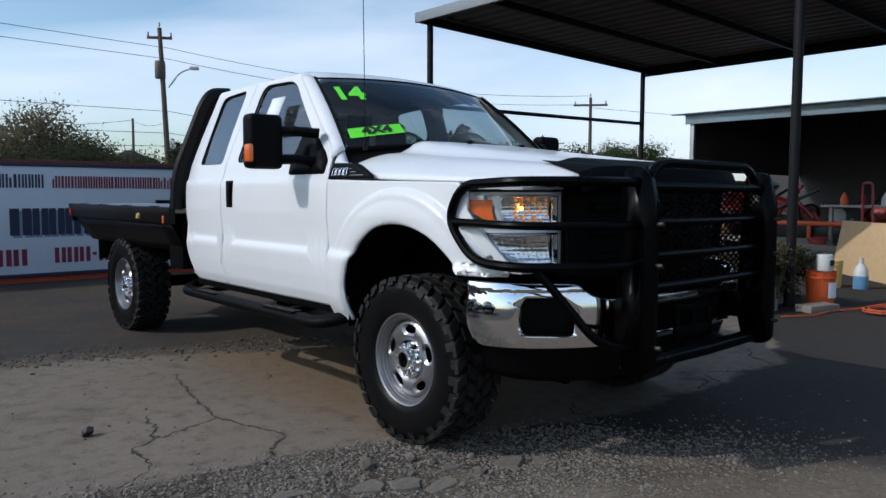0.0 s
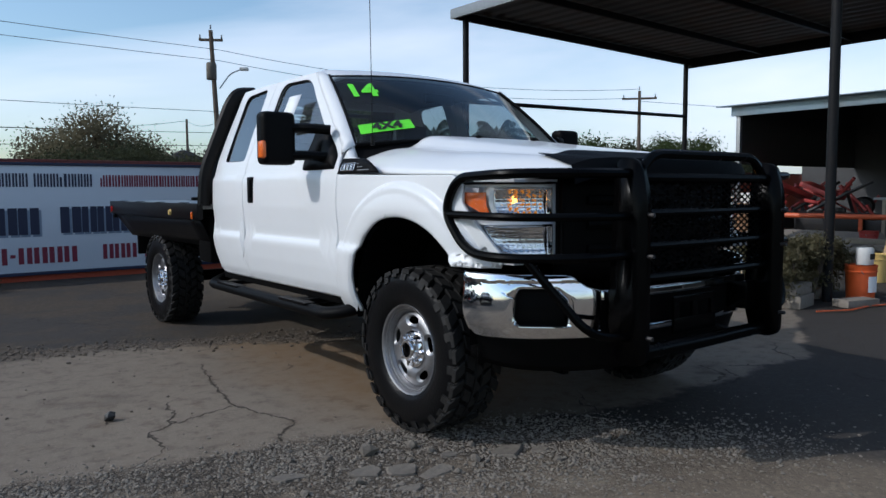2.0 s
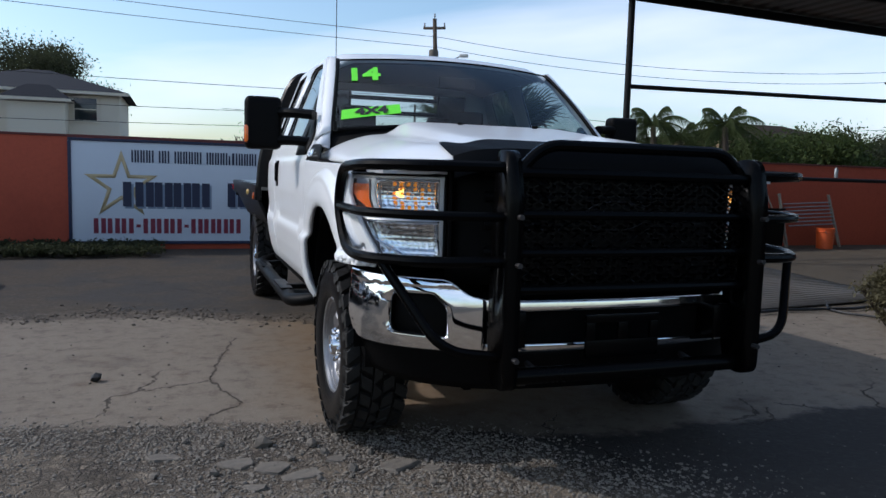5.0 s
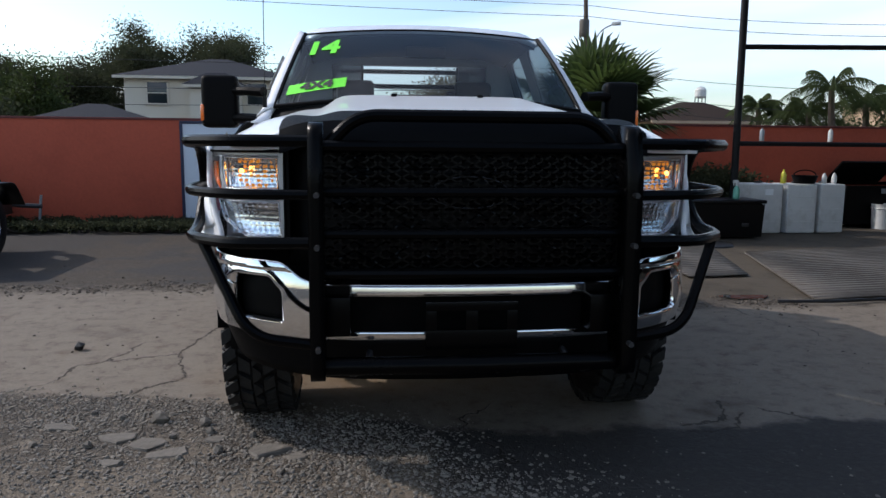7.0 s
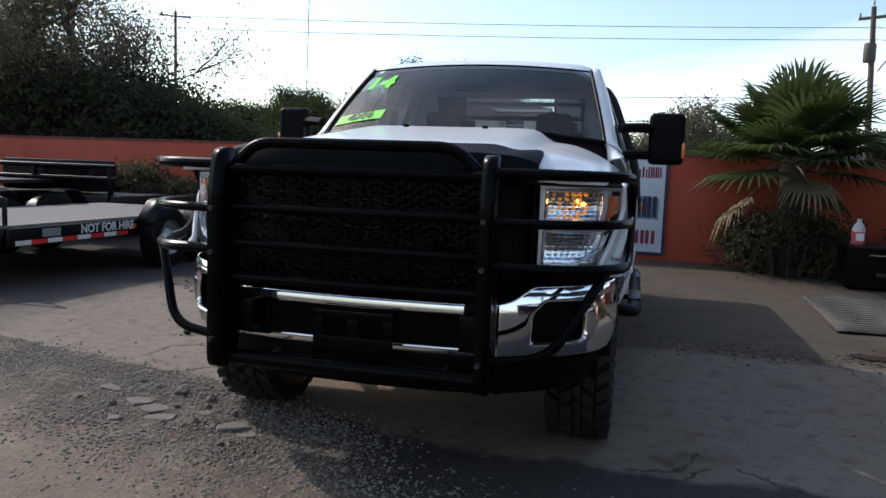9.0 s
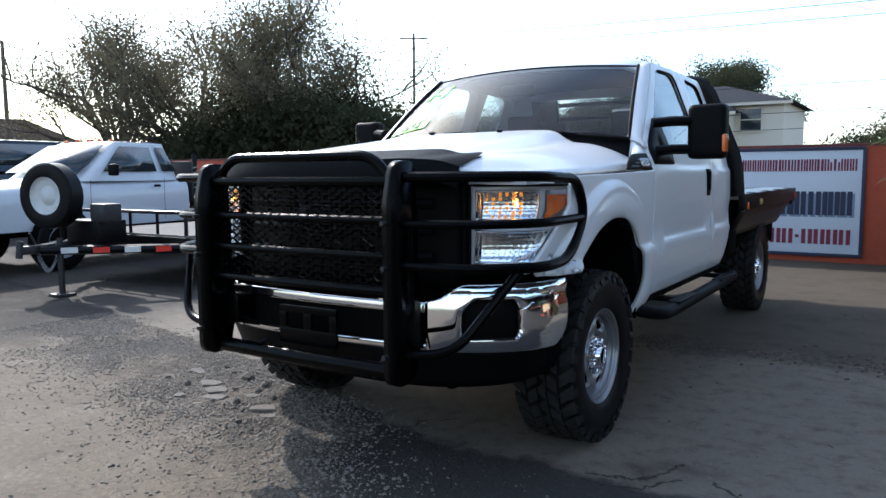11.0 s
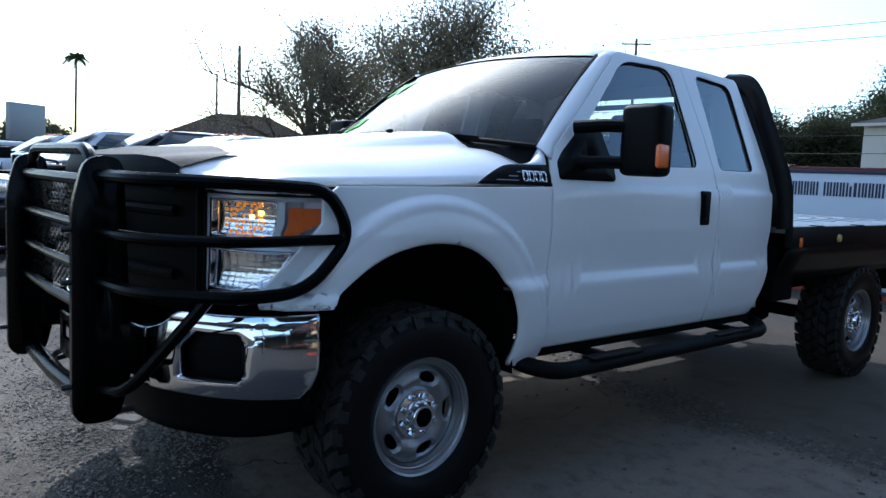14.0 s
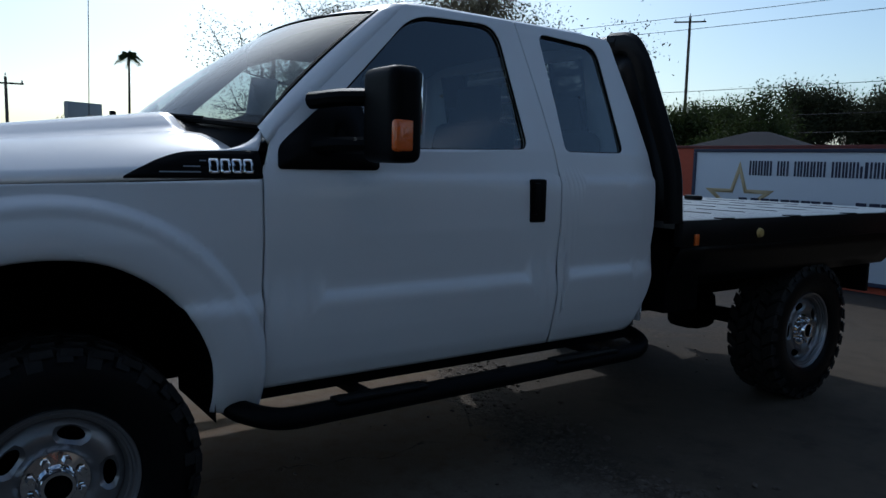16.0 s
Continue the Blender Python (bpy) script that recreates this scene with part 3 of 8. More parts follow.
def ring(bm, outer, inner, fn, rows=2, c=None, lo=None, hi=None, n=72):
    """A sheet between two outlines, both seen whole from c; fn(u, v, s) places it, s from 0 at the inner to 1 at the outer."""
    outer, inner = [Vector(p) for p in outer], [Vector(p) for p in inner]
    c = Vector(c) if c else sum(inner, Vector((0, 0))) / len(inner)
    closed = lo is None
    angs = [2 * math.pi * k / n for k in range(n)] if closed else [lo + (hi - lo) * k / n for k in range(n + 1)]
    for p in (*outer, *inner):
        a = math.atan2(p[1] - c[1], p[0] - c[0])
        a = a % (2 * math.pi) if closed else a
        if closed or lo < a < hi:
            angs.append(a)
    angs = sorted(set(round(a, 5) for a in angs))
    lines = []
    for a in angs:
        d = Vector((math.cos(a), math.sin(a)))
        i, o = cast(inner, c, a), cast(outer, c, a)
        lines.append([bm.verts.new(fn(*(c + d * (i + (o - i) * s / rows)), s / rows)) for s in range(rows + 1)])
    for k in range(len(lines) if closed else len(lines) - 1):
        a, b = lines[k], lines[(k + 1) % len(lines)]
        for j in range(rows):
            bm.faces.new((a[j], a[j + 1], b[j + 1], b[j]))
    return bm


def fan(bm, outline, fn, rows=3, c=None, n=48):
    """A filled outline, with fn(u, v) for its place."""
    c = Vector(c) if c else sum((Vector(p) for p in outline), Vector((0, 0))) / len(outline)
    tiny = [c + (Vector(p) - c) * 0.02 for p in outline]
    ring(bm, outline, tiny, lambda u, v, s: fn(u, v), rows, c, n=n)
    return bm


def words(text, size, material, parent, m, name="lettering", depth=0.002, label="", bold=0.0):
    """Flat letters of Blender's own font as a mesh."""
    cu = bpy.data.curves.new(name, "FONT")
    cu.body, cu.size, cu.extrude, cu.offset = text, size, depth, bold
    cu.align_x, cu.align_y = "CENTER", "CENTER"
    tmp = bpy.data.objects.new(name, cu)
    scene.collection.objects.link(tmp)
    me = bpy.data.meshes.new_from_object(tmp.evaluated_get(bpy.context.evaluated_depsgraph_get()))
    bpy.data.objects.remove(tmp)
    me.materials.clear()
    me.materials.append(material)
    ob = new(name, me)
    if parent:
        ob.parent = parent
    ob.matrix_basis = m
    if label:
        ob["label"] = label
    return ob

# ---------------------------------------------------------------- ground, wall and buildings
def flat(az, dist, x0=0.0, y0=-2.0):
    """A place at a bearing (degrees from +y towards +x) and distance from the yard's front."""
    return x0 + dist * math.sin(radians(az)), y0 + dist * math.cos(radians(az))


def ground_height(x, y):
    near = math.exp(-((x + 1.2) ** 2 / 3.0 + (y + 0.9) ** 2 / 1.2))
    return 0.016 * near * (noise.noise((x * 3.1, y * 3.1, 0.3)) + 0.15) + 0.006 * noise.noise((x * 1.3, y * 1.3, 4.0)) - 0.004


bm = bmesh.new()
xs = [-600, -200, -80, -40, -20, -12] + [-8 + 0.16 * k for k in range(100)] + [8.2, 10, 14, 20, 40, 80, 200, 600]
ys = [-600, -200, -80, -30, -12, -7] + [-5 + 0.16 * k for k in range(84)] + [8.6, 10, 14, 20, 40, 80, 200, 600]
gv = [[bm.verts.new((x, y, ground_height(x, y) if -8 < x < 8 and -5 < y < 8.4 else -0.004)) for y in ys] for x in xs]
for i in range(len(xs) - 1):
    for j in range(len(ys) - 1):
        bm.faces.new((gv[i][j], gv[i + 1][j], gv[i + 1][j + 1], gv[i][j + 1]))
tagged(link("ground", bm, YARD), "worn yard of cracked concrete, asphalt and rubble", "ground", "", "structure")

# boundary wall with a cap, in panels between piers
bm = new_box((5.0, 8.47, 0.80), (48.0, 0.18, 1.64), 0.004)
wall = tagged(link("wall_north", bm, WALL_PAINT), "terracotta painted masonry boundary wall", "wall", "", "structure")
bm = new_box((5.0, 8.47, 1.632), (48.0, 0.21, 0.035), 0.006)
tagged(link("trim_wall_cap", bm, WALL_CAP), "dark brown wall capping", "trim", "", "structure")

# ---- painted sign board on the wall
SX0, SX1, SZ0, SZ1, SY = -3.13, 1.50, 0.08, 1.605, 8.345
sign = new_box(((SX0 + SX1) / 2, SY + 0.015, (SZ0 + SZ1) / 2), (SX1 - SX0, 0.03, SZ1 - SZ0), 0.003)
sign = tagged(link("sign_board", sign, SIGN_WHITE), "white painted wall sign with navy border and lettering bars", "sign")


def sign_part(name, bm, material, label=""):
    return part(name, bm, material, sign, label)


for c_, s_ in ((((SX0 + SX1) / 2, SY - 0.006, SZ1 - 0.02), (SX1 - SX0, 0.02, 0.045)), (((SX0 + SX1) / 2, SY - 0.006, SZ0 + 0.02), (SX1 - SX0, 0.02, 0.045)),
               ((SX0 + 0.02, SY - 0.006, (SZ0 + SZ1) / 2), (0.045, 0.02, SZ1 - SZ0 - 0.09)), ((SX1 - 0.02, SY - 0.006, (SZ0 + SZ1) / 2), (0.045, 0.02, SZ1 - SZ0 - 0.09))):
    sign_part("border", new_box(c_, s_, 0.003), NAVY)


def letter_bars(x0, x1, z0, z1, pattern, material, y=SY - 0.004, name="lettering_bar", stroke=0.30):
    """Plain upright bars for lettering: one a letter, w wide, n narrow, t tall, a space a gap."""
    widths = {"w": 1.0, "n": 0.6, "t": 0.8, "-": 0.6, " ": 0.75, "m": 1.35}
    total = sum(widths[c] for c in pattern)
    unit, x = (x1 - x0) / total, x0
    for c in pattern:
        wd = widths[c] * unit
        if c != " ":
            h = (z1 - z0) * (0.2 if c == "-" else 1.0 if c in "twm" else 0.74)
            zc = (z0 + z1) / 2 if c == "-" else z0 + h / 2
            cx = x + wd / 2
            if c in "wm":
                for side in (-0.27, 0.27):
                    sign_part(name, new_box((cx + side * wd, y, zc), (wd * stroke, 0.004, h), 0.0), material)
            else:
                sign_part(name, new_box((cx, y, zc), (wd * 0.55, 0.004, h), 0.0), material)
        x += wd


letter_bars(-2.30, -0.515, 1.275, 1.455, "wwww ww wwwww wwwwntwwww", NAVY)
letter_bars(-0.42, 1.40, 1.275, 1.44, "nwtwtwwwwwwwmwtwtwwwmwntnwww", CRIMSON, stroke=0.34)
for dx, mat_, dy in ((0.03, SIGN_SHADE, -0.003), (0.0, NAVY, -0.009)):
    letter_bars(-2.46 + dx, -1.20 + dx, 0.63 - dx, 0.99 - dx, "twwww", mat_, SY + dy, stroke=0.42)
    letter_bars(-0.95 + dx, 0.30 + dx, 0.64 - dx, 1.0 - dx, "mwwwtw", mat_, SY + dy, stroke=0.42)
    letter_bars(0.42 + dx, 1.36 + dx, 0.66 - dx, 0.99 - dx, "mwtwww", mat_, SY + dy, stroke=0.42)
letter_bars(-2.82, -0.74, 0.235, 0.455, "www-www-wwww", CRIMSON, stroke=0.34)
letter_bars(-0.42, 1.36, 0.25, 0.46, "www-www-wwww", CRIMSON, stroke=0.34)
# outlined star
star = []
for k in range(10):
    a, r = math.pi / 2 + math.pi * k / 5, 0.52 if k % 2 == 0 else 0.20
    star.append((-2.43 + r * math.cos(a), 0.93 + r * math.sin(a)))
bm = bmesh.new()
ring(bm, star, [(-2.43 + (x + 2.43) * 0.70, 0.93 + (z - 0.93) * 0.70) for x, z in star], lambda u, v, t: Vector((u, SY - 0.0015, v)), 1, c=(-2.43, 0.93), n=20)
thick(sign_part("star", bm, GOLD, "gold outlined star"), 0.003)

# ---- steel canopy over the wash bay
canopy = thing("canopy", "dark steel carport canopy with ribbed metal roof on pipe posts", "canopy")
CX0, CX1, CY0, CY1 = 4.75, 11.40, -4.5, 6.85
bm = bmesh.new()
nx = 92
for i in range(nx):
    x0, x1 = CX0 + (CX1 - CX0) * i / nx, CX0 + (CX1 - CX0) * (i + 1) / nx
    za, zb = (0.0, 0.0) if i % 4 in (0, 1) else ((0.0, 0.035) if i % 4 == 2 else (0.035, 0.0))
    q = [bm.verts.new(v) for v in ((x0, CY0, 4.14 + za - 0.018 * (x0 - 5)), (x1, CY0, 4.14 + zb - 0.018 * (x1 - 5)), (x1, CY1, 4.14 + zb - 0.018 * (x1 - 5)), (x0, CY1, 4.14 + za - 0.018 * (x0 - 5)))]
    bm.faces.new(q)
thick(part("roof_sheet", bm, RUSTY, canopy, "weathered ribbed roof sheet"), 0.004)
for y in (CY0 + 0.1, -2.2, -0.1, 1.7, 3.4, 5.1, CY1 - 0.12):
    bm = bmesh.new()
    d = 0.10 if y not in (CY0 + 0.1, CY1 - 0.12) else 0.13
    box(bm, ((CX0 + CX1) / 2, y, 4.06 - 0.018 * ((CX0 + CX1) / 2 - 5)), (CX1 - CX0, 0.06, d), 0.005, Matrix.Rotation(math.atan(0.018), 3, "Y"))
    part("purlin", bm, POST, canopy)
bm = new_box((CX0 + 0.02, (CY0 + CY1) / 2, 4.10), (0.05, CY1 - CY0, 0.16), 0.005)
part("edge_beam", bm, GREYMETAL, canopy)
bm = new_box((CX1 - 0.03, (CY0 + CY1) / 2, 4.05 - 0.018 * (CX1 - 5)), (0.05, CY1 - CY0, 0.20), 0.005)
part("edge_beam", bm, POST, canopy)
for x, y in ((4.97, 6.72), (11.15, 6.72), (5.0, 0.72), (11.15, 0.72), (5.0, -4.3)):
    bm = bmesh.new()
    tube(bm, [(x, y, -0.05), (x, y, 4.03 - 0.018 * (x - 5))], 0.052, 14)
    part("post", bm, POST, canopy)
for z in (2.68, 1.33):
    bm = bmesh.new()
    tube(bm, [(4.97, 6.72, z), (11.15, 6.72, z + (0.10 if z > 2 else 0))], 0.036, 10)
    part("rail", bm, POST, canopy)

# ---- open-fronted shed
shed = thing("shed", "open-fronted sheet metal shed full of dark machinery", "shed")
for (x0, x1, y0, y1) in ((19.5, 19.6, -16.0, 8.3),):
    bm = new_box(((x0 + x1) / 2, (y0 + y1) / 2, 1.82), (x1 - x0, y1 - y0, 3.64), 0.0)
    part("back_wall", bm, SHED_SHADED, shed)
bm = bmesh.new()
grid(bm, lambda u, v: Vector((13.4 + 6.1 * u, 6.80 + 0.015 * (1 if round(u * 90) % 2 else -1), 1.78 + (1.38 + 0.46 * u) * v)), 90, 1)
thick(part("end_wall", bm, SHED_SHADED, shed), 0.004)
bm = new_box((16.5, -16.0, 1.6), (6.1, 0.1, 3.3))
part("end_wall", bm, SHED_SHADED, shed)
bm = bmesh.new()
grid(bm, lambda u, v: Vector((13.1 + 6.7 * u, -16.2 + 23.4 * v, 3.16 + 0.5 * u)), 2, 12)
thick(part("shed_roof", bm, SHED, shed), 0.03)
bm = new_box((13.28, -4.55, 3.03), (0.05, 22.9, 0.24), 0.004)
part("fascia", bm, SHED, shed, "blue-grey metal fascia with rust")
for y in (6.75, 1.2, -5.0, -11.0, -15.8):
    bm = new_box((13.36, y, 1.5), (0.10, 0.10, 3.0), 0.004)
    part("shed_post", bm, GREYMETAL, shed)
bm = bmesh.new()
tube(bm, [(13.0, -6.0, 0.62), (13.0, 7.2, 0.62)], 0.055, 10)
part("guard_rail", bm, HOSE, shed, "orange painted pipe rail")
for y in (-5.8, -2.6, 0.6, 3.8, 7.0):
    bm = bmesh.new()
    tube(bm, [(13.0, y, 0.0), (13.0, y, 0.62)], 0.045, 8)
    part("rail_post", bm, HOSE, shed)

# ---------------------------------------------------------------- the white flatbed pickup (front axle at the origin, nose towards -y)
def lerp_table(tab, z):
    if z <= tab[0][0]:
        return tab[0][1]
    for (a, xa), (b, xb) in zip(tab, tab[1:]):
        if z <= b:
            return xa + (xb - xa) * (z - a) / (b - a)
    return tab[-1][1]


SIDE = [(0.55, 0.915), (0.60, 0.948), (0.66, 0.972), (0.76, 0.992), (0.865, 1.005), (0.885, 1.003), (0.908, 0.985), (0.93, 0.984), (0.98, 0.990), (1.10, 1.0), (1.22, 0.997),
        (1.275, 0.994), (1.288, 0.990), (1.302, 0.979), (1.33, 0.972), (1.40, 0.958), (1.60, 0.888), (1.80, 0.810), (1.90, 0.772), (1.95, 0.750)]


def side_x(y, z):
    x = lerp_table(SIDE, z)
    if y < -0.35:
        x -= 0.75 * (-0.35 - y) ** 2
    if y > 2.2:
        x -= 0.25 * (y - 2.2) ** 2
    if y < 1.15 and z > 1.33:
        x -= 0.042 * min(1.0, (1.15 - y) / 0.55) * min(1.0, (z - 1.33) / 0.10)
    return x


def hood_half(y):
    return 0.945 - (0.20 * max(0.0, (-0.15 - y)) ** 1.7)


def hood_z(u, y):
    """Height of the hood; u from -1 to 1 across."""
    k = (y + 0.93) / 1.38
    k = min(max(k, 0.0), 1.0)
    edge = 1.250 + 0.050 * k
    nose = 1 - 0.06 * (1 - min(k / 0.22, 1.0)) ** 2.0
    mid = 1.278 + 0.070 * nose + 0.119 * k - 0.026 * (1 - k) ** 2
    a = abs(u)
    q = min(1.0, k * 1.5)
    crown = (1 - q) / (1 + math.exp((a - 0.745 - 0.155 * min(1.0, k / 0.28)) * 22)) + q * (1 - a ** 4.6)
    z = edge + (mid - edge) * crown
    bulge = 1 / (1 + math.exp((a - 0.57) * 44))
    return z + (0.018 * min(1.0, k * 3.0) + 0.030 * k * k) * bulge - 0.012 * math.exp(-((a - 0.62) / 0.06) ** 2) * min(1.0, k * 3)


def hood_front(u):
    return -0.905 + 0.17 * abs(u) ** 3.2


def hood_rear(u):
    return 0.40 + 0.22 * u * u


def hood_point(u, v, lift=0.0):
    y = hood_front(u) + (hood_rear(u) - hood_front(u)) * v
    return Vector((u * hood_half(y), y, hood_z(u, y) + lift))


def ws_base(x):
    q = x / 0.85
    return Vector((x, 0.45 + 0.20 * q * q, 1.497 - 0.045 * q * q))


def ws_top(x):
    q = x / 0.715
    return Vector((x, 1.10 + 0.08 * q * q, 1.945 - 0.03 * q * q))


def ws_point(u, v, lift=0.0):
    """u from -1 to 1 across, v from 0 at the cowl to 1 at the roof."""
    p = ws_base(0.85 * u).lerp(ws_top(0.715 * u), v)
    p += Vector((0, -0.7, 0.72)).normalized() * (0.035 * 4 * v * (1 - v) * 0.55 + lift)
    return p


FRONT_DOOR = [(0.605, 0.60), (1.875, 0.60), (1.885, 1.30), (1.80, 1.942), (1.262, 1.942), (0.66, 1.42), (0.605, 1.30)]
FRONT_WINDOW = [(0.725, 1.385), (1.735, 1.405), (1.700, 1.915), (1.285, 1.906)]
REAR_DOOR = [(1.889, 0.60), (2.40, 0.60), (2.50, 0.80), (2.505, 1.30), (2.380, 1.930), (1.808, 1.942), (1.893, 1.30)]
REAR_WINDOW = [(1.94, 1.402), (2.30, 1.405), (2.275, 1.885), (1.925, 1.908)]
ARCH = [(0.445, 0.50), (0.440, 0.68), (0.415, 0.78), (0.36, 0.88), (0.27, 0.975), (0.14, 1.048), (0.0, 1.072), (-0.14, 1.062), (-0.27, 1.02), (-0.37, 0.958), (-0.44, 0.885), (-0.475, 0.80), (-0.49, 0.70), (-0.49, 0.5)]
ARCH_LINE = []
for i_ in range(len(ARCH) - 1):
    p_ = [Vector(ARCH[min(max(i_ + j_, 0), len(ARCH) - 1)]) for j_ in (-1, 0, 1, 2)]
    for f_ in (0.0, 0.25, 0.5, 0.75):
        ARCH_LINE.append(0.5 * (2 * p_[1] + (p_[2] - p_[0]) * f_ + (2 * p_[0] - 5 * p_[1] + 4 * p_[2] - p_[3]) * f_ ** 2 + (3 * p_[1] - p_[0] - 3 * p_[2] + p_[3]) * f_ ** 3))
ARCH_LINE.append(Vector(ARCH[-1]))
FENDER = [(0.598, 0.50), (0.598, 1.283), (-0.42, 1.262), (-0.475, 1.22), (-0.478, 1.14), (-0.60, 0.985), (-0.665, 0.905), (-0.665, 0.50)]

truck = thing("pickup_truck", "white extended-cab flatbed pickup with black grille guard and mud tyres", "truck")


def panel(name, bm, s, material, parent, label="", depth=0.012, sharp=35):
    for v in bm.verts:
        v.co.x *= s
    ob = link(name, bm, material, parent, label, sharp)
    return thick(ob, depth, 0.0) if depth else ob


def pane_fn(inset):
    return lambda u, v: Vector((side_x(u, v) - inset, u, v))


for s in (1, -1):
    place = lambda u, v, t: Vector((side_x(u, v), u, v))
    # front fender with its flared wheel arch
    bm = bmesh.new()
    C = (-0.02, 0.62)

    def fender_fn(u, v, t):
        r = math.hypot(u + 0.015, v - 0.60)
        k = min(1.0, max(0.0, (r - 0.606) / 0.036))
        flare = 0.032 * (1 - k * k * (3 - 2 * k)) + 0.006 * math.sin(min(1.0, max(0.0, (r - 0.46) / 0.12)) * math.pi)
        lip = 0.014 * (1 - min(1.0, (r - 0.455) / 0.03)) if r < 0.485 else 0.0
        v = max(v, 0.872) if u < -0.3 else v
        return Vector((side_x(u, v) + flare - lip, u, v))
    ring(bm, FENDER, ARCH_LINE, fender_fn, rows=34, c=C, lo=radians(-9), hi=radians(166), n=90)
    fender = panel("front_fender", bm, s, WHITE, truck, depth=0.02)
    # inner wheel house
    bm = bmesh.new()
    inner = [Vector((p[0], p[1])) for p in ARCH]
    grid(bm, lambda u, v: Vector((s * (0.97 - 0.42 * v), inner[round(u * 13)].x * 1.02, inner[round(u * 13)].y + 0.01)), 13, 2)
    part("shaded_wheel_house", bm, SHADE_BLACK, truck)
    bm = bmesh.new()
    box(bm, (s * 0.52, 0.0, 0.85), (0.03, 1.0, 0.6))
    # lower box added out of sight to keep sun off the ground under the nose
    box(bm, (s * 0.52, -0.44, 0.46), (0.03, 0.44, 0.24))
    part("wheel_wall_and_sun_block", bm, SHADE_BLACK, truck)
    # dark air vent badge behind the fender
    bm = bmesh.new()
    fan(bm, round_poly([(0.185, 1.289), (0.603, 1.289), (0.603, 1.372), (0.36, 1.366), (0.27, 1.335)], [0.01, 0.004, 0.004, 0.05, 0.05]), pane_fn(-0.008), c=(0.45, 1.325))
    vent = panel("fender_vent", bm, s, PLASTIC, truck, "black fender vent trim with chrome lettering bars", 0.008)
    for k in range(3):
        bm = bmesh.new()
        y0, z0 = 0.31 + 0.05 * k, 1.305 + 0.017 * k
        tube(bm, [(s * (side_x(y0, z0) + 0.010), y0 - 0.02 + 0.02 * k, z0), (s * (side_x(0.44, z0) + 0.010), 0.41, z0)], 0.0035, 6)
        part("vent_bar", bm, GREYMETAL, vent)
    for k in range(4):
        bm = bmesh.new()
        yy = 0.435 + 0.036 * k
        ring(bm, round_poly([(yy, 1.302), (yy + 0.031, 1.302), (yy + 0.031, 1.346), (yy, 1.346)], 0.006, 2), round_poly([(yy + 0.007, 1.309), (yy + 0.024, 1.309), (yy + 0.024, 1.339), (yy + 0.007, 1.339)], 0.004, 2),
             lambda u, v, t: Vector((side_x(u, v) + 0.016, u, v)), 1, n=12)
        panel("badge_bar", bm, s, CHROME, vent, "chrome badge shape", 0.004)
    # doors
    bm = bmesh.new()
    ring(bm, FRONT_DOOR, round_poly(FRONT_WINDOW, [0.03, 0.05, 0.09, 0.10], 5), place, rows=64, c=(1.32, 1.60), n=120)
    door = panel("front_door", bm, s, WHITE, truck, depth=0.02)
    bm = bmesh.new()
    fan(bm, round_poly(FRONT_WINDOW, [0.03, 0.05, 0.09, 0.10], 5), pane_fn(0.008), rows=4, c=(1.36, 1.6))
    w = panel("door_window", bm, s, GLASS, door, "tinted door glass", 0)
    bm = bmesh.new()
    wp = [Vector((s * (side_x(*p) + 0.002), p[0], p[1])) for p in round_poly(FRONT_WINDOW, [0.03, 0.05, 0.09, 0.10], 5)]
    tube(bm, [*wp, wp[0]], 0.0055, 6)
    part("window_seal", bm, PLASTIC, door)
    bm = bmesh.new()
    fan(bm, round_poly([(0.655, 1.318), (1.03, 1.318), (1.03, 1.40), (0.99, 1.56), (0.90, 1.575), (0.672, 1.39)], 0.02), pane_fn(-0.012), rows=2)
    panel("mirror_mount", bm, s, PLASTIC, door, "black plastic mirror mount", 0.012)
    bm = bmesh.new()
    box(bm, (s * 1.004, 1.755, 1.205), (0.024, 0.085, 0.175), 0.012)
    handle = part("door_handle", bm, PLASTIC, door, "black plastic door handle")
    bm = bmesh.new()
    box(bm, (s * 1.022, 1.738, 1.215), (0.014, 0.032, 0.125), 0.006)
    part("handle_grip", bm, PLASTIC, handle)
    bm = bmesh.new()
    ring(bm, round_poly(REAR_DOOR, [0, 0.05, 0.05, 0.02, 0.03, 0.0, 0.0]), round_poly(REAR_WINDOW, [0.03, 0.04, 0.07, 0.05], 5), place, rows=64, c=(2.1, 1.62), n=100)
    rdoor = panel("rear_door", bm, s, WHITE, truck, depth=0.02)
    bm = bmesh.new()
    fan(bm, round_poly(REAR_WINDOW, [0.03, 0.04, 0.07, 0.05], 5), pane_fn(0.006), rows=4)
    w = panel("rear_side_window", bm, s, GLASS, rdoor, "tinted rear side glass", 0)
    bm = bmesh.new()
    wp = [Vector((s * (side_x(*p) + 0.001), p[0], p[1])) for p in round_poly(REAR_WINDOW, [0.03, 0.04, 0.07, 0.05], 5)]
    tube(bm, [*wp, wp[0]], 0.007, 6)
    part("window_seal", bm, PLASTIC, rdoor)
    # dark backing behind the door gaps and under the sills
    bm = bmesh.new()
    box(bm, (s * 0.90, 1.55, 0.95), (0.03, 1.86, 0.70))
    part("door_inner", bm, DASH, truck)
    # sill coloured near-black, the shade below the doors painted on
    bm = bmesh.new()
    box(bm, (s * 0.885, 1.5, 0.585), (0.12, 1.85, 0.07), 0.02)
    part("rocker_sill", bm, SHADE_BLACK, truck)
    # A pillar from cowl to roof
    bm = bmesh.new()

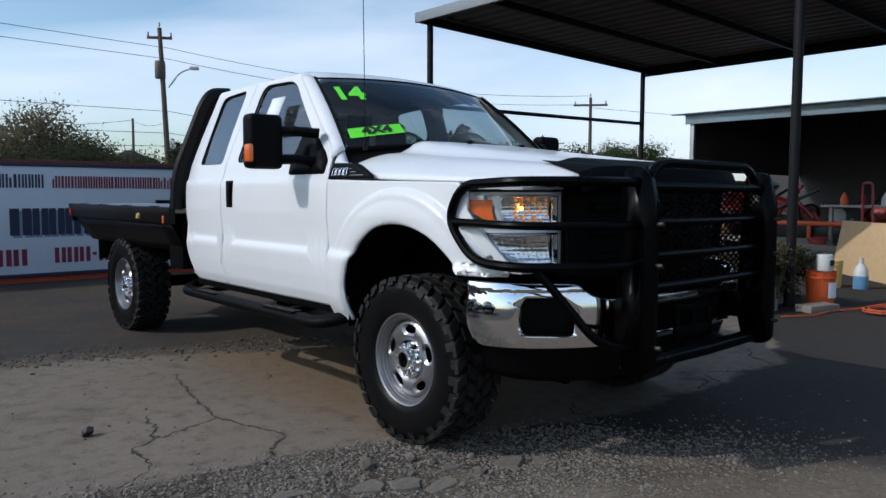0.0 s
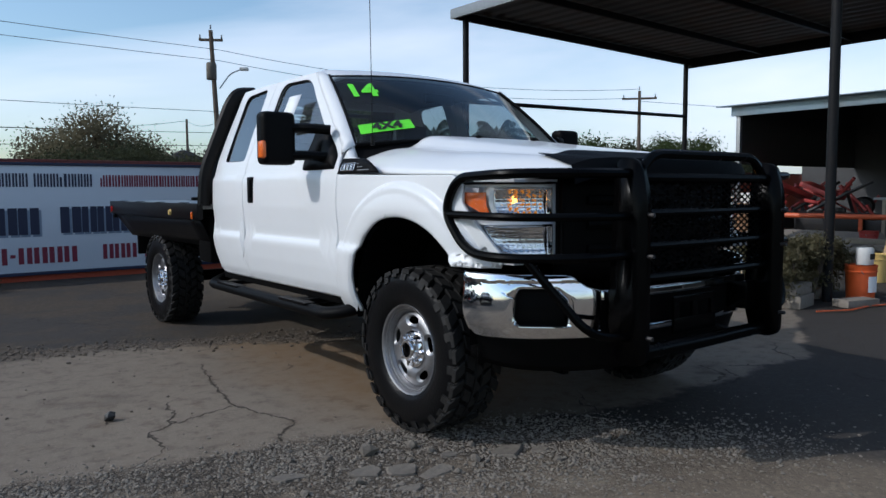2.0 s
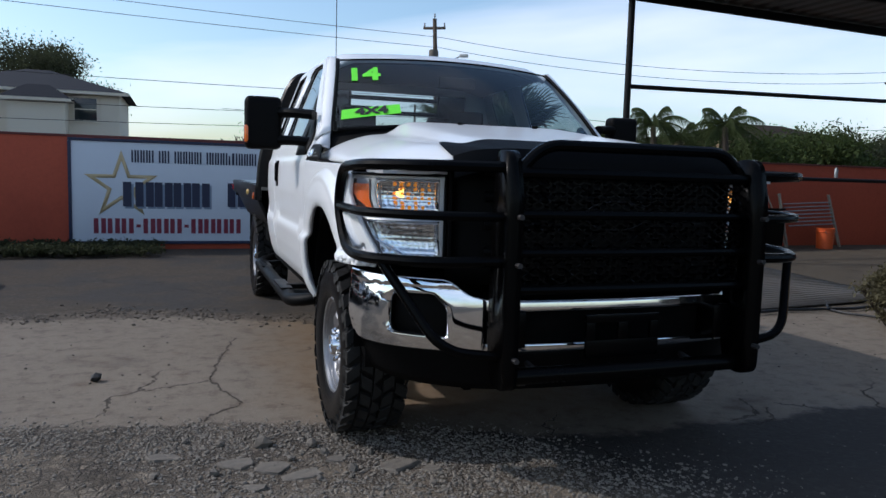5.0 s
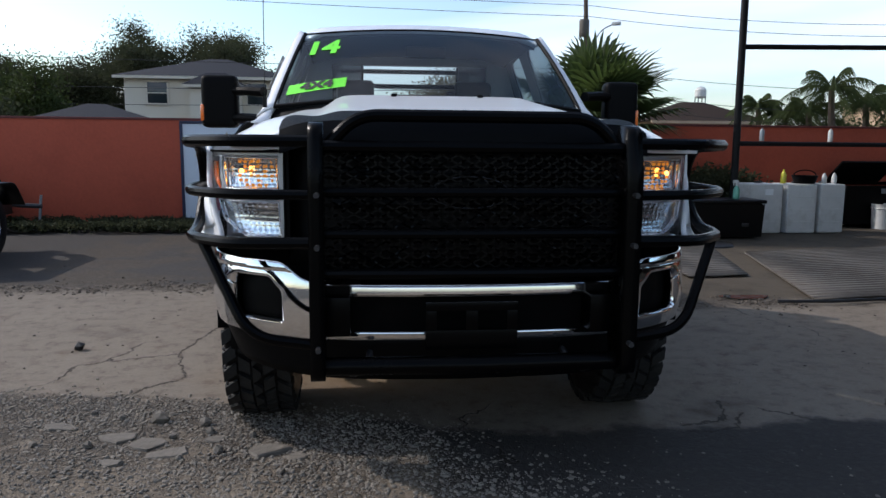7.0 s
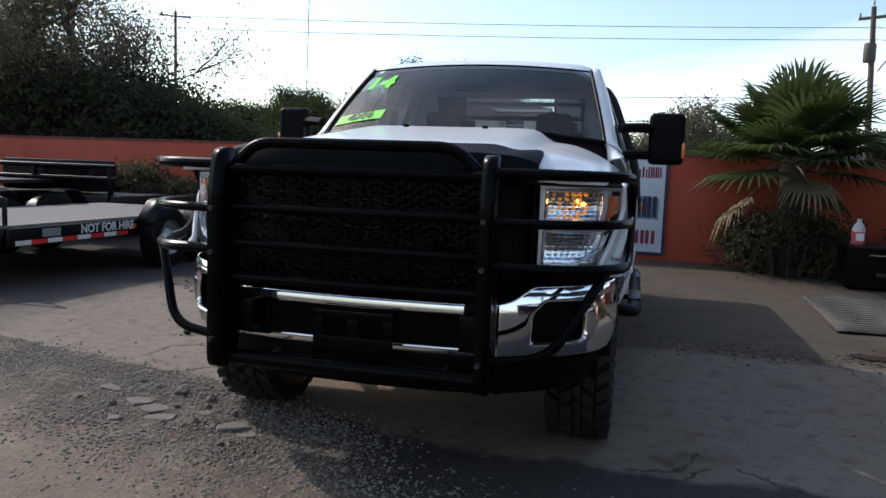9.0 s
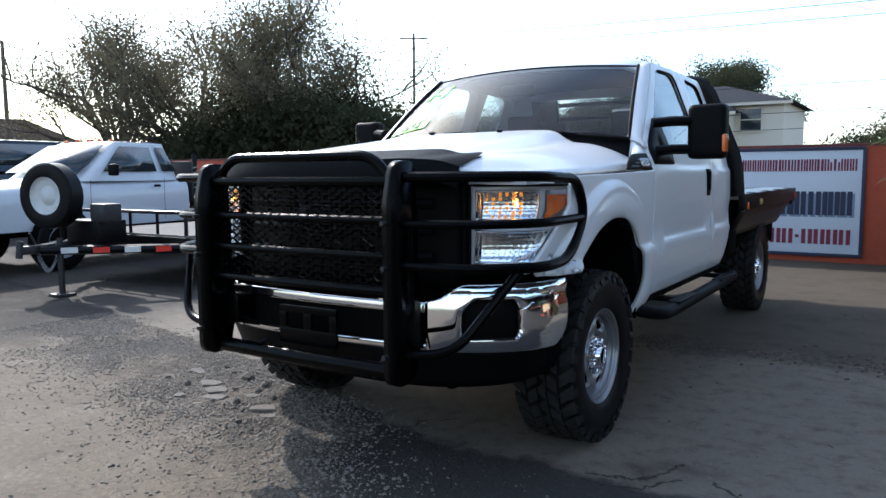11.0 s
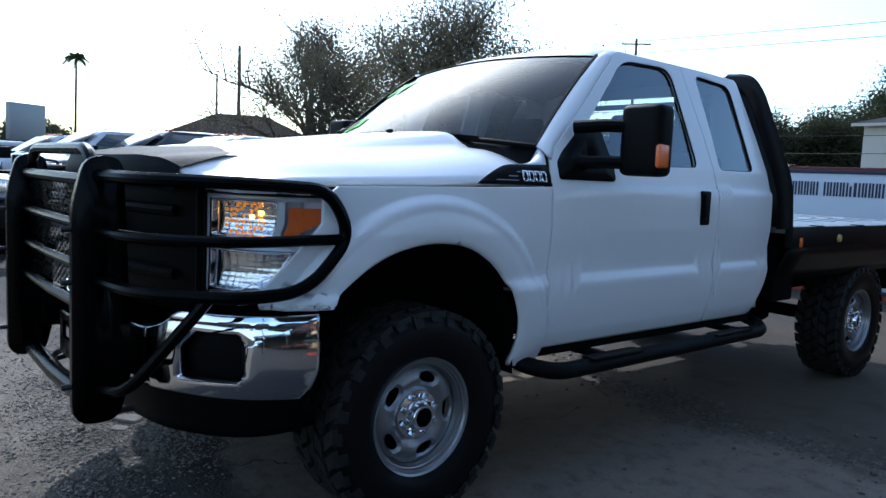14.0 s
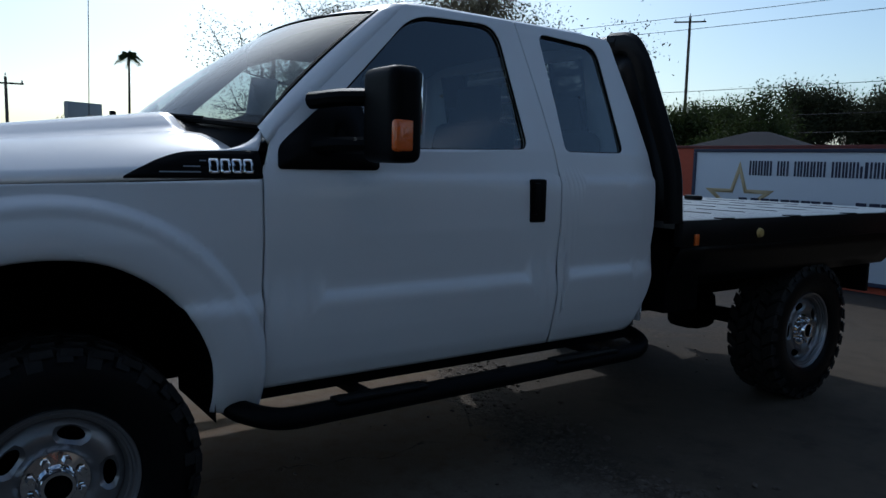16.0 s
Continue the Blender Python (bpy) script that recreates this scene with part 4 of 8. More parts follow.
    def pillar(u, v):
        a = ws_point(0.985, v) + Vector((0.004, 0.004, 0))
        z = 1.42 + (1.942 - 1.42) * v
        y = 0.66 + (1.262 - 0.66) * v
        b = Vector((side_x(y, z), y, z))
        if v < 0.02:
            b = Vector((side_x(0.605, 1.372), 0.64, 1.40))
        q = a.lerp(b, u)
        return q + Vector((0.012, -0.012, 0.008)) * math.sin(math.pi * u)
    grid(bm, pillar, 4, 16)
    panel("windscreen_pillar", bm, s, WHITE, truck, depth=0.012)
    # cowl side panel between the hood's rear corner, the windscreen foot and the door
    bm = bmesh.new()

    def cowl_fn(u, v):
        low = Vector((side_x(0.44 + 0.165 * u, 1.366), 0.44 + 0.165 * u, 1.366 + 0.006 * u))
        high = hood_point(0.93, 0.985).lerp(ws_base(0.85) + Vector((0.006, 0.01, 0.0)), u)
        q = high.lerp(low, v)
        return q + Vector((0.006, 0, 0.005)) * math.sin(math.pi * v)
    grid(bm, cowl_fn, 6, 6)
    panel("cowl_side", bm, s, WHITE, truck, depth=0.01)

# roof, with rounded drip rails
bm = bmesh.new()


def roof_fn(u, v):
    a = u * 2 - 1
    f = ws_top(0.715 * a) + Vector((0, 0.012, 0.004))
    y = f.y + (2.40 - f.y) * v
    w = 0.715 + (0.745 - 0.715) * min(1, v * 6)
    z = 1.945 + 0.066 * math.sin(min(v * 5.5, 1) * math.pi / 2) - 0.012 * v - 0.055 * max(0, v - 0.9) / 0.1 * 0.6
    drop = 0.03 * abs(a) ** 2 + 0.035 * max(0.0, abs(a) - 0.86) ** 1.5 / 0.14 ** 1.5
    return Vector((a * w, y, z - drop))


grid(bm, roof_fn, 28, 36)
thick(part("roof", bm, WHITE, truck), 0.02)
for s in (1, -1):
    bm = bmesh.new()
    grid(bm, lambda u, v: roof_fn(1.0 if s > 0 else 0.0, v).lerp(Vector((s * side_x(1.262 + 1.12 * v, 1.942), 1.262 + 1.12 * v, 1.942 - 0.012 * max(0.0, v - 0.5) * 2)), u) + Vector((s * 0.008 * math.sin(math.pi * u), 0, 0)), 3, 14)
    thick(part("roof_rail", bm, WHITE, truck), 0.01, 0.0)
# back of the cab with its window
bm = bmesh.new()
back = [(-0.93, 0.62), (0.93, 0.62), (0.96, 1.30), (0.74, 1.94), (-0.74, 1.94), (-0.96, 1.30)]
backwin = round_poly([(-0.60, 1.42), (0.60, 1.42), (0.56, 1.865), (-0.56, 1.865)], 0.05)
ring(bm, back, backwin, lambda u, v, t: Vector((u, 2.505 - max(0.0, v - 1.30) * 0.19, v)), 3, c=(0, 1.6))
cab_back = thick(part("cab_back", bm, WHITE, truck), 0.015, 0.0)
for x0, x1, glass_, name_, text_ in ((-0.60, -0.375, PRIVACY, "rear_pane", "dark tinted fixed rear pane"), (-0.365, 0.365, SLIDER, "rear_slider", "clear sliding rear window"), (0.375, 0.60, PRIVACY, "rear_pane", "dark tinted fixed rear pane")):
    bm = bmesh.new()
    grid(bm, lambda u, v: Vector((x0 + (x1 - x0) * u, 2.49 - max(0.0, 1.42 + 0.445 * v - 1.30) * 0.19, 1.42 + 0.445 * v)), 2, 2)
    part(name_, bm, glass_, cab_back, text_)
for x in (-0.37, 0.37):
    bm = new_box((x, 2.43, 1.64), (0.018, 0.02, 0.46), 0.004, Matrix.Rotation(math.atan(0.19), 3, "X"))
    part("slider_frame", bm, PLASTIC, cab_back)
# windscreen
bm = bmesh.new()
grid(bm, lambda u, v: ws_point(u * 2 - 1, v), 24, 12)
screen = part("windscreen", bm, SCREEN, truck, "dark tinted windscreen with green painted price marks")
bm = bmesh.new()
tube(bm, [ws_point(-1, 1 - k / 8, 0.004) for k in range(9)] + [ws_point(-1 + 2 * k / 20, 0.0, 0.004) for k in range(1, 21)] + [ws_point(1, k / 8, 0.004) for k in range(1, 9)], 0.012, 6)
tube(bm, [ws_point(-1 + 2 * k / 20, 1.0, 0.0) for k in range(21)], 0.006, 6)
part("windscreen_seal", bm, PLASTIC, screen)
bm = bmesh.new()
grid(bm, lambda u, v: hood_point((u * 2 - 1) * 0.97, 1.0, -0.006).lerp(ws_base((u * 2 - 1) * 0.845) + Vector((0, 0.01, -0.008)), v), 24, 3)
part("cowl_grille", bm, PLASTIC, truck, "black plastic cowl grille below the windscreen")


def on_screen(u, v, w, h, lift=0.004):
    """A pose on the glass, x across, y up the slope."""
    p, q, r = ws_point(u, v, lift), ws_point(u + 0.02, v, lift), ws_point(u, v + 0.02, lift)
    x = (q - p).normalized()
    z = x.cross((r - p).normalized()).normalized()
    y = z.cross(x)
    return Matrix((x, y, z)).transposed().to_4x4(), p


m3, p = on_screen(-0.80, 0.72, 0, 0)
words("14", 0.205, GREEN, screen, Matrix.Translation(p) @ m3, "year_mark", 0.001, "bright green painted figures 14", 0.008)
bm = bmesh.new()
grid(bm, lambda u, v: ws_point(-0.95 + 0.385 * u, 0.115 + 0.115 * v + 0.045 * u, 0.005), 8, 3)
tag = part("price_strip", bm, GREEN, screen, "bright green strip lettered 4X4")
m3, p = on_screen(-0.757, 0.198, 0, 0, 0.008)
words("4X4", 0.085, INK, tag, Matrix.Translation(p) @ m3 @ pose(0, 0, 0, 0, 0, 4) @ Matrix.Diagonal((1.25, 1, 1, 1)), "strip_lettering", 0.001, "", 0.004)
bm = bmesh.new()
grid(bm, lambda u, v: Vector((-0.952 + 0.09 * v, 1.40 - 0.16 * u + 0.03, 1.60 + 0.20 * v)), 1, 1)
thick(part("window_sticker", bm, PAPER, truck, "white price sheet inside the door glass"), 0.002)
# wipers
for x0, x1 in ((-0.50, 0.02), (0.18, 0.70)):
    bm = bmesh.new()
    tube(bm, [ws_point(x0, -0.05, 0.015), ws_point((x0 + x1) / 2, 0.0, 0.022), ws_point(x1, 0.005, 0.014)], 0.007, 6)
    part("wiper", bm, PLASTIC, truck)
# hood and its black vinyl nose cover
bm = bmesh.new()
grid(bm, lambda u, v: hood_point(u * 2 - 1, v), 48, 36)
hood = thick(part("hood", bm, WHITE, truck), 0.02)
bm = bmesh.new()


def bra_fn(u, v):
    a = u * 2 - 1
    reach = 0.186 * (1 - (max(0.0, abs(a) - 0.86) / 0.14) ** 2.4) + 0.010
    p = hood_point(a * 0.80, reach * (1 - min(1.0, v / 0.8)), 0.011)
    if v > 0.8:
        fold = (v - 0.8) / 0.2
        p += Vector((0, -0.022 * math.sin(fold * 1.6), -0.085 * fold))
    return p


grid(bm, bra_fn, 72, 40)
bra = part("hood_bra", bm, BRA, truck, "black vinyl hood nose cover with embossed lettering bars")
for k in range(9):
    if k == 5:
        continue
    bm = bmesh.new()
    a = -0.46 + 0.104 * k
    grid(bm, lambda u, v: hood_point(a + 0.07 * u, 0.085 + 0.045 * v, 0.0085), 2, 2)
    part("embossed_bar", bm, PLASTIC, bra)
for x in (-0.23, 0.24):
    bm = new_box(hood_point(x, 0.93, 0.008), (0.03, 0.02, 0.016), 0.005)
    part("washer_nozzle", bm, PLASTIC, hood)
bm = bmesh.new()
tube(bm, [(-0.875, 0.43, 1.44), (-0.875, 0.43, 1.49)], 0.011, 8)
tube(bm, [(-0.875, 0.43, 1.49), (-0.872, 0.45, 2.4)], 0.0022, 5)
part("antenna", bm, BLACK, truck)
# grille recess and the black panels between grille and lamps
bm = bmesh.new()
grid(bm, lambda u, v: Vector(((u * 2 - 1) * 0.655, -0.845 + 0.135 * abs(u * 2 - 1) ** 2.4, 0.80 + 0.47 * v)), 20, 6)
grille = thick(part("grille", bm, PLASTIC, truck, "black grille with horizontal bars and oval emblem"), 0.02)
for z in (0.93, 1.04, 1.15, 1.25):
    bm = bmesh.new()
    tube(bm, [(x, -0.868 + 0.10 * abs(x / 0.55) ** 2.4, z) for x in (-0.52, -0.4, -0.2, 0, 0.2, 0.4, 0.52)], 0.016, 8, 1.3)
    part("grille_bar", bm, PLASTIC, grille)
bm = bmesh.new()
fan(bm, [(0.14 * math.cos(a), 1.085 + 0.055 * math.sin(a)) for a in (2 * math.pi * k / 28 for k in range(28))], lambda u, v: Vector((u, -0.895, v)), 2)
emblem = thick(part("emblem", bm, PLASTIC, grille, "dark oval emblem with chrome rim"), 0.012)
bm = bmesh.new()
tube(bm, [(0.142 * math.cos(a), -0.90, 1.085 + 0.057 * math.sin(a)) for a in (2 * math.pi * k / 32 for k in range(33))], 0.003, 6)
part("emblem_rim", bm, DARKMETAL, emblem)
for k in range(3):
    bm = new_box((-0.055 + 0.055 * k, -0.905, 1.083), (0.035, 0.004, 0.022), 0.004)
    part("emblem_bar", bm, CHROME, emblem)

# headlights


def lamp_face(a, z, back=0.0):
    """a: 0 at the inner edge to 1 at the outer wrapped edge."""
    lim = 1.0 if z > 1.13 else 1.0 - 0.62 * (1.13 - z) / 0.235
    a *= 0.48 + 0.52 * max(0.30, lim)
    x = 0.668 + 0.315 * math.sin(min(a, 1) * math.pi / 2 * 0.93)
    y = -0.735 + 0.285 * (1 - math.cos(a * math.pi / 2)) * 1.0
    return Vector((x - back * 0.5 * a, y + back, z))


def chamber(s, name, outline, lamp, depth, flutes, cells):
    """One lamp bowl: a silver rim, a pillowed reflector behind it and a ribbed clear lens in front."""
    at = lambda u, v, back: (lambda p: Vector((p.x * s, p.y, p.z)))(lamp_face(u, v, back))
    mid = sum((Vector(p) for p in outline), Vector((0, 0))) / len(outline)
    bm = bmesh.new()
    shape = round_poly(outline, 0.012, 4)
    grow = [mid + (Vector(p) - mid) * 1.10 for p in shape]
    ring(bm, grow, shape, lambda u, v, t: at(u, v, 0.012 + 0.022 * (1 - t)), 3, mid, n=40)
    bowl = thick(part(name, bm, CHROME, lamp, "silver lamp bowl rim"), 0.004)
    bm = bmesh.new()
    nu, nv = cells
    u0, u1 = min(p[0] for p in outline), max(p[0] for p in outline)
    v0, v1 = min(p[1] for p in outline), max(p[1] for p in outline)

    def pillow(u, v):
        cu, cv = (u * nu) % 1.0, (v * nv) % 1.0
        if u >= 1:
            cu = 1.0
        if v >= 1:
            cv = 1.0
        puff = 0.0035 * (1 - (2 * cu - 1) ** 2) * (1 - (2 * cv - 1) ** 2)
        bowl_in = depth * (1 - (2 * u - 1) ** 2 * 0.6 - (2 * v - 1) ** 2 * 0.35)
        return at(u0 + (u1 - u0) * u, v0 + (v1 - v0) * v, 0.034 + bowl_in - puff)
    grid(bm, pillow, nu * 3, nv * 3)
    part("reflector", bm, REFLECTOR, bowl, "pillowed silver reflector")
    for k in range(flutes):
        u = u0 + (u1 - u0) * (k + 0.5) / flutes
        bm = bmesh.new()
        tube(bm, [at(u, v0 + 0.012, 0.016), at(u, v1 - 0.008, 0.016)], 0.0035, 6)
        part("lens_flute", bm, LENS, bowl).visible_shadow = False
    return bowl


for s in (1, -1):
    mir = lambda p: Vector((p.x * s, p.y, p.z))
    bm = bmesh.new()
    grid(bm, lambda u, v: mir(lamp_face(u, 0.892 + 0.334 * v)), 18, 10)
    lamp = part("headlight", bm, LENS, truck, "clear headlight with amber turn lamp lit")
    lamp.visible_shadow = False
    bm = bmesh.new()
    grid(bm, lambda u, v: mir(lamp_face(u, 0.895 + 0.328 * v, 0.090)), 18, 8)
    part("lamp_back", bm, SATIN, lamp)
    bm = bmesh.new()
    edge = [mir(lamp_face(k / 12, 0.892)) for k in range(13)] + [mir(lamp_face(1, 0.892 + 0.334 * k / 8)) for k in range(1, 9)] + [mir(lamp_face(1 - k / 12, 1.226)) for k in range(1, 13)] + [mir(lamp_face(0, 1.226 - 0.334 * k / 8)) for k in range(1, 9)]
    tube(bm, edge, 0.006, 6)
    part("lamp_seal", bm, PLASTIC, lamp)
    bm = bmesh.new()
    for k in range(2):
        za, zb = ((1.046, 1.074), (1.205, 1.222))[k]
        grid(bm, lambda u, v: mir(lamp_face(0.01 + 0.97 * u, za + (zb - za) * v, 0.008 + 0.006 * math.sin(math.pi * v))), 14, 3)
    grid(bm, lambda u, v: mir(lamp_face(0.005 + 0.045 * v, 0.895 + 0.328 * u, 0.006)), 8, 2)
    grid(bm, lambda u, v: mir(lamp_face(0.625 + 0.05 * v, 1.07 + 0.14 * u, 0.010)), 8, 2)
    part("lamp_bezel", bm, SATIN, lamp, "bright silver inner bezel")
    turn = chamber(s, "turn_bowl", [(0.075, 1.088), (0.60, 1.088), (0.60, 1.185), (0.57, 1.198), (0.075, 1.198)], lamp, 0.030, 9, (9, 6))
    chamber(s, "beam_bowl", [(0.075, 0.912), (0.50, 0.912), (0.78, 0.965), (0.80, 1.034), (0.075, 1.034)], lamp, 0.035, 12, (9, 5))
    bm = bmesh.new()
    g = bmesh.ops.create_uvsphere(bm, u_segments=12, v_segments=8, radius=0.009)
    bmesh.ops.translate(bm, verts=bm.verts, vec=mir(lamp_face(0.40, 1.15, 0.034)))
    part("turn_bulb", bm, AMBER_GLOW, turn, "glowing amber bulb")
    # small self-glowing blocks stand for the bulb's reflections in the bowl
    for i in range(6):
        for j in range(6):
            if (i * 3 + j * 5) % 7 < 2:
                continue
            bm = bmesh.new()
            box(bm, mir(lamp_face(0.115 + 0.064 * i, 1.098 + 0.0175 * j, 0.046)), (0.013, 0.004, 0.011), 0.002, seg=1)
            part("bulb_glint", bm, AMBER_GLINT, turn)
    bm = bmesh.new()
    grid(bm, lambda u, v: mir(lamp_face(0.70 + 0.285 * u, 1.186 - (0.112 - 0.080 * u) * (1 - v), 0.010)), 6, 4)
    part("side_reflector", bm, AMBER, lamp, "amber side reflector")
    bm = bmesh.new()
    box(bm, (s * 0.655, -0.66, 1.06), (0.012, 0.20, 0.36))
    part("lamp_side", bm, PLASTIC, lamp)
    bm = bmesh.new()
    box(bm, (s * 0.79, -0.60, 1.235), (0.26, 0.26, 0.012))
    box(bm, (s * 0.79, -0.60, 0.885), (0.26, 0.26, 0.012))
    box(bm, (s * 0.79, -0.50, 1.06), (0.26, 0.012, 0.36))
    part("lamp_housing", bm, SATIN, lamp)

# chrome bumper: swept ends with fog pockets, thin bars across the middle
BUMP = [(0.0, -0.940), (0.35, -0.922), (0.55, -0.885), (0.70, -0.818), (0.82, -0.742), (0.905, -0.655), (0.958, -0.560), (0.982, -0.470)]


def bump_xy(x_arc):
    """Arc parameter 0 to 1 along the bumper's plan, middle to corner."""
    k = x_arc * (len(BUMP) - 1)
    i = min(int(k), len(BUMP) - 2)
    f = k - i
    a, b = Vector(BUMP[max(i - 1, 0)]), Vector(BUMP[i])
    c, d = Vector(BUMP[i + 1]), Vector(BUMP[min(i + 2, len(BUMP) - 1)])
    return 0.5 * ((2 * b) + (c - a) * f + (2 * a - 5 * b + 4 * c - d) * f * f + (3 * b - a - 3 * c + d) * f ** 3)


def bump_point(a, z, out=0.0):
    p = bump_xy(a)
    roundness = -0.022 * ((z - 0.69) / 0.14) ** 2 + out
    q = bump_xy(min(a + 0.02, 1)) - bump_xy(max(a - 0.02, 0))
    nrm = Vector((-q.y, q.x)).normalized() * -1
    if nrm.y > 0:
        nrm = -nrm
    if a > 0.8 and nrm.x < 0:
        nrm = -nrm
    return Vector((p.x + nrm.x * roundness, p.y + nrm.y * roundness, z))


bm = bmesh.new()
grid(bm, lambda u, v: Vector((bump_point(abs(u * 2 - 1) * 0.285, 0.716 + 0.040 * v).x * (1 if u > 0.5 else -1), bump_point(abs(u * 2 - 1) * 0.285, 0.716 + 0.040 * v).y, 0.716 + 0.040 * v)), 20, 4)
bumper = thick(part("front_bumper", bm, CHROME, truck, "chrome front bumper with black fog pockets"), 0.012)
bm = bmesh.new()
grid(bm, lambda u, v: Vector((bump_point(abs(u * 2 - 1) * 0.285, 0.548 + 0.03 * v).x * (1 if u > 0.5 else -1), bump_point(abs(u * 2 - 1) * 0.285, 0.548 + 0.03 * v, -0.01).y, 0.548 + 0.03 * v)), 20, 3)
thick(part("lower_bumper_bar", bm, CHROME, bumper), 0.012)
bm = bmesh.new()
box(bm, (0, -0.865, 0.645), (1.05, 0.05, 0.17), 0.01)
part("bumper_opening", bm, SHADE_BLACK, bumper)
for s in (1, -1):
    bm = bmesh.new()
    outer = round_poly([(0.285, 0.552), (0.93, 0.560), (1.0, 0.66), (1.0, 0.838), (0.405, 0.828), (0.335, 0.772), (0.285, 0.758)], [0.0, 0.03, 0.03, 0.0, 0.03, 0.03, 0.0], 4)
    pocket = round_poly([(0.412, 0.606), (0.645, 0.612), (0.660, 0.640), (0.652, 0.750), (0.632, 0.768), (0.465, 0.768), (0.412, 0.715)], 0.016, 4)

    def bfn(u, v, t):
        dip = -0.020 * (1 - min(1, t / 0.16)) ** 2
        lip = 0.009 * min(1.0, max(0.0, (v - 0.796) / 0.010)) if u > 0.36 else 0.0
        p = bump_point(u, v, dip + lip)
        return Vector((p.x * s, p.y, p.z))
    ring(bm, outer, pocket, bfn, rows=16, n=140)
    thick(part("bumper_end", bm, CHROME, bumper), 0.012, 0.0)
    bm = bmesh.new()
    fan(bm, pocket, lambda u, v: Vector((bump_point(u, v, -0.045).x * s, bump_point(u, v, -0.045).y, v)), 2)
    part("fog_pocket", bm, PLASTIC, bumper)
bm = bmesh.new()


def valance(u, v):
    a = abs(u * 2 - 1)
    p = bump_point(a * 0.96, 0.562, -0.012)
    q = Vector((p.x * 0.96, p.y + 0.05, 0.385 + 0.06 * a ** 3))
    r = p.lerp(q, v)
    return Vector((r.x * (1 if u > 0.5 else -1), r.y, r.z))


grid(bm, valance, 30, 5)
thick(part("air_dam", bm, PLASTIC, truck, "black plastic air dam"), 0.012)

for s in (1, -1):
    bm = new_box((s * 0.475, -0.918, 0.737), (0.095, 0.03, 0.042), 0.006)
    part("bumper_pad", bm, PLASTIC, bumper)
    # plate added to block sun coming through the gap between bumper and tyre
    bm = bmesh.new()
    grid(bm, lambda u, v: Vector((s * (0.42 + 0.50 * u), -0.50 - 0.07 * (1 - u), 0.42 + 0.41 * v)), 4, 4)
    thick(part("splash_guard", bm, PLASTIC, truck), 0.008)

# grille guard
bm = bmesh.new()
# two upright plates with rounded heads
up = round_poly([(-1.115, 0.455), (-0.975, 0.455), (-0.935, 0.62), (-0.955, 1.12), (-0.965, 1.325), (-1.075, 1.325), (-1.115, 1.16)], [0.06, 0.05, 0.03, 0.02, 0.05, 0.06, 0.04], 4)
fan(bm, up, lambda u, v: Vector((-0.535, u, v)), 1, n=24)
grille_guard = part("grille_guard", bm, GUARD, truck, "black steel grille guard with mesh and side hoops")
thick(grille_guard, 0.048, 0.0)
bm = bmesh.new()
fan(bm, up, lambda u, v: Vector((0.535, u, v)), 1, n=24)
thick(part("upright", bm, GUARD, grille_guard), 0.048, 0.0)
for z, r in ((1.245, 0.021), (1.095, 0.017), (0.955, 0.017), (0.82, 0.019)):
    bm = bmesh.new()
    tube(bm, [(-0.53, -1.045, z), (-0.27, -1.055, z), (0, -1.06, z), (0.27, -1.055, z), (0.53, -1.045, z)], r, 10)
    part("cross_bar", bm, GUARD, grille_guard)
bm = bmesh.new()
tube(bm, smooth_path([(-0.51, -1.03, 1.235), (-0.40, -1.03, 1.348), (0.40, -1.03, 1.348), (0.51, -1.03, 1.235)], 6, 0.07), 0.022, 10)
part("top_arch", bm, GUARD, grille_guard)
bm = bmesh.new()
tube(bm, [(-0.53, -1.03, 0.495), (0, -1.045, 0.495), (0.53, -1.03, 0.495)], 0.033, 12)
part("bottom_bar", bm, GUARD, grille_guard)
# expanded-metal mesh, strand by strand
bm = bmesh.new()
rows = 26
zs = [0.835 + (1.235 - 0.835) * k / rows for k in range(rows + 1)]
step = 0.054
for k in range(rows):
    z0, z1 = zs[k], zs[k + 1]
    n_c = int(1.05 / step)
    for c in range(n_c + 1):
        xa = -0.52 + c * step
        for d in (0.5, -0.5):
            a, b = (xa, z0), (xa + d * step, z1)
            if k % 2:
                a, b = (xa + step / 2, z0), (xa + step / 2 + d * step, z1)
            if abs(b[0]) > 0.53 or abs(a[0]) > 0.53:
                continue
            d2 = Vector((b[0] - a[0], 0, b[1] - a[1])).normalized()
            nn = Vector((d2.z, 0, -d2.x)) * 0.0030
            f0, f1 = Vector((a[0], -1.028, a[1])), Vector((b[0], -1.028, b[1]))
            q = [bm.verts.new(v) for v in (f0 - nn, f0 + nn, f1 + nn, f1 - nn, f0 - nn + Vector((0, 0.005, 0)), f0 + nn + Vector((0, 0.005, 0)), f1 + nn + Vector((0, 0.005, 0)), f1 - nn + Vector((0, 0.005, 0)))]
            for ids in ((0, 1, 2, 3), (7, 6, 5, 4), (0, 4, 5, 1), (3, 2, 6, 7)):
                bm.faces.new([q[i] for i in ids])
part("mesh_screen", bm, MESH, grille_guard, "black expanded-metal mesh")
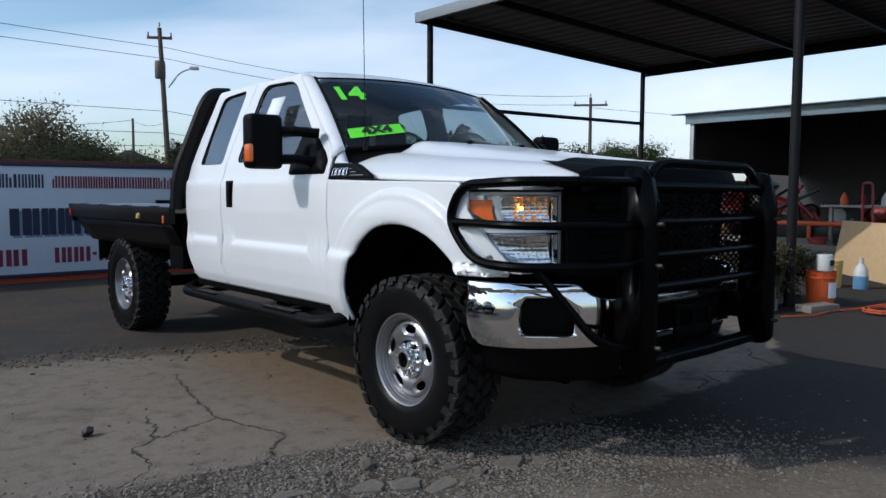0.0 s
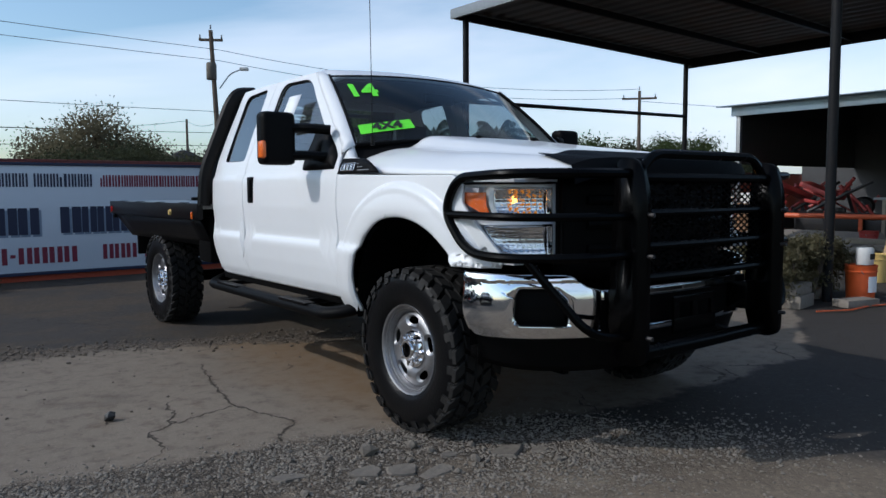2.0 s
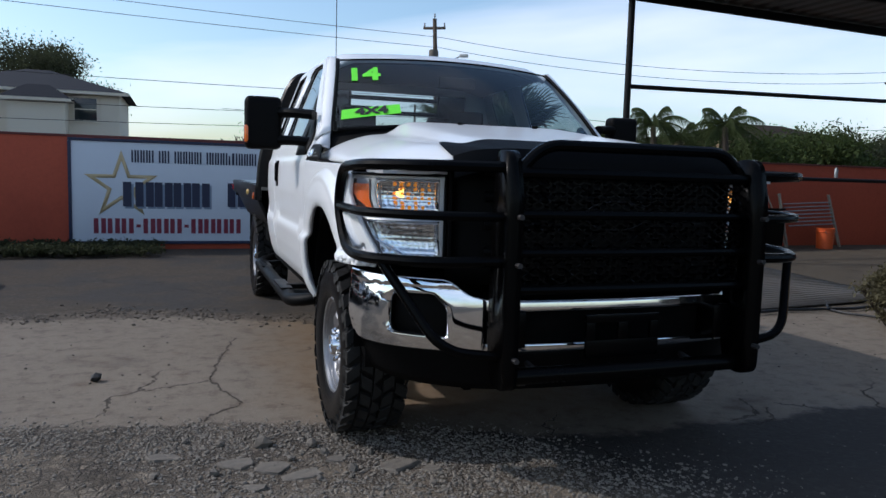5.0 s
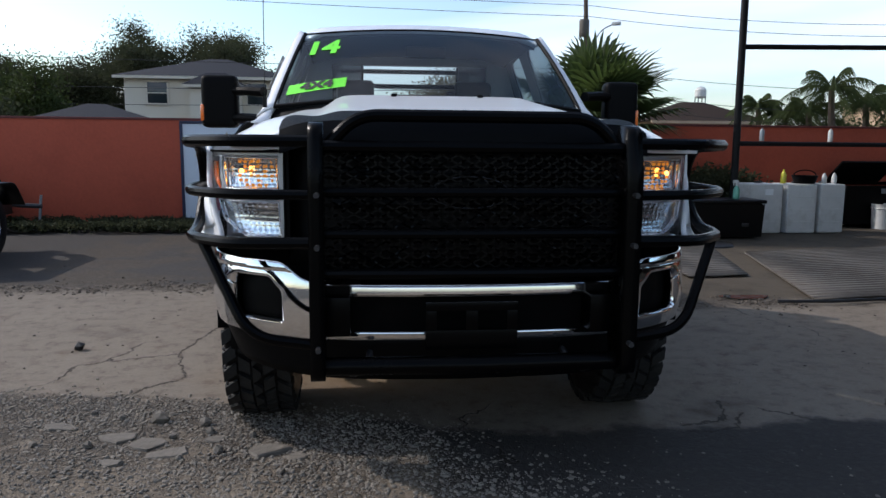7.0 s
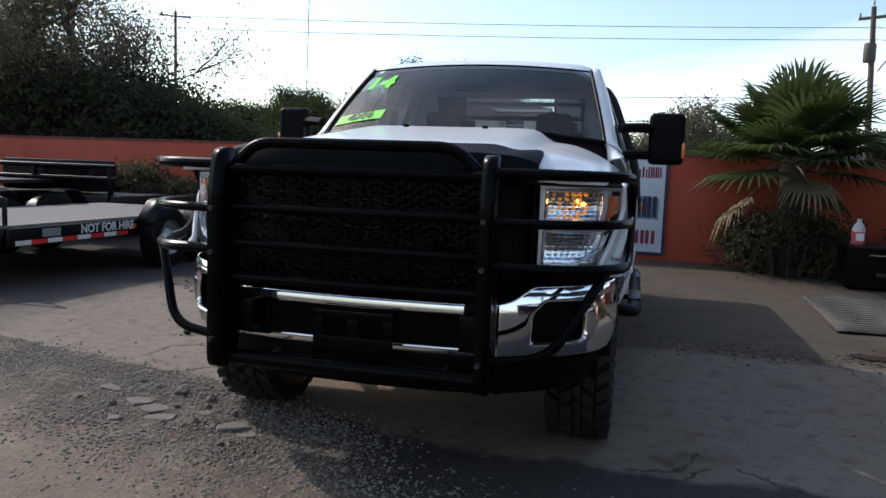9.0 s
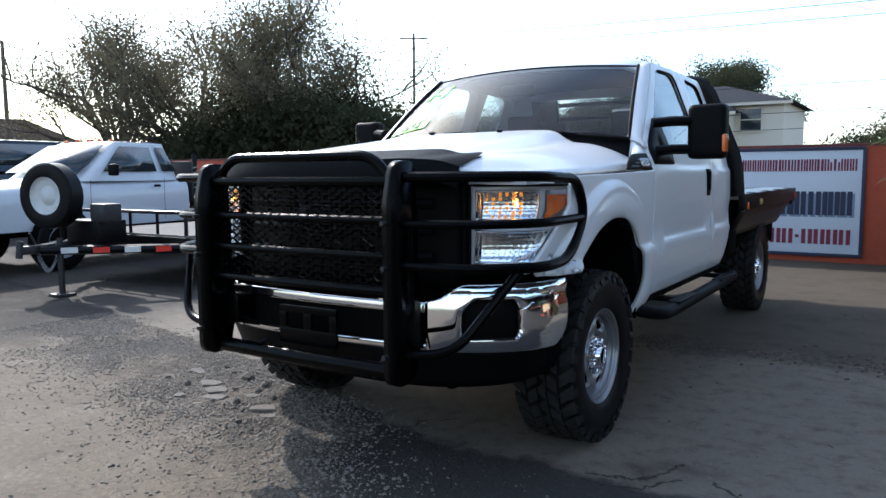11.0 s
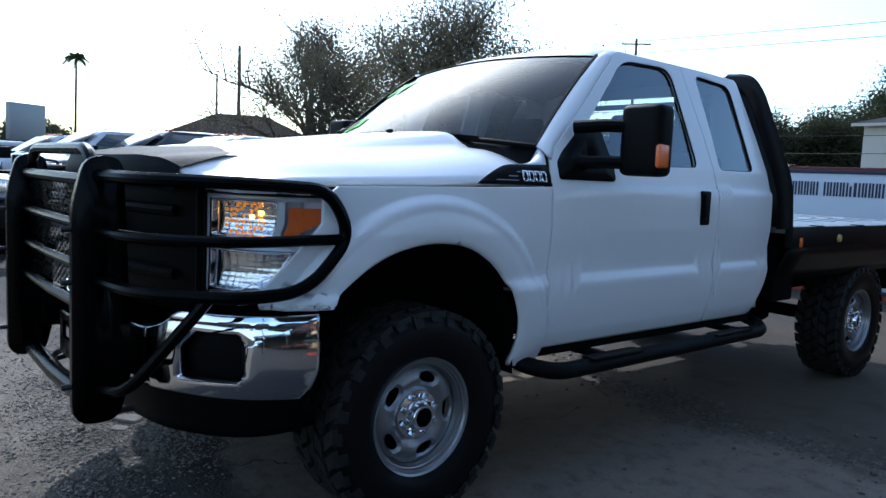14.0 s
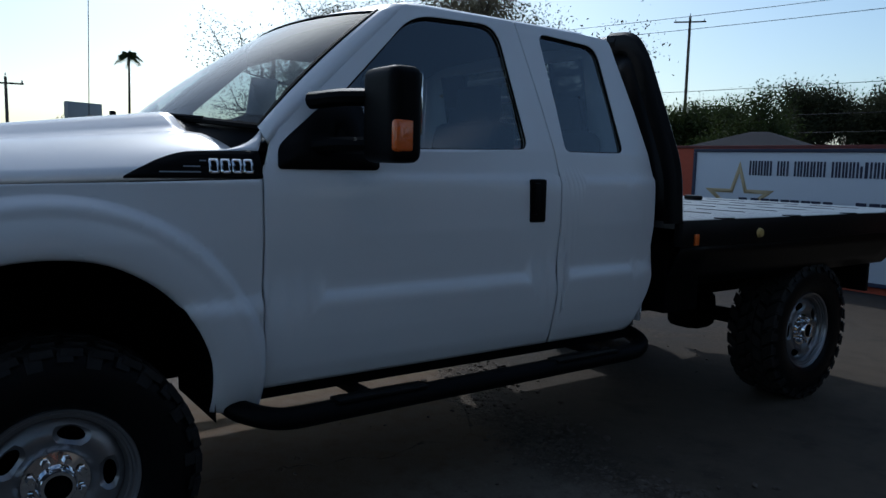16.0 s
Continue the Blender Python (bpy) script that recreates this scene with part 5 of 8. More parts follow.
for s in (1, -1):
    def hoop(z0, dz):
        return [(s * 0.545, -1.04, z0), (s * 0.82, -1.0, z0 + dz), (s * 1.015, -0.78, z0 + dz), (s * 1.03, -0.56, z0 + dz)]
    bm = bmesh.new()
    loop = hoop(1.262, 0.0)[:3] + [(s * 1.02, -0.47, 1.25), (s * 1.02, -0.385, 1.10), (s * 1.02, -0.54, 0.925), (s * 1.01, -0.77, 0.915), (s * 0.82, -1.0, 0.92), (s * 0.545, -1.045, 0.925)]
    tube(bm, smooth_path(loop, 6, 0.10), 0.021, 10)
    part("side_hoop", bm, GUARD, grille_guard)
    bm = bmesh.new()
    tube(bm, smooth_path([(s * 0.545, -1.045, 1.085), (s * 0.82, -1.0, 1.085), (s * 1.015, -0.78, 1.085), (s * 1.02, -0.41, 1.09)], 6, 0.12), 0.018, 10)
    part("side_bar", bm, GUARD, grille_guard)
    bm = bmesh.new()
    tube(bm, smooth_path([(s * 0.95, -0.835, 0.91), (s * 0.768, -1.018, 0.60), (s * 0.545, -1.045, 0.575)], 6, 0.10), 0.019, 10)
    part("lower_brace", bm, GUARD, grille_guard)
    bm = new_box((s * 0.47, -0.93, 0.66), (0.09, 0.14, 0.14), 0.01)
    part("guard_bracket", bm, GUARD, grille_guard)
    for z in (0.58, 0.92, 1.09):
        bm = bmesh.new()
        tube(bm, [(s * 0.53, -1.145, z), (s * 0.53, -1.10, z)], 0.010, 6)
        part("bolt", bm, DARKMETAL, grille_guard)
bm = bmesh.new()
for c_, s_ in (((0, -0.985, 0.690), (0.33, 0.016, 0.03)), ((0, -0.985, 0.570), (0.33, 0.016, 0.07)), ((-0.145, -0.985, 0.64), (0.04, 0.016, 0.07)), ((0.145, -0.985, 0.64), (0.04, 0.016, 0.07)), ((0, -0.985, 0.64), (0.045, 0.016, 0.07))):
    box(bm, c_, s_, 0.003)
part("plate_bracket", bm, GUARD, grille_guard)
for s in (1, -1):
    bm = bmesh.new()
    tube(bm, smooth_path([(s * 0.36, -0.88, 0.50), (s * 0.36, -0.96, 0.49), (s * 0.42, -0.97, 0.44), (s * 0.44, -0.89, 0.45)], 4, 0.03), 0.012, 8)
    part("tow_hook", bm, DARKMETAL, bumper)

# tow mirrors
for s in (1, -1):
    bm = new_box((s * 1.19, 0.955, 1.495), (0.205, 0.115, 0.30), 0.04, seg=4)
    mirror = part("tow_mirror", bm, PLASTIC, truck, "large black tow mirror with amber marker")
    for z in (1.555, 1.40):
        bm = bmesh.new()
        tube(bm, smooth_path([(s * 0.925, 0.80, z - 0.01), (s * 1.03, 0.86, z), (s * 1.12, 0.945, z)], 4, 0.04), 0.034, 10, 0.85)
        part("mirror_arm", bm, PLASTIC, mirror)
    bm = new_box((s * 1.19, 1.014, 1.53), (0.165, 0.006, 0.19), 0.02)
    part("mirror_glass", bm, MIRROR, mirror, "silver mirror glass")
    bm = new_box((s * 1.280, 0.938, 1.43), (0.034, 0.07, 0.10), 0.014, seg=3)
    part("marker_lamp", bm, AMBER, mirror, "amber marker lamp")

# wheels
TW, TR = 0.29, 0.412


def tyre_profile():
    return [(0.222, -0.115), (0.232, -0.128), (0.26, -0.140), (0.305, -0.146), (0.345, -0.143), (0.375, -0.134), (0.390, -0.120), (0.393, -0.08), (0.394, 0.0),
            (0.393, 0.08), (0.390, 0.120), (0.375, 0.134), (0.345, 0.143), (0.305, 0.146), (0.26, 0.140), (0.232, 0.128), (0.222, 0.115)]


def wheel_parts():
    bm = bmesh.new()
    lathe(bm, tyre_profile(), 56, "x")
    tyre_me = bm
    tr = bmesh.new()
    lug = random.Random(4)
    n = 30
    for k in range(n):
        a0 = 2 * math.pi * k / n
        for row, (x0, w, da, la) in enumerate(((-0.112, 0.062, 0.0, 0.165), (-0.050, 0.052, 0.10, 0.175), (0.0, 0.040, 0.0, 0.165), (0.050, 0.052, 0.11, 0.175), (0.112, 0.062, 0.03, 0.165))):
            a = a0 + da + lug.uniform(-0.01, 0.01)
            skew = (0.05, -0.035, 0.04, 0.035, -0.05)[row]
            vs = []
            for rr, sh in ((0.386, 1.0), (TR - (0.005 if row in (0, 4) else 0.0), 0.90)):
                for dx, dang in ((-1, -1), (1, -1), (1, 1), (-1, 1)):
                    ang = a + dang * la / 2 * sh * 0.92 + dx * skew * (1 if row != 2 else dang)
                    x = x0 + dx * w / 2 * sh
                    vs.append(tr.verts.new((x, rr * math.cos(ang), rr * math.sin(ang))))
            for ids in ((3, 2, 1, 0), (4, 5, 6, 7), (0, 1, 5, 4), (1, 2, 6, 5), (2, 3, 7, 6), (3, 0, 4, 7)):
                tr.faces.new([vs[i] for i in ids])
        for sx in (-1, 1):
            a = a0 + (0.0 if sx < 0 else 0.03)
            lap = 0.030 if k % 2 else 0.048
            vs = []
            for rr, xx in ((0.400 - lap, 0.141), (0.398, 0.126)):
                for dang in (-1, 1):
                    for up_ in (0, 1):
                        ang = a + dang * 0.055
                        vs.append(tr.verts.new((sx * (xx + 0.008 * up_ * (1 if rr < 0.39 else 1.0)), rr * math.cos(ang), rr * math.sin(ang))))
            for ids in ((0, 1, 3, 2), (4, 6, 7, 5), (1, 5, 7, 3), (0, 2, 6, 4), (0, 4, 5, 1), (2, 3, 7, 6)):
                tr.faces.new([vs[i] for i in ids])
    rimb = bmesh.new()
    lathe(rimb, [(0.205, -0.11), (0.218, -0.118), (0.222, -0.10), (0.200, -0.06), (0.200, 0.06), (0.214, 0.10), (0.222, 0.112), (0.229, 0.122), (0.226, 0.128), (0.217, 0.124), (0.212, 0.114), (0.207, 0.113), (0.204, 0.103), (0.198, 0.101), (0.196, 0.090), (0.190, 0.080)], 48, "x")
    disc = bmesh.new()
    for k in range(5):
        hole = [(0.146 + 0.020 * math.sin(t), 0.27 * math.cos(t)) for t in (2 * math.pi * j / 16 for j in range(16))]
        outer_ = [(0.085, -math.pi / 5), (0.192, -math.pi / 5), (0.192, math.pi / 5), (0.085, math.pi / 5)]

        def dfn(r, t, q):
            x = 0.052 + 0.022 * math.sin(max(0.0, min(1.0, (r - 0.085) / 0.107)) * math.pi) - 0.012 * (1 - min(1, q / 0.2))
            ang = t + 2 * math.pi * k / 5
            return Vector((x, r * math.cos(ang), r * math.sin(ang)))
        ring(disc, [Vector(p) for p in outer_], [Vector(p) for p in hole], dfn, rows=4, c=(0.146, 0.0), n=32)
    lathe(disc, [(0.085, 0.052), (0.080, 0.060), (0.072, 0.062), (0.052, 0.062)], 40, "x")
    hubb = bmesh.new()
    lathe(hubb, [(0.086, 0.052), (0.094, 0.058), (0.092, 0.066), (0.056, 0.070), (0.052, 0.098), (0.046, 0.108), (0.037, 0.108), (0.035, 0.100), (0.035, 0.072)], 32, "x")
    nuts = []
    for k in range(8):
        nb = bmesh.new()
        a = 2 * math.pi * (k + 0.5) / 8
        lathe(nb, [(0.0, 0.096), (0.009, 0.095), (0.012, 0.090), (0.0135, 0.066)], 6, "x")
        bmesh.ops.translate(nb, verts=nb.verts, vec=(0, 0.073 * math.cos(a), 0.073 * math.sin(a)))
        nuts.append(nb)
    for b in (disc, hubb, *nuts):
        bmesh.ops.translate(b, verts=b.verts, vec=(0.024, 0, 0))
    return tyre_me, tr, rimb, disc, hubb, nuts


tb, trb, rb, db, hb, nb = wheel_parts()
wheel0 = part("wheel", rb, STEEL, truck, "steel wheel with knobbly mud tyre")
part("tyre", tb, RUBBER, wheel0, "black mud-terrain tyre", 50)
part("tread", trb, TREAD, wheel0, "dusty chunky tread blocks", 20)
part("wheel_disc", db, STEEL, wheel0, "silver steel disc with oval holes")
part("hub", hb, CHROME, wheel0)
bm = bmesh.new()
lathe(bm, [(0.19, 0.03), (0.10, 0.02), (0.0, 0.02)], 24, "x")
part("brake_disc", bm, SHADE_BLACK, wheel0)
# dark disc in the hub, painting the shade of its hole
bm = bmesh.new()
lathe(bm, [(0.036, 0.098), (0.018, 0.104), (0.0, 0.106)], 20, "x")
part("hub_shade_disc", bm, SHADE_BLACK, wheel0, "dark disc standing for the shaded hub hole")
for b_ in nb:
    part("lug_nut", b_, CHROME, wheel0)
for i, (x, y, turn) in enumerate(((0.835, 0.0, 0), (-0.835, 0.0, 180), (0.815, 4.013, 0), (-0.815, 4.013, 180))):
    m = pose(x, y, 0.404, 0, 0, turn) @ pose(0, 0, 0, 17 * i, 0, 0)
    if i == 0:
        wheel0.matrix_basis = m
    else:
        w = copy_thing(wheel0, m)
        w.parent = truck

# running boards
for s in (1, -1):
    bm = bmesh.new()
    tube(bm, smooth_path([(s * 0.80, 0.52, 0.60), (s * 0.95, 0.50, 0.545), (s * 1.065, 0.62, 0.515), (s * 1.065, 2.34, 0.525), (s * 0.95, 2.50, 0.535), (s * 0.80, 2.48, 0.58)], 6, 0.10), 0.041, 12, 0.85)
    step_bar = part("running_board", bm, PLASTIC, truck, "black oval tube running board")
    for y in (1.0, 2.0):
        bm = new_box((s * 1.065, y, 0.551), (0.07, 0.36, 0.012), 0.005)
        part("step_pad", bm, RUBBER, step_bar)
    for y in (0.95, 2.1):
        bm = new_box((s * 0.95, y, 0.545), (0.20, 0.05, 0.03), 0.006)
        part("step_bracket", bm, PLASTIC, step_bar)

# chassis
for s in (1, -1):
    bm = new_box((s * 0.43, 2.1, 0.66), (0.08, 5.9, 0.16), 0.01)
    part("frame_rail", bm, SHADE_BLACK, truck)
for y, zr in ((0.0, 0.40), (4.013, 0.40)):
    bm = bmesh.new()
    tube(bm, [(-0.70, y, zr), (0.70, y, zr)], 0.05, 12)
    box(bm, (0.12 if y else -0.2, y, zr), (0.26, 0.26, 0.26), 0.08, seg=3)
    part("axle", bm, SHADE_BLACK, truck)
bm = bmesh.new()
box(bm, (0, -0.05, 0.95), (0.86, 1.15, 0.52), 0.05)
part("engine_block", bm, SHADE_BLACK, truck)
bm = bmesh.new()
tube(bm, [(0.02, 0.5, 0.56), (0.10, 3.9, 0.45)], 0.045, 10)
box(bm, (0.0, 1.0, 0.60), (0.4, 0.9, 0.22), 0.06)
part("driveline", bm, SHADE_BLACK, truck)
bm = new_box((0, 1.5, 0.66), (1.7, 1.98, 0.05), 0.02)
part("cab_floor", bm, SHADE_BLACK, truck)
for s in (1, -1):
    bm = bmesh.new()
    tube(bm, [(s * 0.56, 0.02, 0.46), (s * 0.52, 0.10, 0.82), (s * 0.50, 0.13, 1.0)], 0.035, 8)
    part("shock_absorber", bm, SHADE_BLACK, truck)

# flat bed with headache rack
bm = new_box((0, 3.865, 1.085), (2.10, 2.51, 0.045), 0.006)
bed = part("flatbed", bm, DECK, truck, "black steel flatbed with bright tread-plate deck")
for s in (1, -1):
    bm = new_box((s * 1.052, 3.865, 1.045), (0.05, 2.53, 0.125), 0.006)
    part("side_rail", bm, BLACK, bed)
    bm = bmesh.new()
    grid(bm, lambda u, v: Vector((s * (1.035 - 0.10 * v), (2.66 + 2.42 * u) - 0.22 * v * max(0.0, u - 0.5) * 2, 0.985 - 0.215 * v)), 10, 3)
    thick(part("side_skirt", bm, BLACK, bed), 0.012, 0.0)
    bm = new_box((s * 1.082, 2.70, 1.015), (0.012, 0.03, 0.055), 0.005)
    part("marker_lamp", bm, AMBER, bed, "amber bed marker lamp")
    bm = new_box((s * 1.082, 5.05, 1.03), (0.012, 0.03, 0.055), 0.005)
    part("tail_marker", bm, REDLENS, bed, "red bed marker lamp")
    bm = bmesh.new()
    lathe(bm, [(0.0, 0.016), (0.02, 0.014), (0.026, 0.0)], 12, "x")
    for v in bm.verts:
        v.co = Vector((v.co.x * s + s * 1.077, v.co.y + 3.22, v.co.z + 1.03))
    part("fuel_cap", bm, YELLOW_PL, bed)
    for y in (2.95, 3.55, 4.15, 4.7):
        bm = new_box((s * 1.052, y, 1.109), (0.05, 0.10, 0.008), 0.002)
        part("stake_pocket", bm, BLACK, bed)
    bm = bmesh.new()
    box(bm, (s * 0.72, 4.72, 0.78), (0.42, 0.03, 0.40), 0.01)
    part("mud_flap", bm, RUBBER, bed)
    bm = new_box((s * 0.75, 2.78, 0.82), (0.42, 0.26, 0.36), 0.02)
    part("under_bed_box", bm, SHADE_BLACK, bed)
bm = new_box((0, 5.115, 1.02), (2.1, 0.03, 0.17), 0.006)
part("tail_rail", bm, BLACK, bed)
for y in (2.8, 3.3, 3.8, 4.3, 4.8):
    bm = new_box((0, y, 1.03), (2.0, 0.06, 0.07), 0.005)
    part("cross_member", bm, SHADE_BLACK, bed)
for x in (-0.42, 0.0, 0.42):
    for k in range(7):
        bm = bmesh.new()
        box(bm, (x + 0.2, 2.9 + 0.32 * k, 1.109), (0.33, 0.006, 0.004))
        part("tread_rib", bm, DECK, bed)
for x, y in ((0.55, 3.0), (-0.35, 4.6)):
    bm = new_box((x, y, 1.125), (0.14, 0.05, 0.035), 0.012)
    part("tie_down", bm, BLACK, bed)
for s in (1, -1):
    bm = bmesh.new()
    post = smooth_path([(s * 1.02, 2.60, 1.09), (s * 1.0, 2.60, 1.35), (s * 0.80, 2.575, 1.86), (s * 0.74, 2.57, 1.945), (s * 0.60, 2.57, 1.955)], 5, 0.10)
    tube(bm, post, 0.033, 8, 1.6)
    part("rack_post", bm, BLACK, bed, "black curved headache rack post")
    bm = bmesh.new()
    grid(bm, lambda u, v: Vector((s * (0.60 + (0.40 - 0.235 * max(0.0, v - 0.30) / 0.70) * u), 2.585, 1.10 + 0.82 * v)), 2, 8)
    thick(part("rack_panel", bm, BLACK, bed), 0.02, 0.0)
bm = bmesh.new()
tube(bm, [(-0.66, 2.57, 1.955), (0.66, 2.57, 1.955)], 0.036, 10)
part("rack_top_bar", bm, BLACK, bed)
for z in (1.18, 1.36, 1.475, 1.60, 1.725, 1.84):
    bm = new_box((0, 2.585, z), (1.24, 0.03, 0.035 if z > 1.4 else 0.15), 0.006)
    part("rack_bar", bm, BLACK, bed)

# cabin
bm = bmesh.new()
grid(bm, lambda u, v: Vector(((u * 2 - 1) * 0.86, 0.66 + 0.44 * v, 1.40 + 0.05 * math.sin(v * 3) - 0.10 * v * v)), 12, 6)
dash = thick(part("dashboard", bm, DASH, truck), 0.03)
bm = new_box((0, 1.08, 1.14), (1.7, 0.08, 0.36), 0.03)
part("dash_face", bm, DASH, dash)
for x, y, z in ((0.42, 1.72, 1.02), (-0.42, 1.72, 1.02), (0.42, 2.28, 1.0), (-0.42, 2.28, 1.0)):
    bm = bmesh.new()
    box(bm, (x, y - 0.2, z - 0.12), (0.52, 0.50, 0.18), 0.06, seg=3)
    seat = part("seat", bm, SEAT, truck, "grey cloth seat")
    bm = bmesh.new()
    box(bm, (x, y + 0.10, z + 0.24), (0.50, 0.15, 0.56), 0.06, Matrix.Rotation(radians(-12), 3, "X"), 3)
    part("backrest", bm, SEAT, seat)
    bm = bmesh.new()
    box(bm, (x, y + 0.17, z + 0.60), (0.26, 0.10, 0.18), 0.04, seg=3)
    part("headrest", bm, SEAT, seat)
bm = bmesh.new()
c = Vector((0.42, 1.22, 1.30))
tube(bm, [c + Matrix.Rotation(radians(-28), 3, "X") @ Vector((0.185 * math.cos(a), 0, 0.185 * math.sin(a))) for a in (2 * math.pi * k / 28 for k in range(29))], 0.015, 8)
box(bm, c, (0.34, 0.03, 0.07), 0.012)
part("steering_wheel", bm, DASH, truck)
bm = bmesh.new()
grid(bm, lambda u, v: roof_fn(u, 0.04 + 0.93 * v) + Vector((0, 0, -0.045)), 8, 8)
part("headliner", bm, LINER, truck)
bm = new_box((0.0, 0.98, 1.80), (0.24, 0.03, 0.07), 0.02)
part("inside_mirror", bm, PLASTIC, truck)

# ---------------------------------------------------------------- parked pickups along the far side
def simple_wheel(parent, at, r=0.39, w=0.25, face=1, rim_mat=STEEL):
    bm = bmesh.new()
    lathe(bm, [(r * 0.58, -w * 0.45), (r * 0.75, -w * 0.5), (r * 0.93, -w * 0.47), (r, -w * 0.36), (r, w * 0.36), (r * 0.93, w * 0.47), (r * 0.75, w * 0.5), (r * 0.58, w * 0.45)], 28, "x")
    wheel = part("wheel", bm, RUBBER, parent, "black tyre on a steel rim")
    wheel.matrix_basis = pose(*at, 0, 0, 0 if face > 0 else 180)
    bm = bmesh.new()
    lathe(bm, [(r * 0.60, w * 0.40), (r * 0.56, w * 0.44), (r * 0.50, w * 0.30), (r * 0.30, w * 0.22), (r * 0.20, w * 0.34), (r * 0.08, w * 0.40), (0.0, w * 0.40)], 24, "x")
    part("rim", bm, rim_mat, wheel)
    return wheel


def parked_pickup(at, paint, label, guard_on=True, cab_end=4.75, rz=0.0, size=1.0, group="parked pickups"):
    """Nose at y = 0 of its own, length along +y."""
    t = thing("parked_pickup", label, "truck", at, rz, group)
    t.scale = (size, size, size)
    def table(tab, y):
        return lerp_table(tab, y)
    half = [(0.06, 0.80), (0.14, 0.86), (0.35, 0.92), (0.8, 0.955), (1.6, 0.965), (cab_end, 0.965)]
    top = [(0.06, 0.98), (0.14, 1.05), (0.35, 1.11), (1.0, 1.15), (1.6, 1.20), (cab_end, 1.24)]

    def body_fn(u, v):
        y = 0.06 + (cab_end - 0.06) * v ** 1.25
        a = math.pi * u
        w, z1 = table(half, y), table(top, y)
        cx, cz = math.cos(a), math.sin(a)
        x = -w * math.copysign(abs(cx) ** 0.22, cx)
        if u in (0.0, 1.0):
            return Vector((x * 0.97, y, 0.56))
        crown = 0.07 * max(0.0, 1 - (x / w) ** 2) * (1.0 if y < 1.7 else 0.3)
        return Vector((x * (1 - 0.03 * abs(cx)), y, 0.60 + (z1 - 0.60) * min(1.0, cz ** 0.30) + crown))
    bm = bmesh.new()
    grid(bm, body_fn, 36, 30)
    fan(bm, [(-0.78, 0.60), (0.78, 0.60), (0.80, 0.90), (0.70, 0.985), (-0.70, 0.985), (-0.80, 0.90)], lambda u, v: Vector((u, 0.075, v)), 1)
    part("body", bm, paint, t)
    bm = bmesh.new()

    def cab_fn(u, v):
        a = 2 * math.pi * u
        k = min(1.0, v / 0.8)
        y0, y1, w = 1.50 + 0.80 * k, cab_end - 0.02 - 0.16 * k, 0.90 - 0.22 * k
        c_, s_ = math.cos(a), math.sin(a)
        sx, sy = math.copysign(abs(c_) ** 0.28, c_), math.copysign(abs(s_) ** 0.28, s_)
        if v > 0.8:
            q = (v - 0.8) / 0.2
            return Vector((sx * w * (1 - q * 0.995), (y0 + y1) / 2 + sy * (y1 - y0) / 2 * (1 - q * 0.995), 1.775 + 0.045 * math.sin(q * math.pi / 2)))
        return Vector((sx * w, (y0 + y1) / 2 + sy * (y1 - y0) / 2, 1.20 + 0.575 * k))
    grid(bm, cab_fn, 48, 15)
    part("cab", bm, paint, t)

    def quad(name, pts, mat, out):
        b = bmesh.new()
        b.faces.new([b.verts.new(Vector(p) + Vector(out)) for p in pts])
        o = part(name, b, mat, t)
        return thick(o, 0.006, 0.0)
    quad("windscreen", [(-0.80, 1.60, 1.315), (0.80, 1.60, 1.315), (0.63, 2.21, 1.725), (-0.63, 2.21, 1.725)], PANE, (0, -0.018, 0.014))
    for s in (-1, 1):
        mid = 2.3 + (cab_end - 2.3) * 0.56
        quad("side_window", [(s * 0.865, 1.95, 1.34), (s * 0.865, mid - 0.05, 1.34), (s * 0.715, mid - 0.06, 1.71), (s * 0.715, 2.36, 1.71)], PANE, (s * 0.012, 0, 0))
        quad("rear_side_window", [(s * 0.865, mid + 0.06, 1.34), (s * 0.865, cab_end - 0.20, 1.34), (s * 0.715, cab_end - 0.32, 1.71), (s * 0.715, mid + 0.05, 1.71)], PANE, (s * 0.012, 0, 0))
        bm = new_box((s * 1.06, 1.98, 1.36), (0.16, 0.08, 0.17), 0.03)
        part("door_mirror", bm, PLASTIC, t)
        bm = new_box((s * 0.975, mid - 0.14, 1.12), (0.02, 0.12, 0.04), 0.008)
        part("door_handle", bm, PLASTIC, t)
        bm = bmesh.new()
        tube(bm, [(s * 0.967, mid, 0.62), (s * 0.972, mid, 1.25)], 0.004, 4)
        tube(bm, [(s * 0.967, 1.66, 0.62), (s * 0.972, 1.66, 1.22)], 0.004, 4)
        part("door_gap", bm, INK, t)
        bm = new_box((s * 0.72, 0.16, 0.94), (0.44, 0.20, 0.20), 0.04)
        part("headlight", bm, REFLECTOR, t, "clear headlight")
        # no opening is cut: a near-black half disc paints the wheel well's shade
        bm = bmesh.new()
        fan(bm, [(1.2 + 0.47 * math.cos(a), 0.42 + 0.45 * math.sin(a)) for a in (math.pi * k / 14 for k in range(15))], lambda u, v: Vector((s * 0.968, u, v)), 1)
        part("shaded_wheel_house", bm, SHADE_BLACK, t)
        simple_wheel(t, (s * 0.87, 1.2, 0.39), face=s)
        simple_wheel(t, (s * 0.84, cab_end + 0.75, 0.39), face=s)
    bm = new_box((0, 0.09, 0.92), (0.98, 0.05, 0.28), 0.03)
    part("grille", bm, GREYMETAL, t)
    bm = new_box((0, 0.06, 0.63), (1.94, 0.34, 0.36), 0.05, seg=3)
    part("bumper", bm, BLACK, t)
    for k in range(5):
        bm = bmesh.new()
        lathe(bm, [(0.0, 0.03), (0.03, 0.024), (0.045, 0.0)], 10, "z")
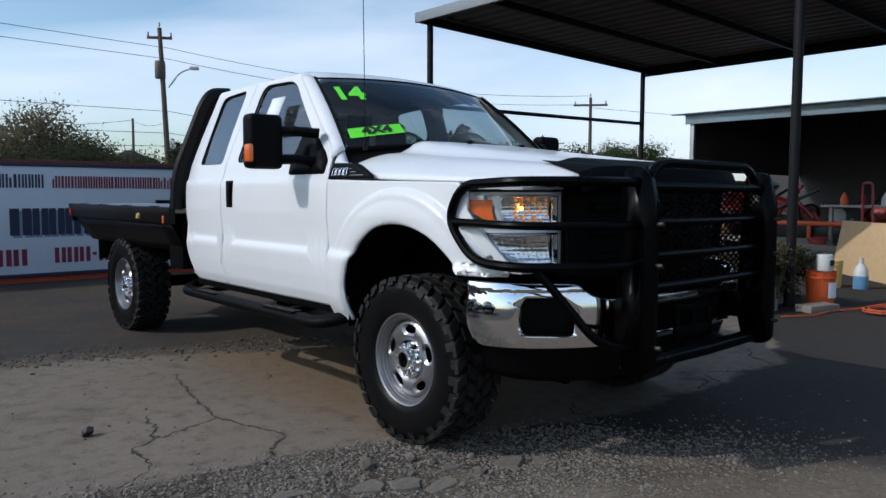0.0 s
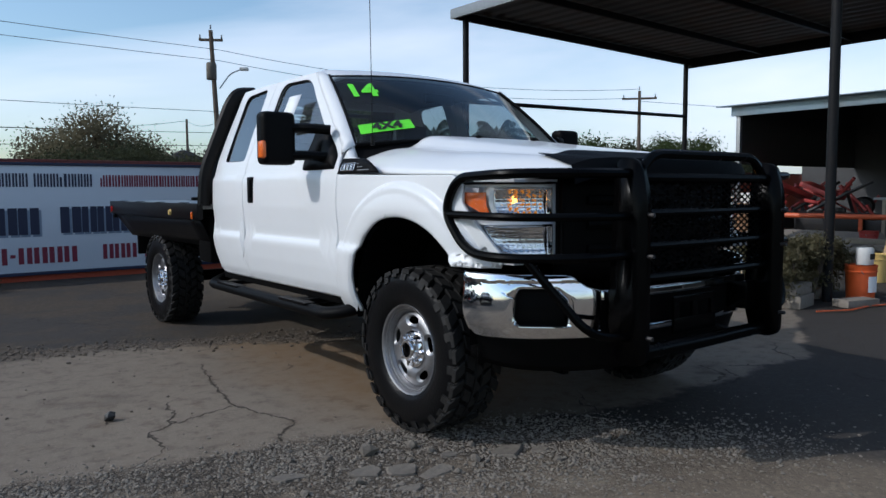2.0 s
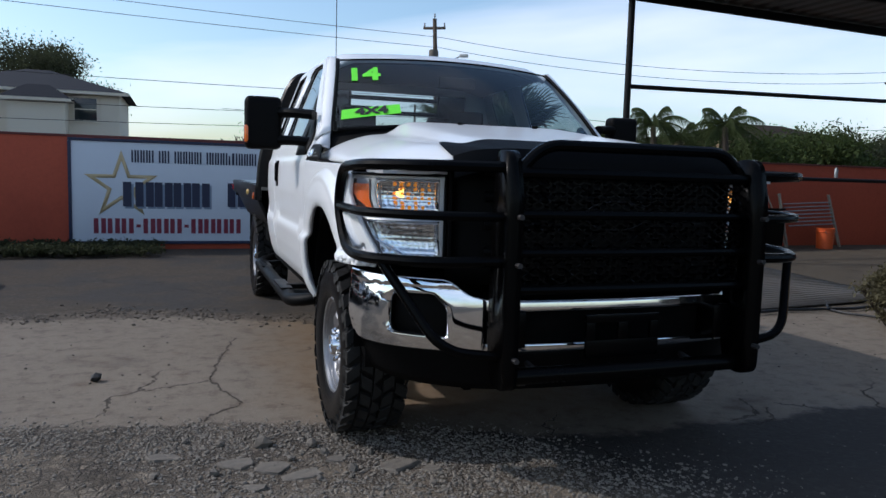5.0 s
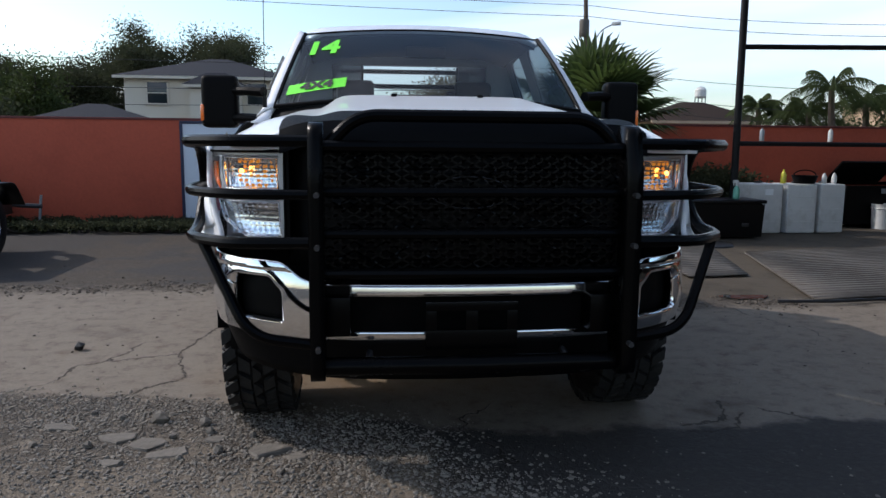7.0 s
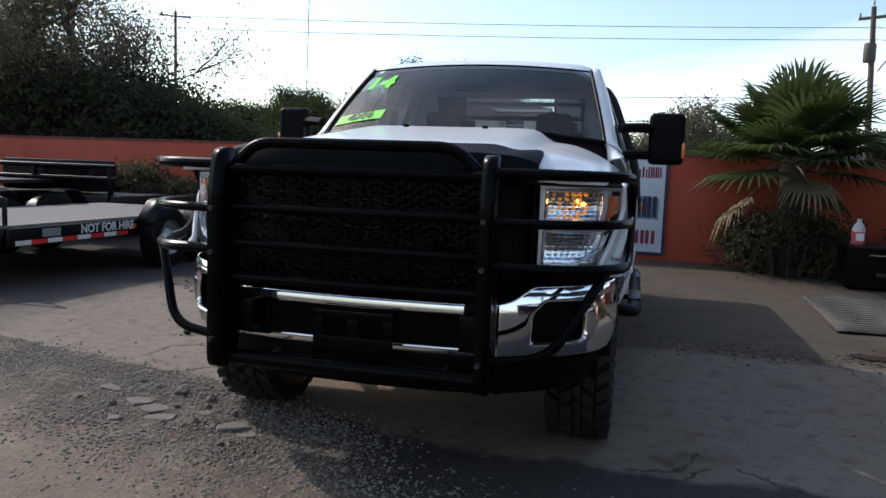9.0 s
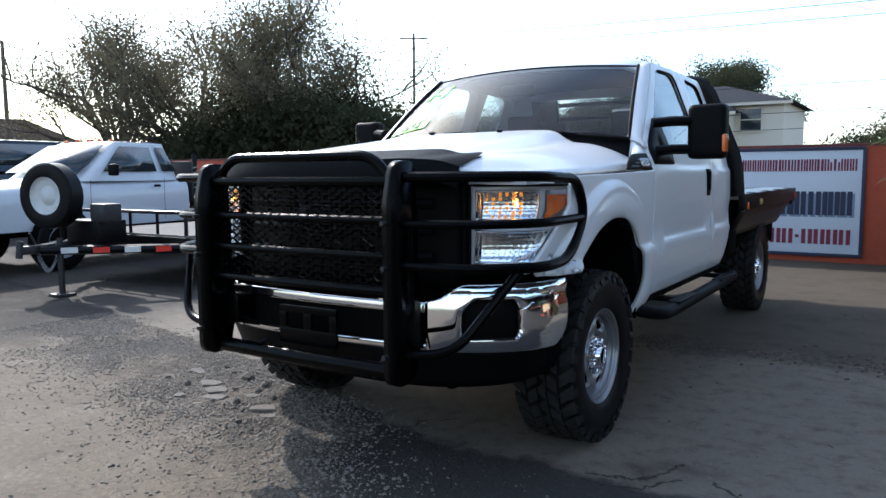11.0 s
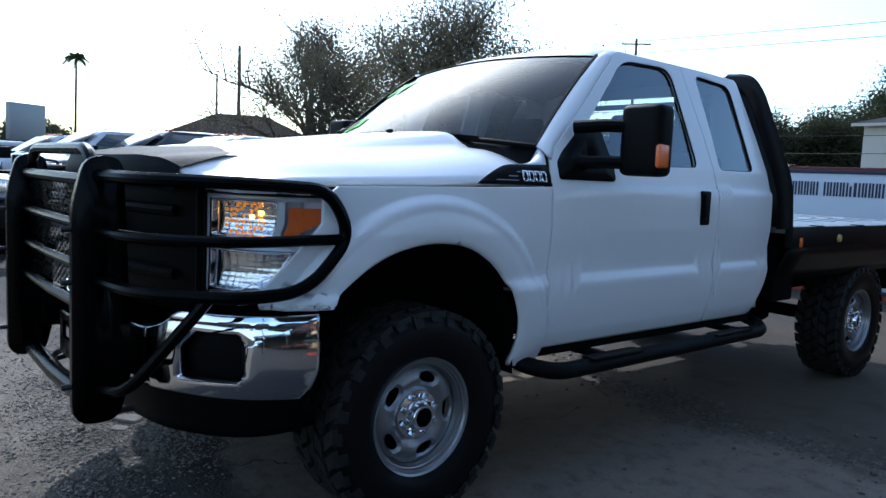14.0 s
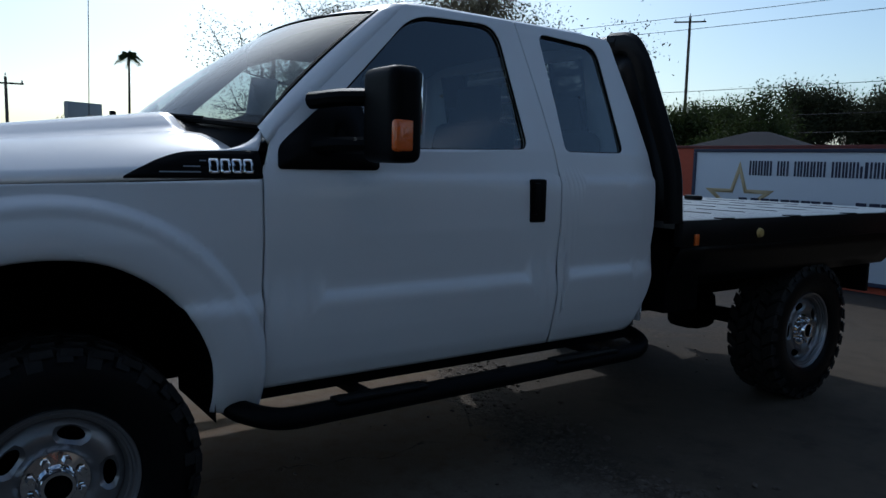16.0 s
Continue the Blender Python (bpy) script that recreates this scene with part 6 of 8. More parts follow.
        bmesh.ops.translate(bm, verts=bm.verts, vec=(-0.5 + 0.25 * k, 2.42, 1.80))
        part("roof_marker", bm, AMBER, t, "amber roof marker lamp")
    bm = bmesh.new()
    box(bm, (0, cab_end + 1.25, 0.88), (2.0, 2.4, 0.06), 0.01)
    box(bm, (0, cab_end + 0.08, 1.2), (1.9, 0.05, 0.6), 0.01)
    part("flatbed", bm, DARKMETAL, t)
    bm = new_box((0, 2.9, 0.55), (0.9, 5.2, 0.2), 0.02)
    part("chassis", bm, SHADE_BLACK, t)
    if guard_on:
        bm = bmesh.new()
        for s in (-1, 1):
            box(bm, (s * 0.46, -0.17, 0.82), (0.07, 0.10, 0.72), 0.02)
            tube(bm, smooth_path([(s * 0.46, -0.18, 1.12), (s * 0.88, -0.14, 1.12), (s * 0.98, 0.16, 1.08), (s * 0.93, 0.0, 0.78), (s * 0.46, -0.18, 0.76)], 4, 0.08), 0.022, 8)
        for z in (0.62, 0.76, 0.90, 1.04, 1.16):
            tube(bm, [(-0.46, -0.18, z), (0.46, -0.18, z)], 0.02, 8)
        part("grille_guard", bm, GUARD, t, "black grille guard")
    return t


parked_pickup((-8.39, 0.99, 0), CAR_WHITE, "white pickup with amber roof markers parked in a row", cab_end=3.5, rz=6.0)
parked_pickup((-14.8, 1.75, 0), CAR_BLACK, "black pickup with grille guard parked in a row", rz=4.5, size=1.15)
parked_pickup((-17.4, 1.03, 0), CAR_WHITE, "white pickup with black grille guard parked in a row", rz=6.0, size=1.15)
parked_pickup((-20.9, 0.9, 0), CAR_WHITE, "white pickup without guard parked in a row", False, rz=6.0, size=1.1)
parked_pickup((-7.22, -0.75, 0), CAR_WHITE, "white pickup with black grille guard facing across the row", cab_end=3.9, rz=90.0)


def parked_van(at, rz):
    t = thing("parked_van", "white passenger van parked in the far lot", "van", at, rz)
    bm = new_box((0, 2.6, 1.15), (1.9, 5.0, 1.35), 0.18, seg=3)
    part("body", bm, CAR_WHITE, t)
    bm = new_box((0, 2.75, 1.50), (1.915, 4.2, 0.36), 0.05)
    part("window_band", bm, PANE, t)
    bm = new_box((0, 0.55, 1.45), (1.5, 1.0, 0.40), 0.06, Matrix.Rotation(radians(-30), 3, "X"))
    part("windscreen", bm, PANE, t)
    for s in (-1, 1):
        simple_wheel(t, (s * 0.82, 1.0, 0.36), 0.36, face=s)
        simple_wheel(t, (s * 0.82, 4.2, 0.36), 0.36, face=s)


parked_van((-26.5, 0.5, 0), 20)

# ---------------------------------------------------------------- tandem-axle flat trailer
trailer = thing("utility_trailer", "black tandem-axle flatbed trailer with spare wheel on its tongue", "trailer", (-5.6, 0, 0))
TX, TZ = 1.05, 0.56
for s in (-1, 1):
    bm = new_box((s * TX, 3.88, TZ - 0.06), (0.07, 3.88, 0.17), 0.006)
    rail = part("side_rail", bm, BLACK, trailer)
    for k in range(8):
        bm = new_box((s * (TX + 0.037), 2.1 + 0.20 * k, TZ - 0.115), (0.004, 0.19, 0.045))
        part("reflector_tape", bm, REDLENS if k % 2 else WHITE_PL, rail, "red reflective tape" if k % 2 else "white reflective tape")
    bm = bmesh.new()
    arch = smooth_path([(s * 1.20, 3.74, TZ - 0.02), (s * 1.20, 3.97, TZ + 0.25), (s * 1.20, 5.37, TZ + 0.25), (s * 1.20, 5.60, TZ - 0.02)], 4, 0.10)
    for a_, b_ in zip(arch, arch[1:]):
        q = [bm.verts.new(v) for v in (a_ - Vector((s * 0.13, 0, 0)), a_ + Vector((s * 0.13, 0, 0)), b_ + Vector((s * 0.13, 0, 0)), b_ - Vector((s * 0.13, 0, 0)))]
        bm.faces.new(q)
    thick(part("fender", bm, BLACK, trailer), 0.012, 0.0)
    for y in (4.12, 4.86):
        simple_wheel(trailer, (s * 1.19, y, 0.36), 0.36, 0.22, s)
    bm = new_box((s * (TX + 0.04), 3.70, TZ - 0.05), (0.014, 0.06, 0.04), 0.005)
    part("marker_lamp", bm, AMBER, trailer)
    bm = bmesh.new()
    tube(bm, [(s * 0.98, 1.95, TZ - 0.08), (s * 0.06, 0.88, TZ - 0.06)], 0.05, 8)
    part("tongue_beam", bm, BLACK, trailer)
    for k in range(4):
        p = Vector((s * 0.98, 1.95, TZ - 0.08)).lerp(Vector((s * 0.06, 0.88, TZ - 0.06)), 0.15 + 0.22 * k)
        bm = new_box(p + Vector((s * 0.045, -0.025, 0)), (0.02, 0.16, 0.06), 0.0, Matrix.Rotation(radians(-s * 34), 3, "Z"))
        part("tongue_tape", bm, WHITE_PL if k % 2 else REDLENS, trailer)
words("NOT FOR HIRE", 0.125, WHITE_PL, trailer, Matrix.Translation((TX + 0.042, 3.27, TZ - 0.035)) @ pose(0, 0, 0, 90, 0, 90), "lettering", 0.001, "white lettering NOT FOR HIRE", 0.004)
bm = new_box((TX + 0.041, 2.45, TZ - 0.035), (0.004, 0.24, 0.08))
part("maker_mark", bm, GREYMETAL, trailer)
for k in range(10):
    bm = new_box((-0.94 + 0.209 * k, 3.88, TZ + 0.035), (0.198, 3.84, 0.035), 0.004)
    part("deck_board", bm, TRAILER_DECK, trailer)
bm = new_box((0, 1.98, TZ - 0.05), (2.1, 0.08, 0.16), 0.005)
part("front_rail", bm, BLACK, trailer)
bm = bmesh.new()
tube(bm, smooth_path([(-1.0, 1.98, TZ + 0.02), (-1.0, 1.98, TZ + 0.30), (1.0, 1.98, TZ + 0.30), (1.0, 1.98, TZ + 0.02)], 3, 0.03), 0.022, 8)
for x in (-0.5, 0.0, 0.5):
    tube(bm, [(x, 1.98, TZ), (x, 1.98, TZ + 0.30)], 0.018, 8)
part("bump_rail", bm, BLACK, trailer)
bm = bmesh.new()
box(bm, (0, 0.83, TZ - 0.05), (0.08, 0.30, 0.09), 0.02)
tube(bm, [(0, 0.68, TZ - 0.13), (0, 0.70, TZ + 0.05)], 0.035, 10)
tube(bm, [(0, 0.86, TZ), (0, 0.80, TZ + 0.13)], 0.012, 6)
part("coupler", bm, DARKMETAL, trailer, "steel trailer coupler")
bm = bmesh.new()
tube(bm, [(0.12, 1.05, 0.03), (0.12, 1.05, TZ + 0.06)], 0.032, 10)
box(bm, (0.12, 1.05, 0.015), (0.20, 0.20, 0.03), 0.005)
part("jack", bm, DARKMETAL, trailer, "dark drop-leg jack")
bm = bmesh.new()
for k in range(14):
    a = k / 13
    p = Vector((0.05, 0.86 + 0.2 * a, TZ - 0.12 - 0.16 * math.sin(math.pi * a)))
    tube(bm, [p + Vector((0.02 * math.cos(j * 1.05), 0.0 + 0.012 * math.sin(j * 1.05), 0.02 * math.sin(j * 1.05))) for j in range(7)], 0.005, 5)
part("safety_chain", bm, GREYMETAL, trailer)
bm = new_box((0.0, 1.55, TZ + 0.10), (0.62, 0.34, 0.26), 0.02)
part("tongue_box", bm, BLACK, trailer)
bm = new_box((0.40, 1.42, TZ + 0.32), (0.26, 0.22, 0.20), 0.03)
part("winch", bm, DARKMETAL, trailer)
bm = bmesh.new()
tube(bm, [(-0.25, 1.30, TZ), (-0.25, 1.30, TZ + 0.52)], 0.025, 8)
part("spare_bracket", bm, BLACK, trailer)
sp = simple_wheel(trailer, (-0.22, 1.12, TZ + 0.36), 0.36, 0.22, 1, WHITE_PL)
sp.matrix_basis = pose(-0.25, 1.20, TZ + 0.50, 0, 0, -74)
sp["label"] = "spare tyre with white spoke rim"

# ---- low black trailer and rope post behind
t2 = thing("equipment_trailer", "black low trailer parked against the wall", "trailer", (-9.0, 6.9, 0))
bm = new_box((0, 0, 0.62), (4.6, 1.5, 0.14), 0.01)
part("bed", bm, DARKMETAL, t2)
for z in (0.95, 1.14):
    bm = bmesh.new()
    tube(bm, [(-2.3, -0.72, z), (2.3, -0.72, z)], 0.035, 8)
    part("side_rail", bm, BLACK, t2)
for x in (-2.2, -0.8, 0.8, 2.2):
    bm = new_box((x, -0.72, 0.88), (0.06, 0.06, 0.55), 0.005)
    part("stake", bm, BLACK, t2)
bm = new_box((0.9, -0.3, 0.98), (1.7, 0.6, 0.5), 0.05)
part("side_box", bm, BLACK, t2)
for x in (-0.4, 0.4):
    w_ = simple_wheel(t2, (x, -0.70, 0.33), 0.33, 0.2, -1)
    w_.matrix_basis = pose(x, -0.72, 0.33, 0, 0, -90)
pole = thing("chain_post", "dark pipe post with knotted rope", "post", (-9.2, 5.8, 0))
bm = bmesh.new()
tube(bm, [(0, 0, 0), (0, 0, 1.66)], 0.045, 10)
part("pipe", bm, POST, pole)
bm = bmesh.new()
for k in range(5):
    tube(bm, [(0.05 * math.cos(a), 0.05 * math.sin(a), 1.0 + 0.09 * k + 0.01 * a) for a in (j * 0.6 for j in range(12))], 0.012, 5)
part("rope", bm, LUMBER, pole)
stand = thing("tongue_stand", "loose trailer tongue with jack plate near the wall", "trailer tongue", (-5.45, 7.6, 0))
bm = bmesh.new()
tube(bm, [(-0.5, 0, 0.42), (0.55, 0, 0.36)], 0.035, 8)
box(bm, (-0.3, 0, 0.47), (0.24, 0.16, 0.16), 0.02)
part("beam", bm, DARKMETAL, stand)
bm = bmesh.new()
tube(bm, [(0.55, 0, 0.52), (0.50, 0, 0.06)], 0.02, 8)
part("jack_leg", bm, GREYMETAL, stand)
bm = bmesh.new()
box(bm, (0.49, 0, 0.015), (0.16, 0.16, 0.03), 0.005)
part("jack_plate", bm, GREYMETAL, stand)
bm = bmesh.new()
box(bm, (-0.45, 0, 0.2), (0.10, 0.10, 0.42), 0.01)
part("support_leg", bm, GREYMETAL, stand)

# ---------------------------------------------------------------- wash-bay clutter along the wall
tool_box = thing("truck_tool_box", "black steel truck tool box standing on the slab", "tool box", (4.40, 6.55, 0))
bm = bmesh.new()
grid(bm, lambda u, v: Vector((-0.82 + 1.64 * u, -0.27 + 0.05 * (1 - v), 0.03 + 0.46 * v)), 2, 2)
box(bm, (0, 0.02, 0.265), (1.62, 0.50, 0.47), 0.02)
part("body", bm, BLACK, tool_box)
bm = new_box((0, 0.0, 0.525), (1.68, 0.58, 0.05), 0.012)
part("lid", bm, BLACK, tool_box)
bm = new_box((-0.48, -0.262, 0.44), (0.22, 0.006, 0.022))
part("badge_bar", bm, GREYMETAL, tool_box)
for x in (-0.45, 0.55):
    bm = new_box((x, -0.262, 0.20), (0.10, 0.01, 0.05), 0.006)
    part("latch", bm, DARKMETAL, tool_box)


def bottle(name, at, prof, mat, label, extras=()):
    b = thing(name, label, "bottle", at)
    bm = bmesh.new()
    lathe(bm, prof, 18, "z")
    part("bottle_body", bm, mat, b)
    for nm, prof2, m2 in extras:
        bm = bmesh.new()
        lathe(bm, prof2, 14, "z")
        part(nm, bm, m2, b)
    return b


bottle("soap_jug", (3.72, 6.50, 0.552), [(0, 0), (0.072, 0), (0.076, 0.02), (0.076, 0.155)], PINK_LIQ, "translucent jug of pink soap on the tool box",
       (("jug_shoulder", [(0.076, 0.155), (0.076, 0.18), (0.055, 0.235), (0.024, 0.27), (0.024, 0.285)], WHITE_PL), ("cap", [(0.027, 0.283), (0.027, 0.31), (0, 0.312)], WHITE_PL)))
tagj = bpy.data.objects["soap_jug"]
bm = new_box((0.0, -0.078, 0.09), (0.09, 0.004, 0.09))
part("jug_label", bm, PAPER, tagj)
sb = bottle("spray_bottle", (4.90, 6.50, 0.552), [(0, 0), (0.042, 0), (0.045, 0.02), (0.045, 0.11), (0.036, 0.15), (0.016, 0.185)], GREEN_LIQ, "spray bottle of green cleaner on the tool box",
            (("neck", [(0.016, 0.183), (0.018, 0.22), (0.0, 0.222)], WHITE_PL),))
bm = bmesh.new()
box(bm, (-0.015, 0, 0.245), (0.085, 0.028, 0.04), 0.01)
box(bm, (-0.045, 0, 0.215), (0.012, 0.016, 0.05), 0.004)
part("trigger_head", bm, WHITE_PL, sb)
yard_sign = thing("yard_sign", "small blue octagonal yard sign with pale bar", "sign", (4.38, 6.72, 0.552))
bm = bmesh.new()
fan(bm, [(0.13 * math.cos(a), 0.10 + 0.11 * math.sin(a)) for a in (math.pi / 8 + k * math.pi / 4 for k in range(8))], lambda u, v: Vector((u, 0, v)), 1)
thick(part("plate", bm, BLUE_PL, yard_sign), 0.006)
bm = new_box((0, -0.006, 0.09), (0.15, 0.004, 0.045))
part("pale_bar", bm, WHITE_PL, yard_sign)

for i, (x, y, w_, h_, r_) in enumerate(((5.62, 7.25, 0.55, 0.74, 3), (6.20, 7.22, 0.46, 0.74, -2), (6.68, 7.25, 0.42, 0.74, 4))):
    tk = thing("plastic_tank", "dirty white square plastic tank on the slab", "tank", (x, y, 0), r_, "white tanks by the wall")
    bm = new_box((0, 0, h_ / 2), (w_, 0.52, h_), 0.035, seg=3)
    part("tank_body", bm, WHITE_PL, tk)
    bm = bmesh.new()
    for k in range(3):
        box(bm, (0, -0.262, 0.17 + 0.19 * k), (w_ * 0.84, 0.012, 0.02), 0.004)
    part("rib", bm, WHITE_PL, tk)
    bm = bmesh.new()
    lathe(bm, [(0, 0.03), (0.06, 0.03), (0.065, 0.0)], 14, "z")
    bmesh.ops.translate(bm, verts=bm.verts, vec=(0.08, 0.1, h_))
    part("cap", bm, DARKMETAL, tk)
    if i == 0:
        bm = new_box((0.04, -0.268, 0.62), (0.13, 0.006, 0.09))
        part("tank_label", bm, PAPER, tk)
bottle("cleaner_bottle", (5.95, 7.10, 0.745), [(0, 0), (0.04, 0), (0.042, 0.02), (0.042, 0.13), (0.022, 0.17), (0.014, 0.19), (0.014, 0.21), (0, 0.21)], YELLOW_LIQ, "yellow cleaner bottle on the white tank")
wash = thing("wash_caddy", "black plastic wash caddy on the white tank", "caddy", (6.32, 7.15, 0.745))
bm = bmesh.new()
lathe(bm, [(0, 0), (0.15, 0), (0.19, 0.12), (0.18, 0.12), (0.14, 0.015), (0, 0.015)], 18, "z")
part("tub", bm, PLASTIC, wash)
bm = bmesh.new()
tube(bm, [(0.18 * math.cos(a), 0, 0.12 + 0.08 * math.sin(a)) for a in (math.pi * k / 10 for k in range(11))], 0.009, 6)
part("caddy_handle", bm, PLASTIC, wash)
for x in (6.62, 6.78):
    bottle("wash_bottle", (x, 7.12, 0.745), [(0, 0), (0.035, 0), (0.037, 0.02), (0.037, 0.10), (0.02, 0.14), (0.012, 0.16), (0, 0.16)], WHITE_PL, "small white wash bottle on the tank")


def bucket(at, mat, label, r=0.15, h=0.37, rz=0.0, group=""):
    b = thing("bucket", label, "bucket", at, rz, group)
    bm = bmesh.new()
    lathe(bm, [(0, 0.012), (r * 0.84, 0.012), (r * 0.86, 0.0), (r * 0.88, 0.0), (r * 0.97, h * 0.80), (r * 1.04, h * 0.81), (r * 1.04, h * 0.84), (r * 0.985, h * 0.85), (r, h * 0.97), (r * 1.03, h), (r * 0.97, h), (r * 0.85, 0.03), (0, 0.03)], 26, "z")
    part("pail", bm, mat, b)
    bm = bmesh.new()
    tube(bm, [(r * 1.05 * math.cos(a), -0.01 - 0.35 * r * math.sin(a), h * 0.86 - 0.55 * r * math.sin(a)) for a in (math.pi * k / 14 for k in range(15))], 0.004, 5)
    part("bail_handle", bm, GREYMETAL, b)
    return b


bucket((7.95, 7.55, 0), WHITE_PL, "white plastic bucket on the wash slab", 0.17, 0.40)
bucket((10.25, 7.70, 0), ORANGE_PL, "orange plastic bucket on the wash slab", 0.17, 0.40, 40)
ob_ = bucket((5.32, 0.52, 0), ORANGE_PL, "orange plastic bucket with paper label beside the bush", 0.155, 0.385, 20)
bm = bmesh.new()
grid(bm, lambda u, v: Vector((0.152 * math.cos(-2.6 + 0.9 * u), 0.152 * math.sin(-2.6 + 0.9 * u), 0.10 + 0.17 * v)), 8, 2)
part("paper_label", bm, PAPER, ob_)
wj = bottle("paint_can", (5.35, 0.50, 0.386), [(0, 0), (0.085, 0), (0.088, 0.01), (0.088, 0.165), (0.08, 0.18), (0.0, 0.18)], WHITE_PL, "white paint can on the orange bucket")
bm = new_box((-0.02, -0.086, 0.09), (0.10, 0.01, 0.06))
part("can_label", bm, INK, wj)
bucket((7.15, 1.12, 0), YELLOW_PL, "faded yellow bucket on the ground", 0.15, 0.36, 10)
bottle("water_jug", (7.25, 0.78, 0), [(0, 0), (0.088, 0), (0.092, 0.02), (0.092, 0.15), (0.088, 0.17)], BLUE_PL, "blue water jug with clear shoulder",
       (("jug_shoulder", [(0.088, 0.17), (0.09, 0.21), (0.07, 0.28), (0.028, 0.33), (0.028, 0.39), (0.033, 0.40), (0, 0.41)], WHITE_PL),))

# dumpster-like bins and old tailgate grate
for x, lid in ((7.85, 38), (8.75, 6)):
    d_ = thing("plastic_bin", "dark plastic storage bin with lifted lid by the wall", "bin", (x, 8.0, 0), 0, "dark bins by the wall")
    bm = bmesh.new()
    grid(bm, lambda u, v: Vector((-0.46 + 0.92 * u, -0.30 - 0.03 * v, 0.06 + 0.62 * v)), 3, 3)
    box(bm, (0, 0, 0.36), (0.90, 0.58, 0.60), 0.04, seg=3)
    part("bin_body", bm, PLASTIC, d_)
    bm = bmesh.new()
    box(bm, (0, -0.30, 0.0), (0.96, 0.62, 0.04), 0.012)
    lid_ob = part("bin_lid", bm, PLASTIC, d_)
    lid_ob.matrix_basis = pose(0, 0.30, 0.69, -lid, 0, 0)
    bm = new_box((0.18, -0.335, 0.60), (0.10, 0.01, 0.08), 0.004)
    part("bin_label", bm, GREYMETAL, d_)
gate = thing("grate_panel", "grey slatted metal panel leaning on the wall", "panel", (10.15, 8.15, 0.42))
for k in range(7):
    bm = bmesh.new()
    tube(bm, [(-0.55, -0.18 + 0.03 * k, 0.07 * k), (0.62, -0.18 + 0.03 * k, 0.07 * k + 0.05)], 0.014, 6)
    part("slat", bm, GREYMETAL, gate)
for x in (-0.60, 0.66):
    bm = bmesh.new()
    tube(bm, [(x + (0.08 if x > 0 else 0), -0.22, -0.42), (x - 0.03, 0.05, 0.62)], 0.03, 8)
    part("upright", bm, LUMBER, gate)
for i, (x, z) in enumerate(((5.35, 1.38), (6.4, 1.38), (9.35, 1.38))):
    bottle("spray_can", (x, 6.72, z - 0.012), [(0, 0), (0.032, 0), (0.033, 0.01), (0.033, 0.14), (0.022, 0.165), (0.012, 0.17), (0.012, 0.19), (0, 0.19)], (GREYMETAL, WHITE_PL, GREYMETAL)[i], "spray can standing on the pipe rail")
broom = thing("broom", "pale wooden broom handle leaning by the bins", "broom", (9.25, 7.85, 0))
bm = bmesh.new()
tube(bm, [(0.1, -0.1, 0.02), (-0.2, 0.35, 1.35)], 0.014, 8)
part("stick", bm, LUMBER, broom)

# rubber mats, drain and puddle by the truck
def ribbed_mat(corners, n, label):
    a, b, c, d = (Vector((*p, 0.0)) for p in corners)
    mt = thing("ribbed_mat", label, "mat", (0, 0, 0))
    bm = bmesh.new()
    grid(bm, lambda u, v: a.lerp(b, u).lerp(d.lerp(c, u), v) + Vector((0, 0, 0.012 + 0.004 * math.sin(u * 9 + v * 5))), 6, 6)
    thick(part("sheet", bm, GRATE, mt), 0.014)
    for k in range(n):
        v = (k + 0.5) / n
        bm = bmesh.new()
        tube(bm, [a.lerp(d, v) + Vector((0, 0, 0.022)), b.lerp(c, v) + Vector((0, 0, 0.022))], 0.017, 5, 0.8)
        part("rib", bm, GRATE, mt)
    return mt


ribbed_mat([(2.78, 3.30), (3.42, 3.36), (4.05, 5.5), (2.92, 5.38)], 18, "ribbed grey rubber mat lying on the slab")
ribbed_mat([(3.35, 2.15), (5.9, 2.5), (6.4, 5.3), (4.2, 4.9)], 26, "wide ribbed dusty mat lying on the slab")
drain = thing("manhole_lid", "round dark iron drain lid in the slab", "drain lid", (4.15, 5.75, 0))
bm = bmesh.new()
lathe(bm, [(0, 0.018), (0.30, 0.018), (0.32, 0.010), (0.33, -0.02)], 28, "z")
part("lid", bm, DARKMETAL, drain)
bm = bmesh.new()
ring_pts = [(2.86 + (0.20 + 0.05 * math.sin(3 * a)) * math.cos(a), 2.36 + (0.11 + 0.03 * math.cos(2 * a)) * math.sin(a)) for a in (2 * math.pi * k / 20 for k in range(20))]
fan(bm, ring_pts, lambda u, v: Vector((u, v, 0.006)), 2)
tagged(link("puddle", bm, WATER), "small clear puddle beside the mats", "puddle")
cable = bmesh.new()
tube(cable, [(3.0, 2.10, 0.02), (3.4, 2.02, 0.03), (3.9, 2.12, 0.02), (4.7, 2.05, 0.02), (6.0, 2.3, 0.02), (8.0, 2.2, 0.02)], 0.014, 6)
tagged(link("cable", cable, CABLE), "black cable lying across the slab", "cable")
cable = bmesh.new()
tube(cable, smooth_path([(4.2, 1.0, 0.015), (4.6, 1.5, 0.02), (4.3, 2.0, 0.015), (4.9, 2.6, 0.015), (5.1, 3.2, 0.015)], 6, 0.3), 0.012, 6)
tagged(link("cable", cable, CABLE), "thin black cable curling by the bush", "cable")
hose = bmesh.new()
rnd = random.Random(8)
pts = []
for k in range(90):
    a = k * 0.42
    r = 0.22 + 0.06 * math.sin(k * 0.7) + rnd.uniform(-0.02, 0.02)
    pts.append((5.35 + 1.5 * r * math.cos(a), -0.15 + r * math.sin(a) * 0.75, 0.015 + 0.0005 * k))
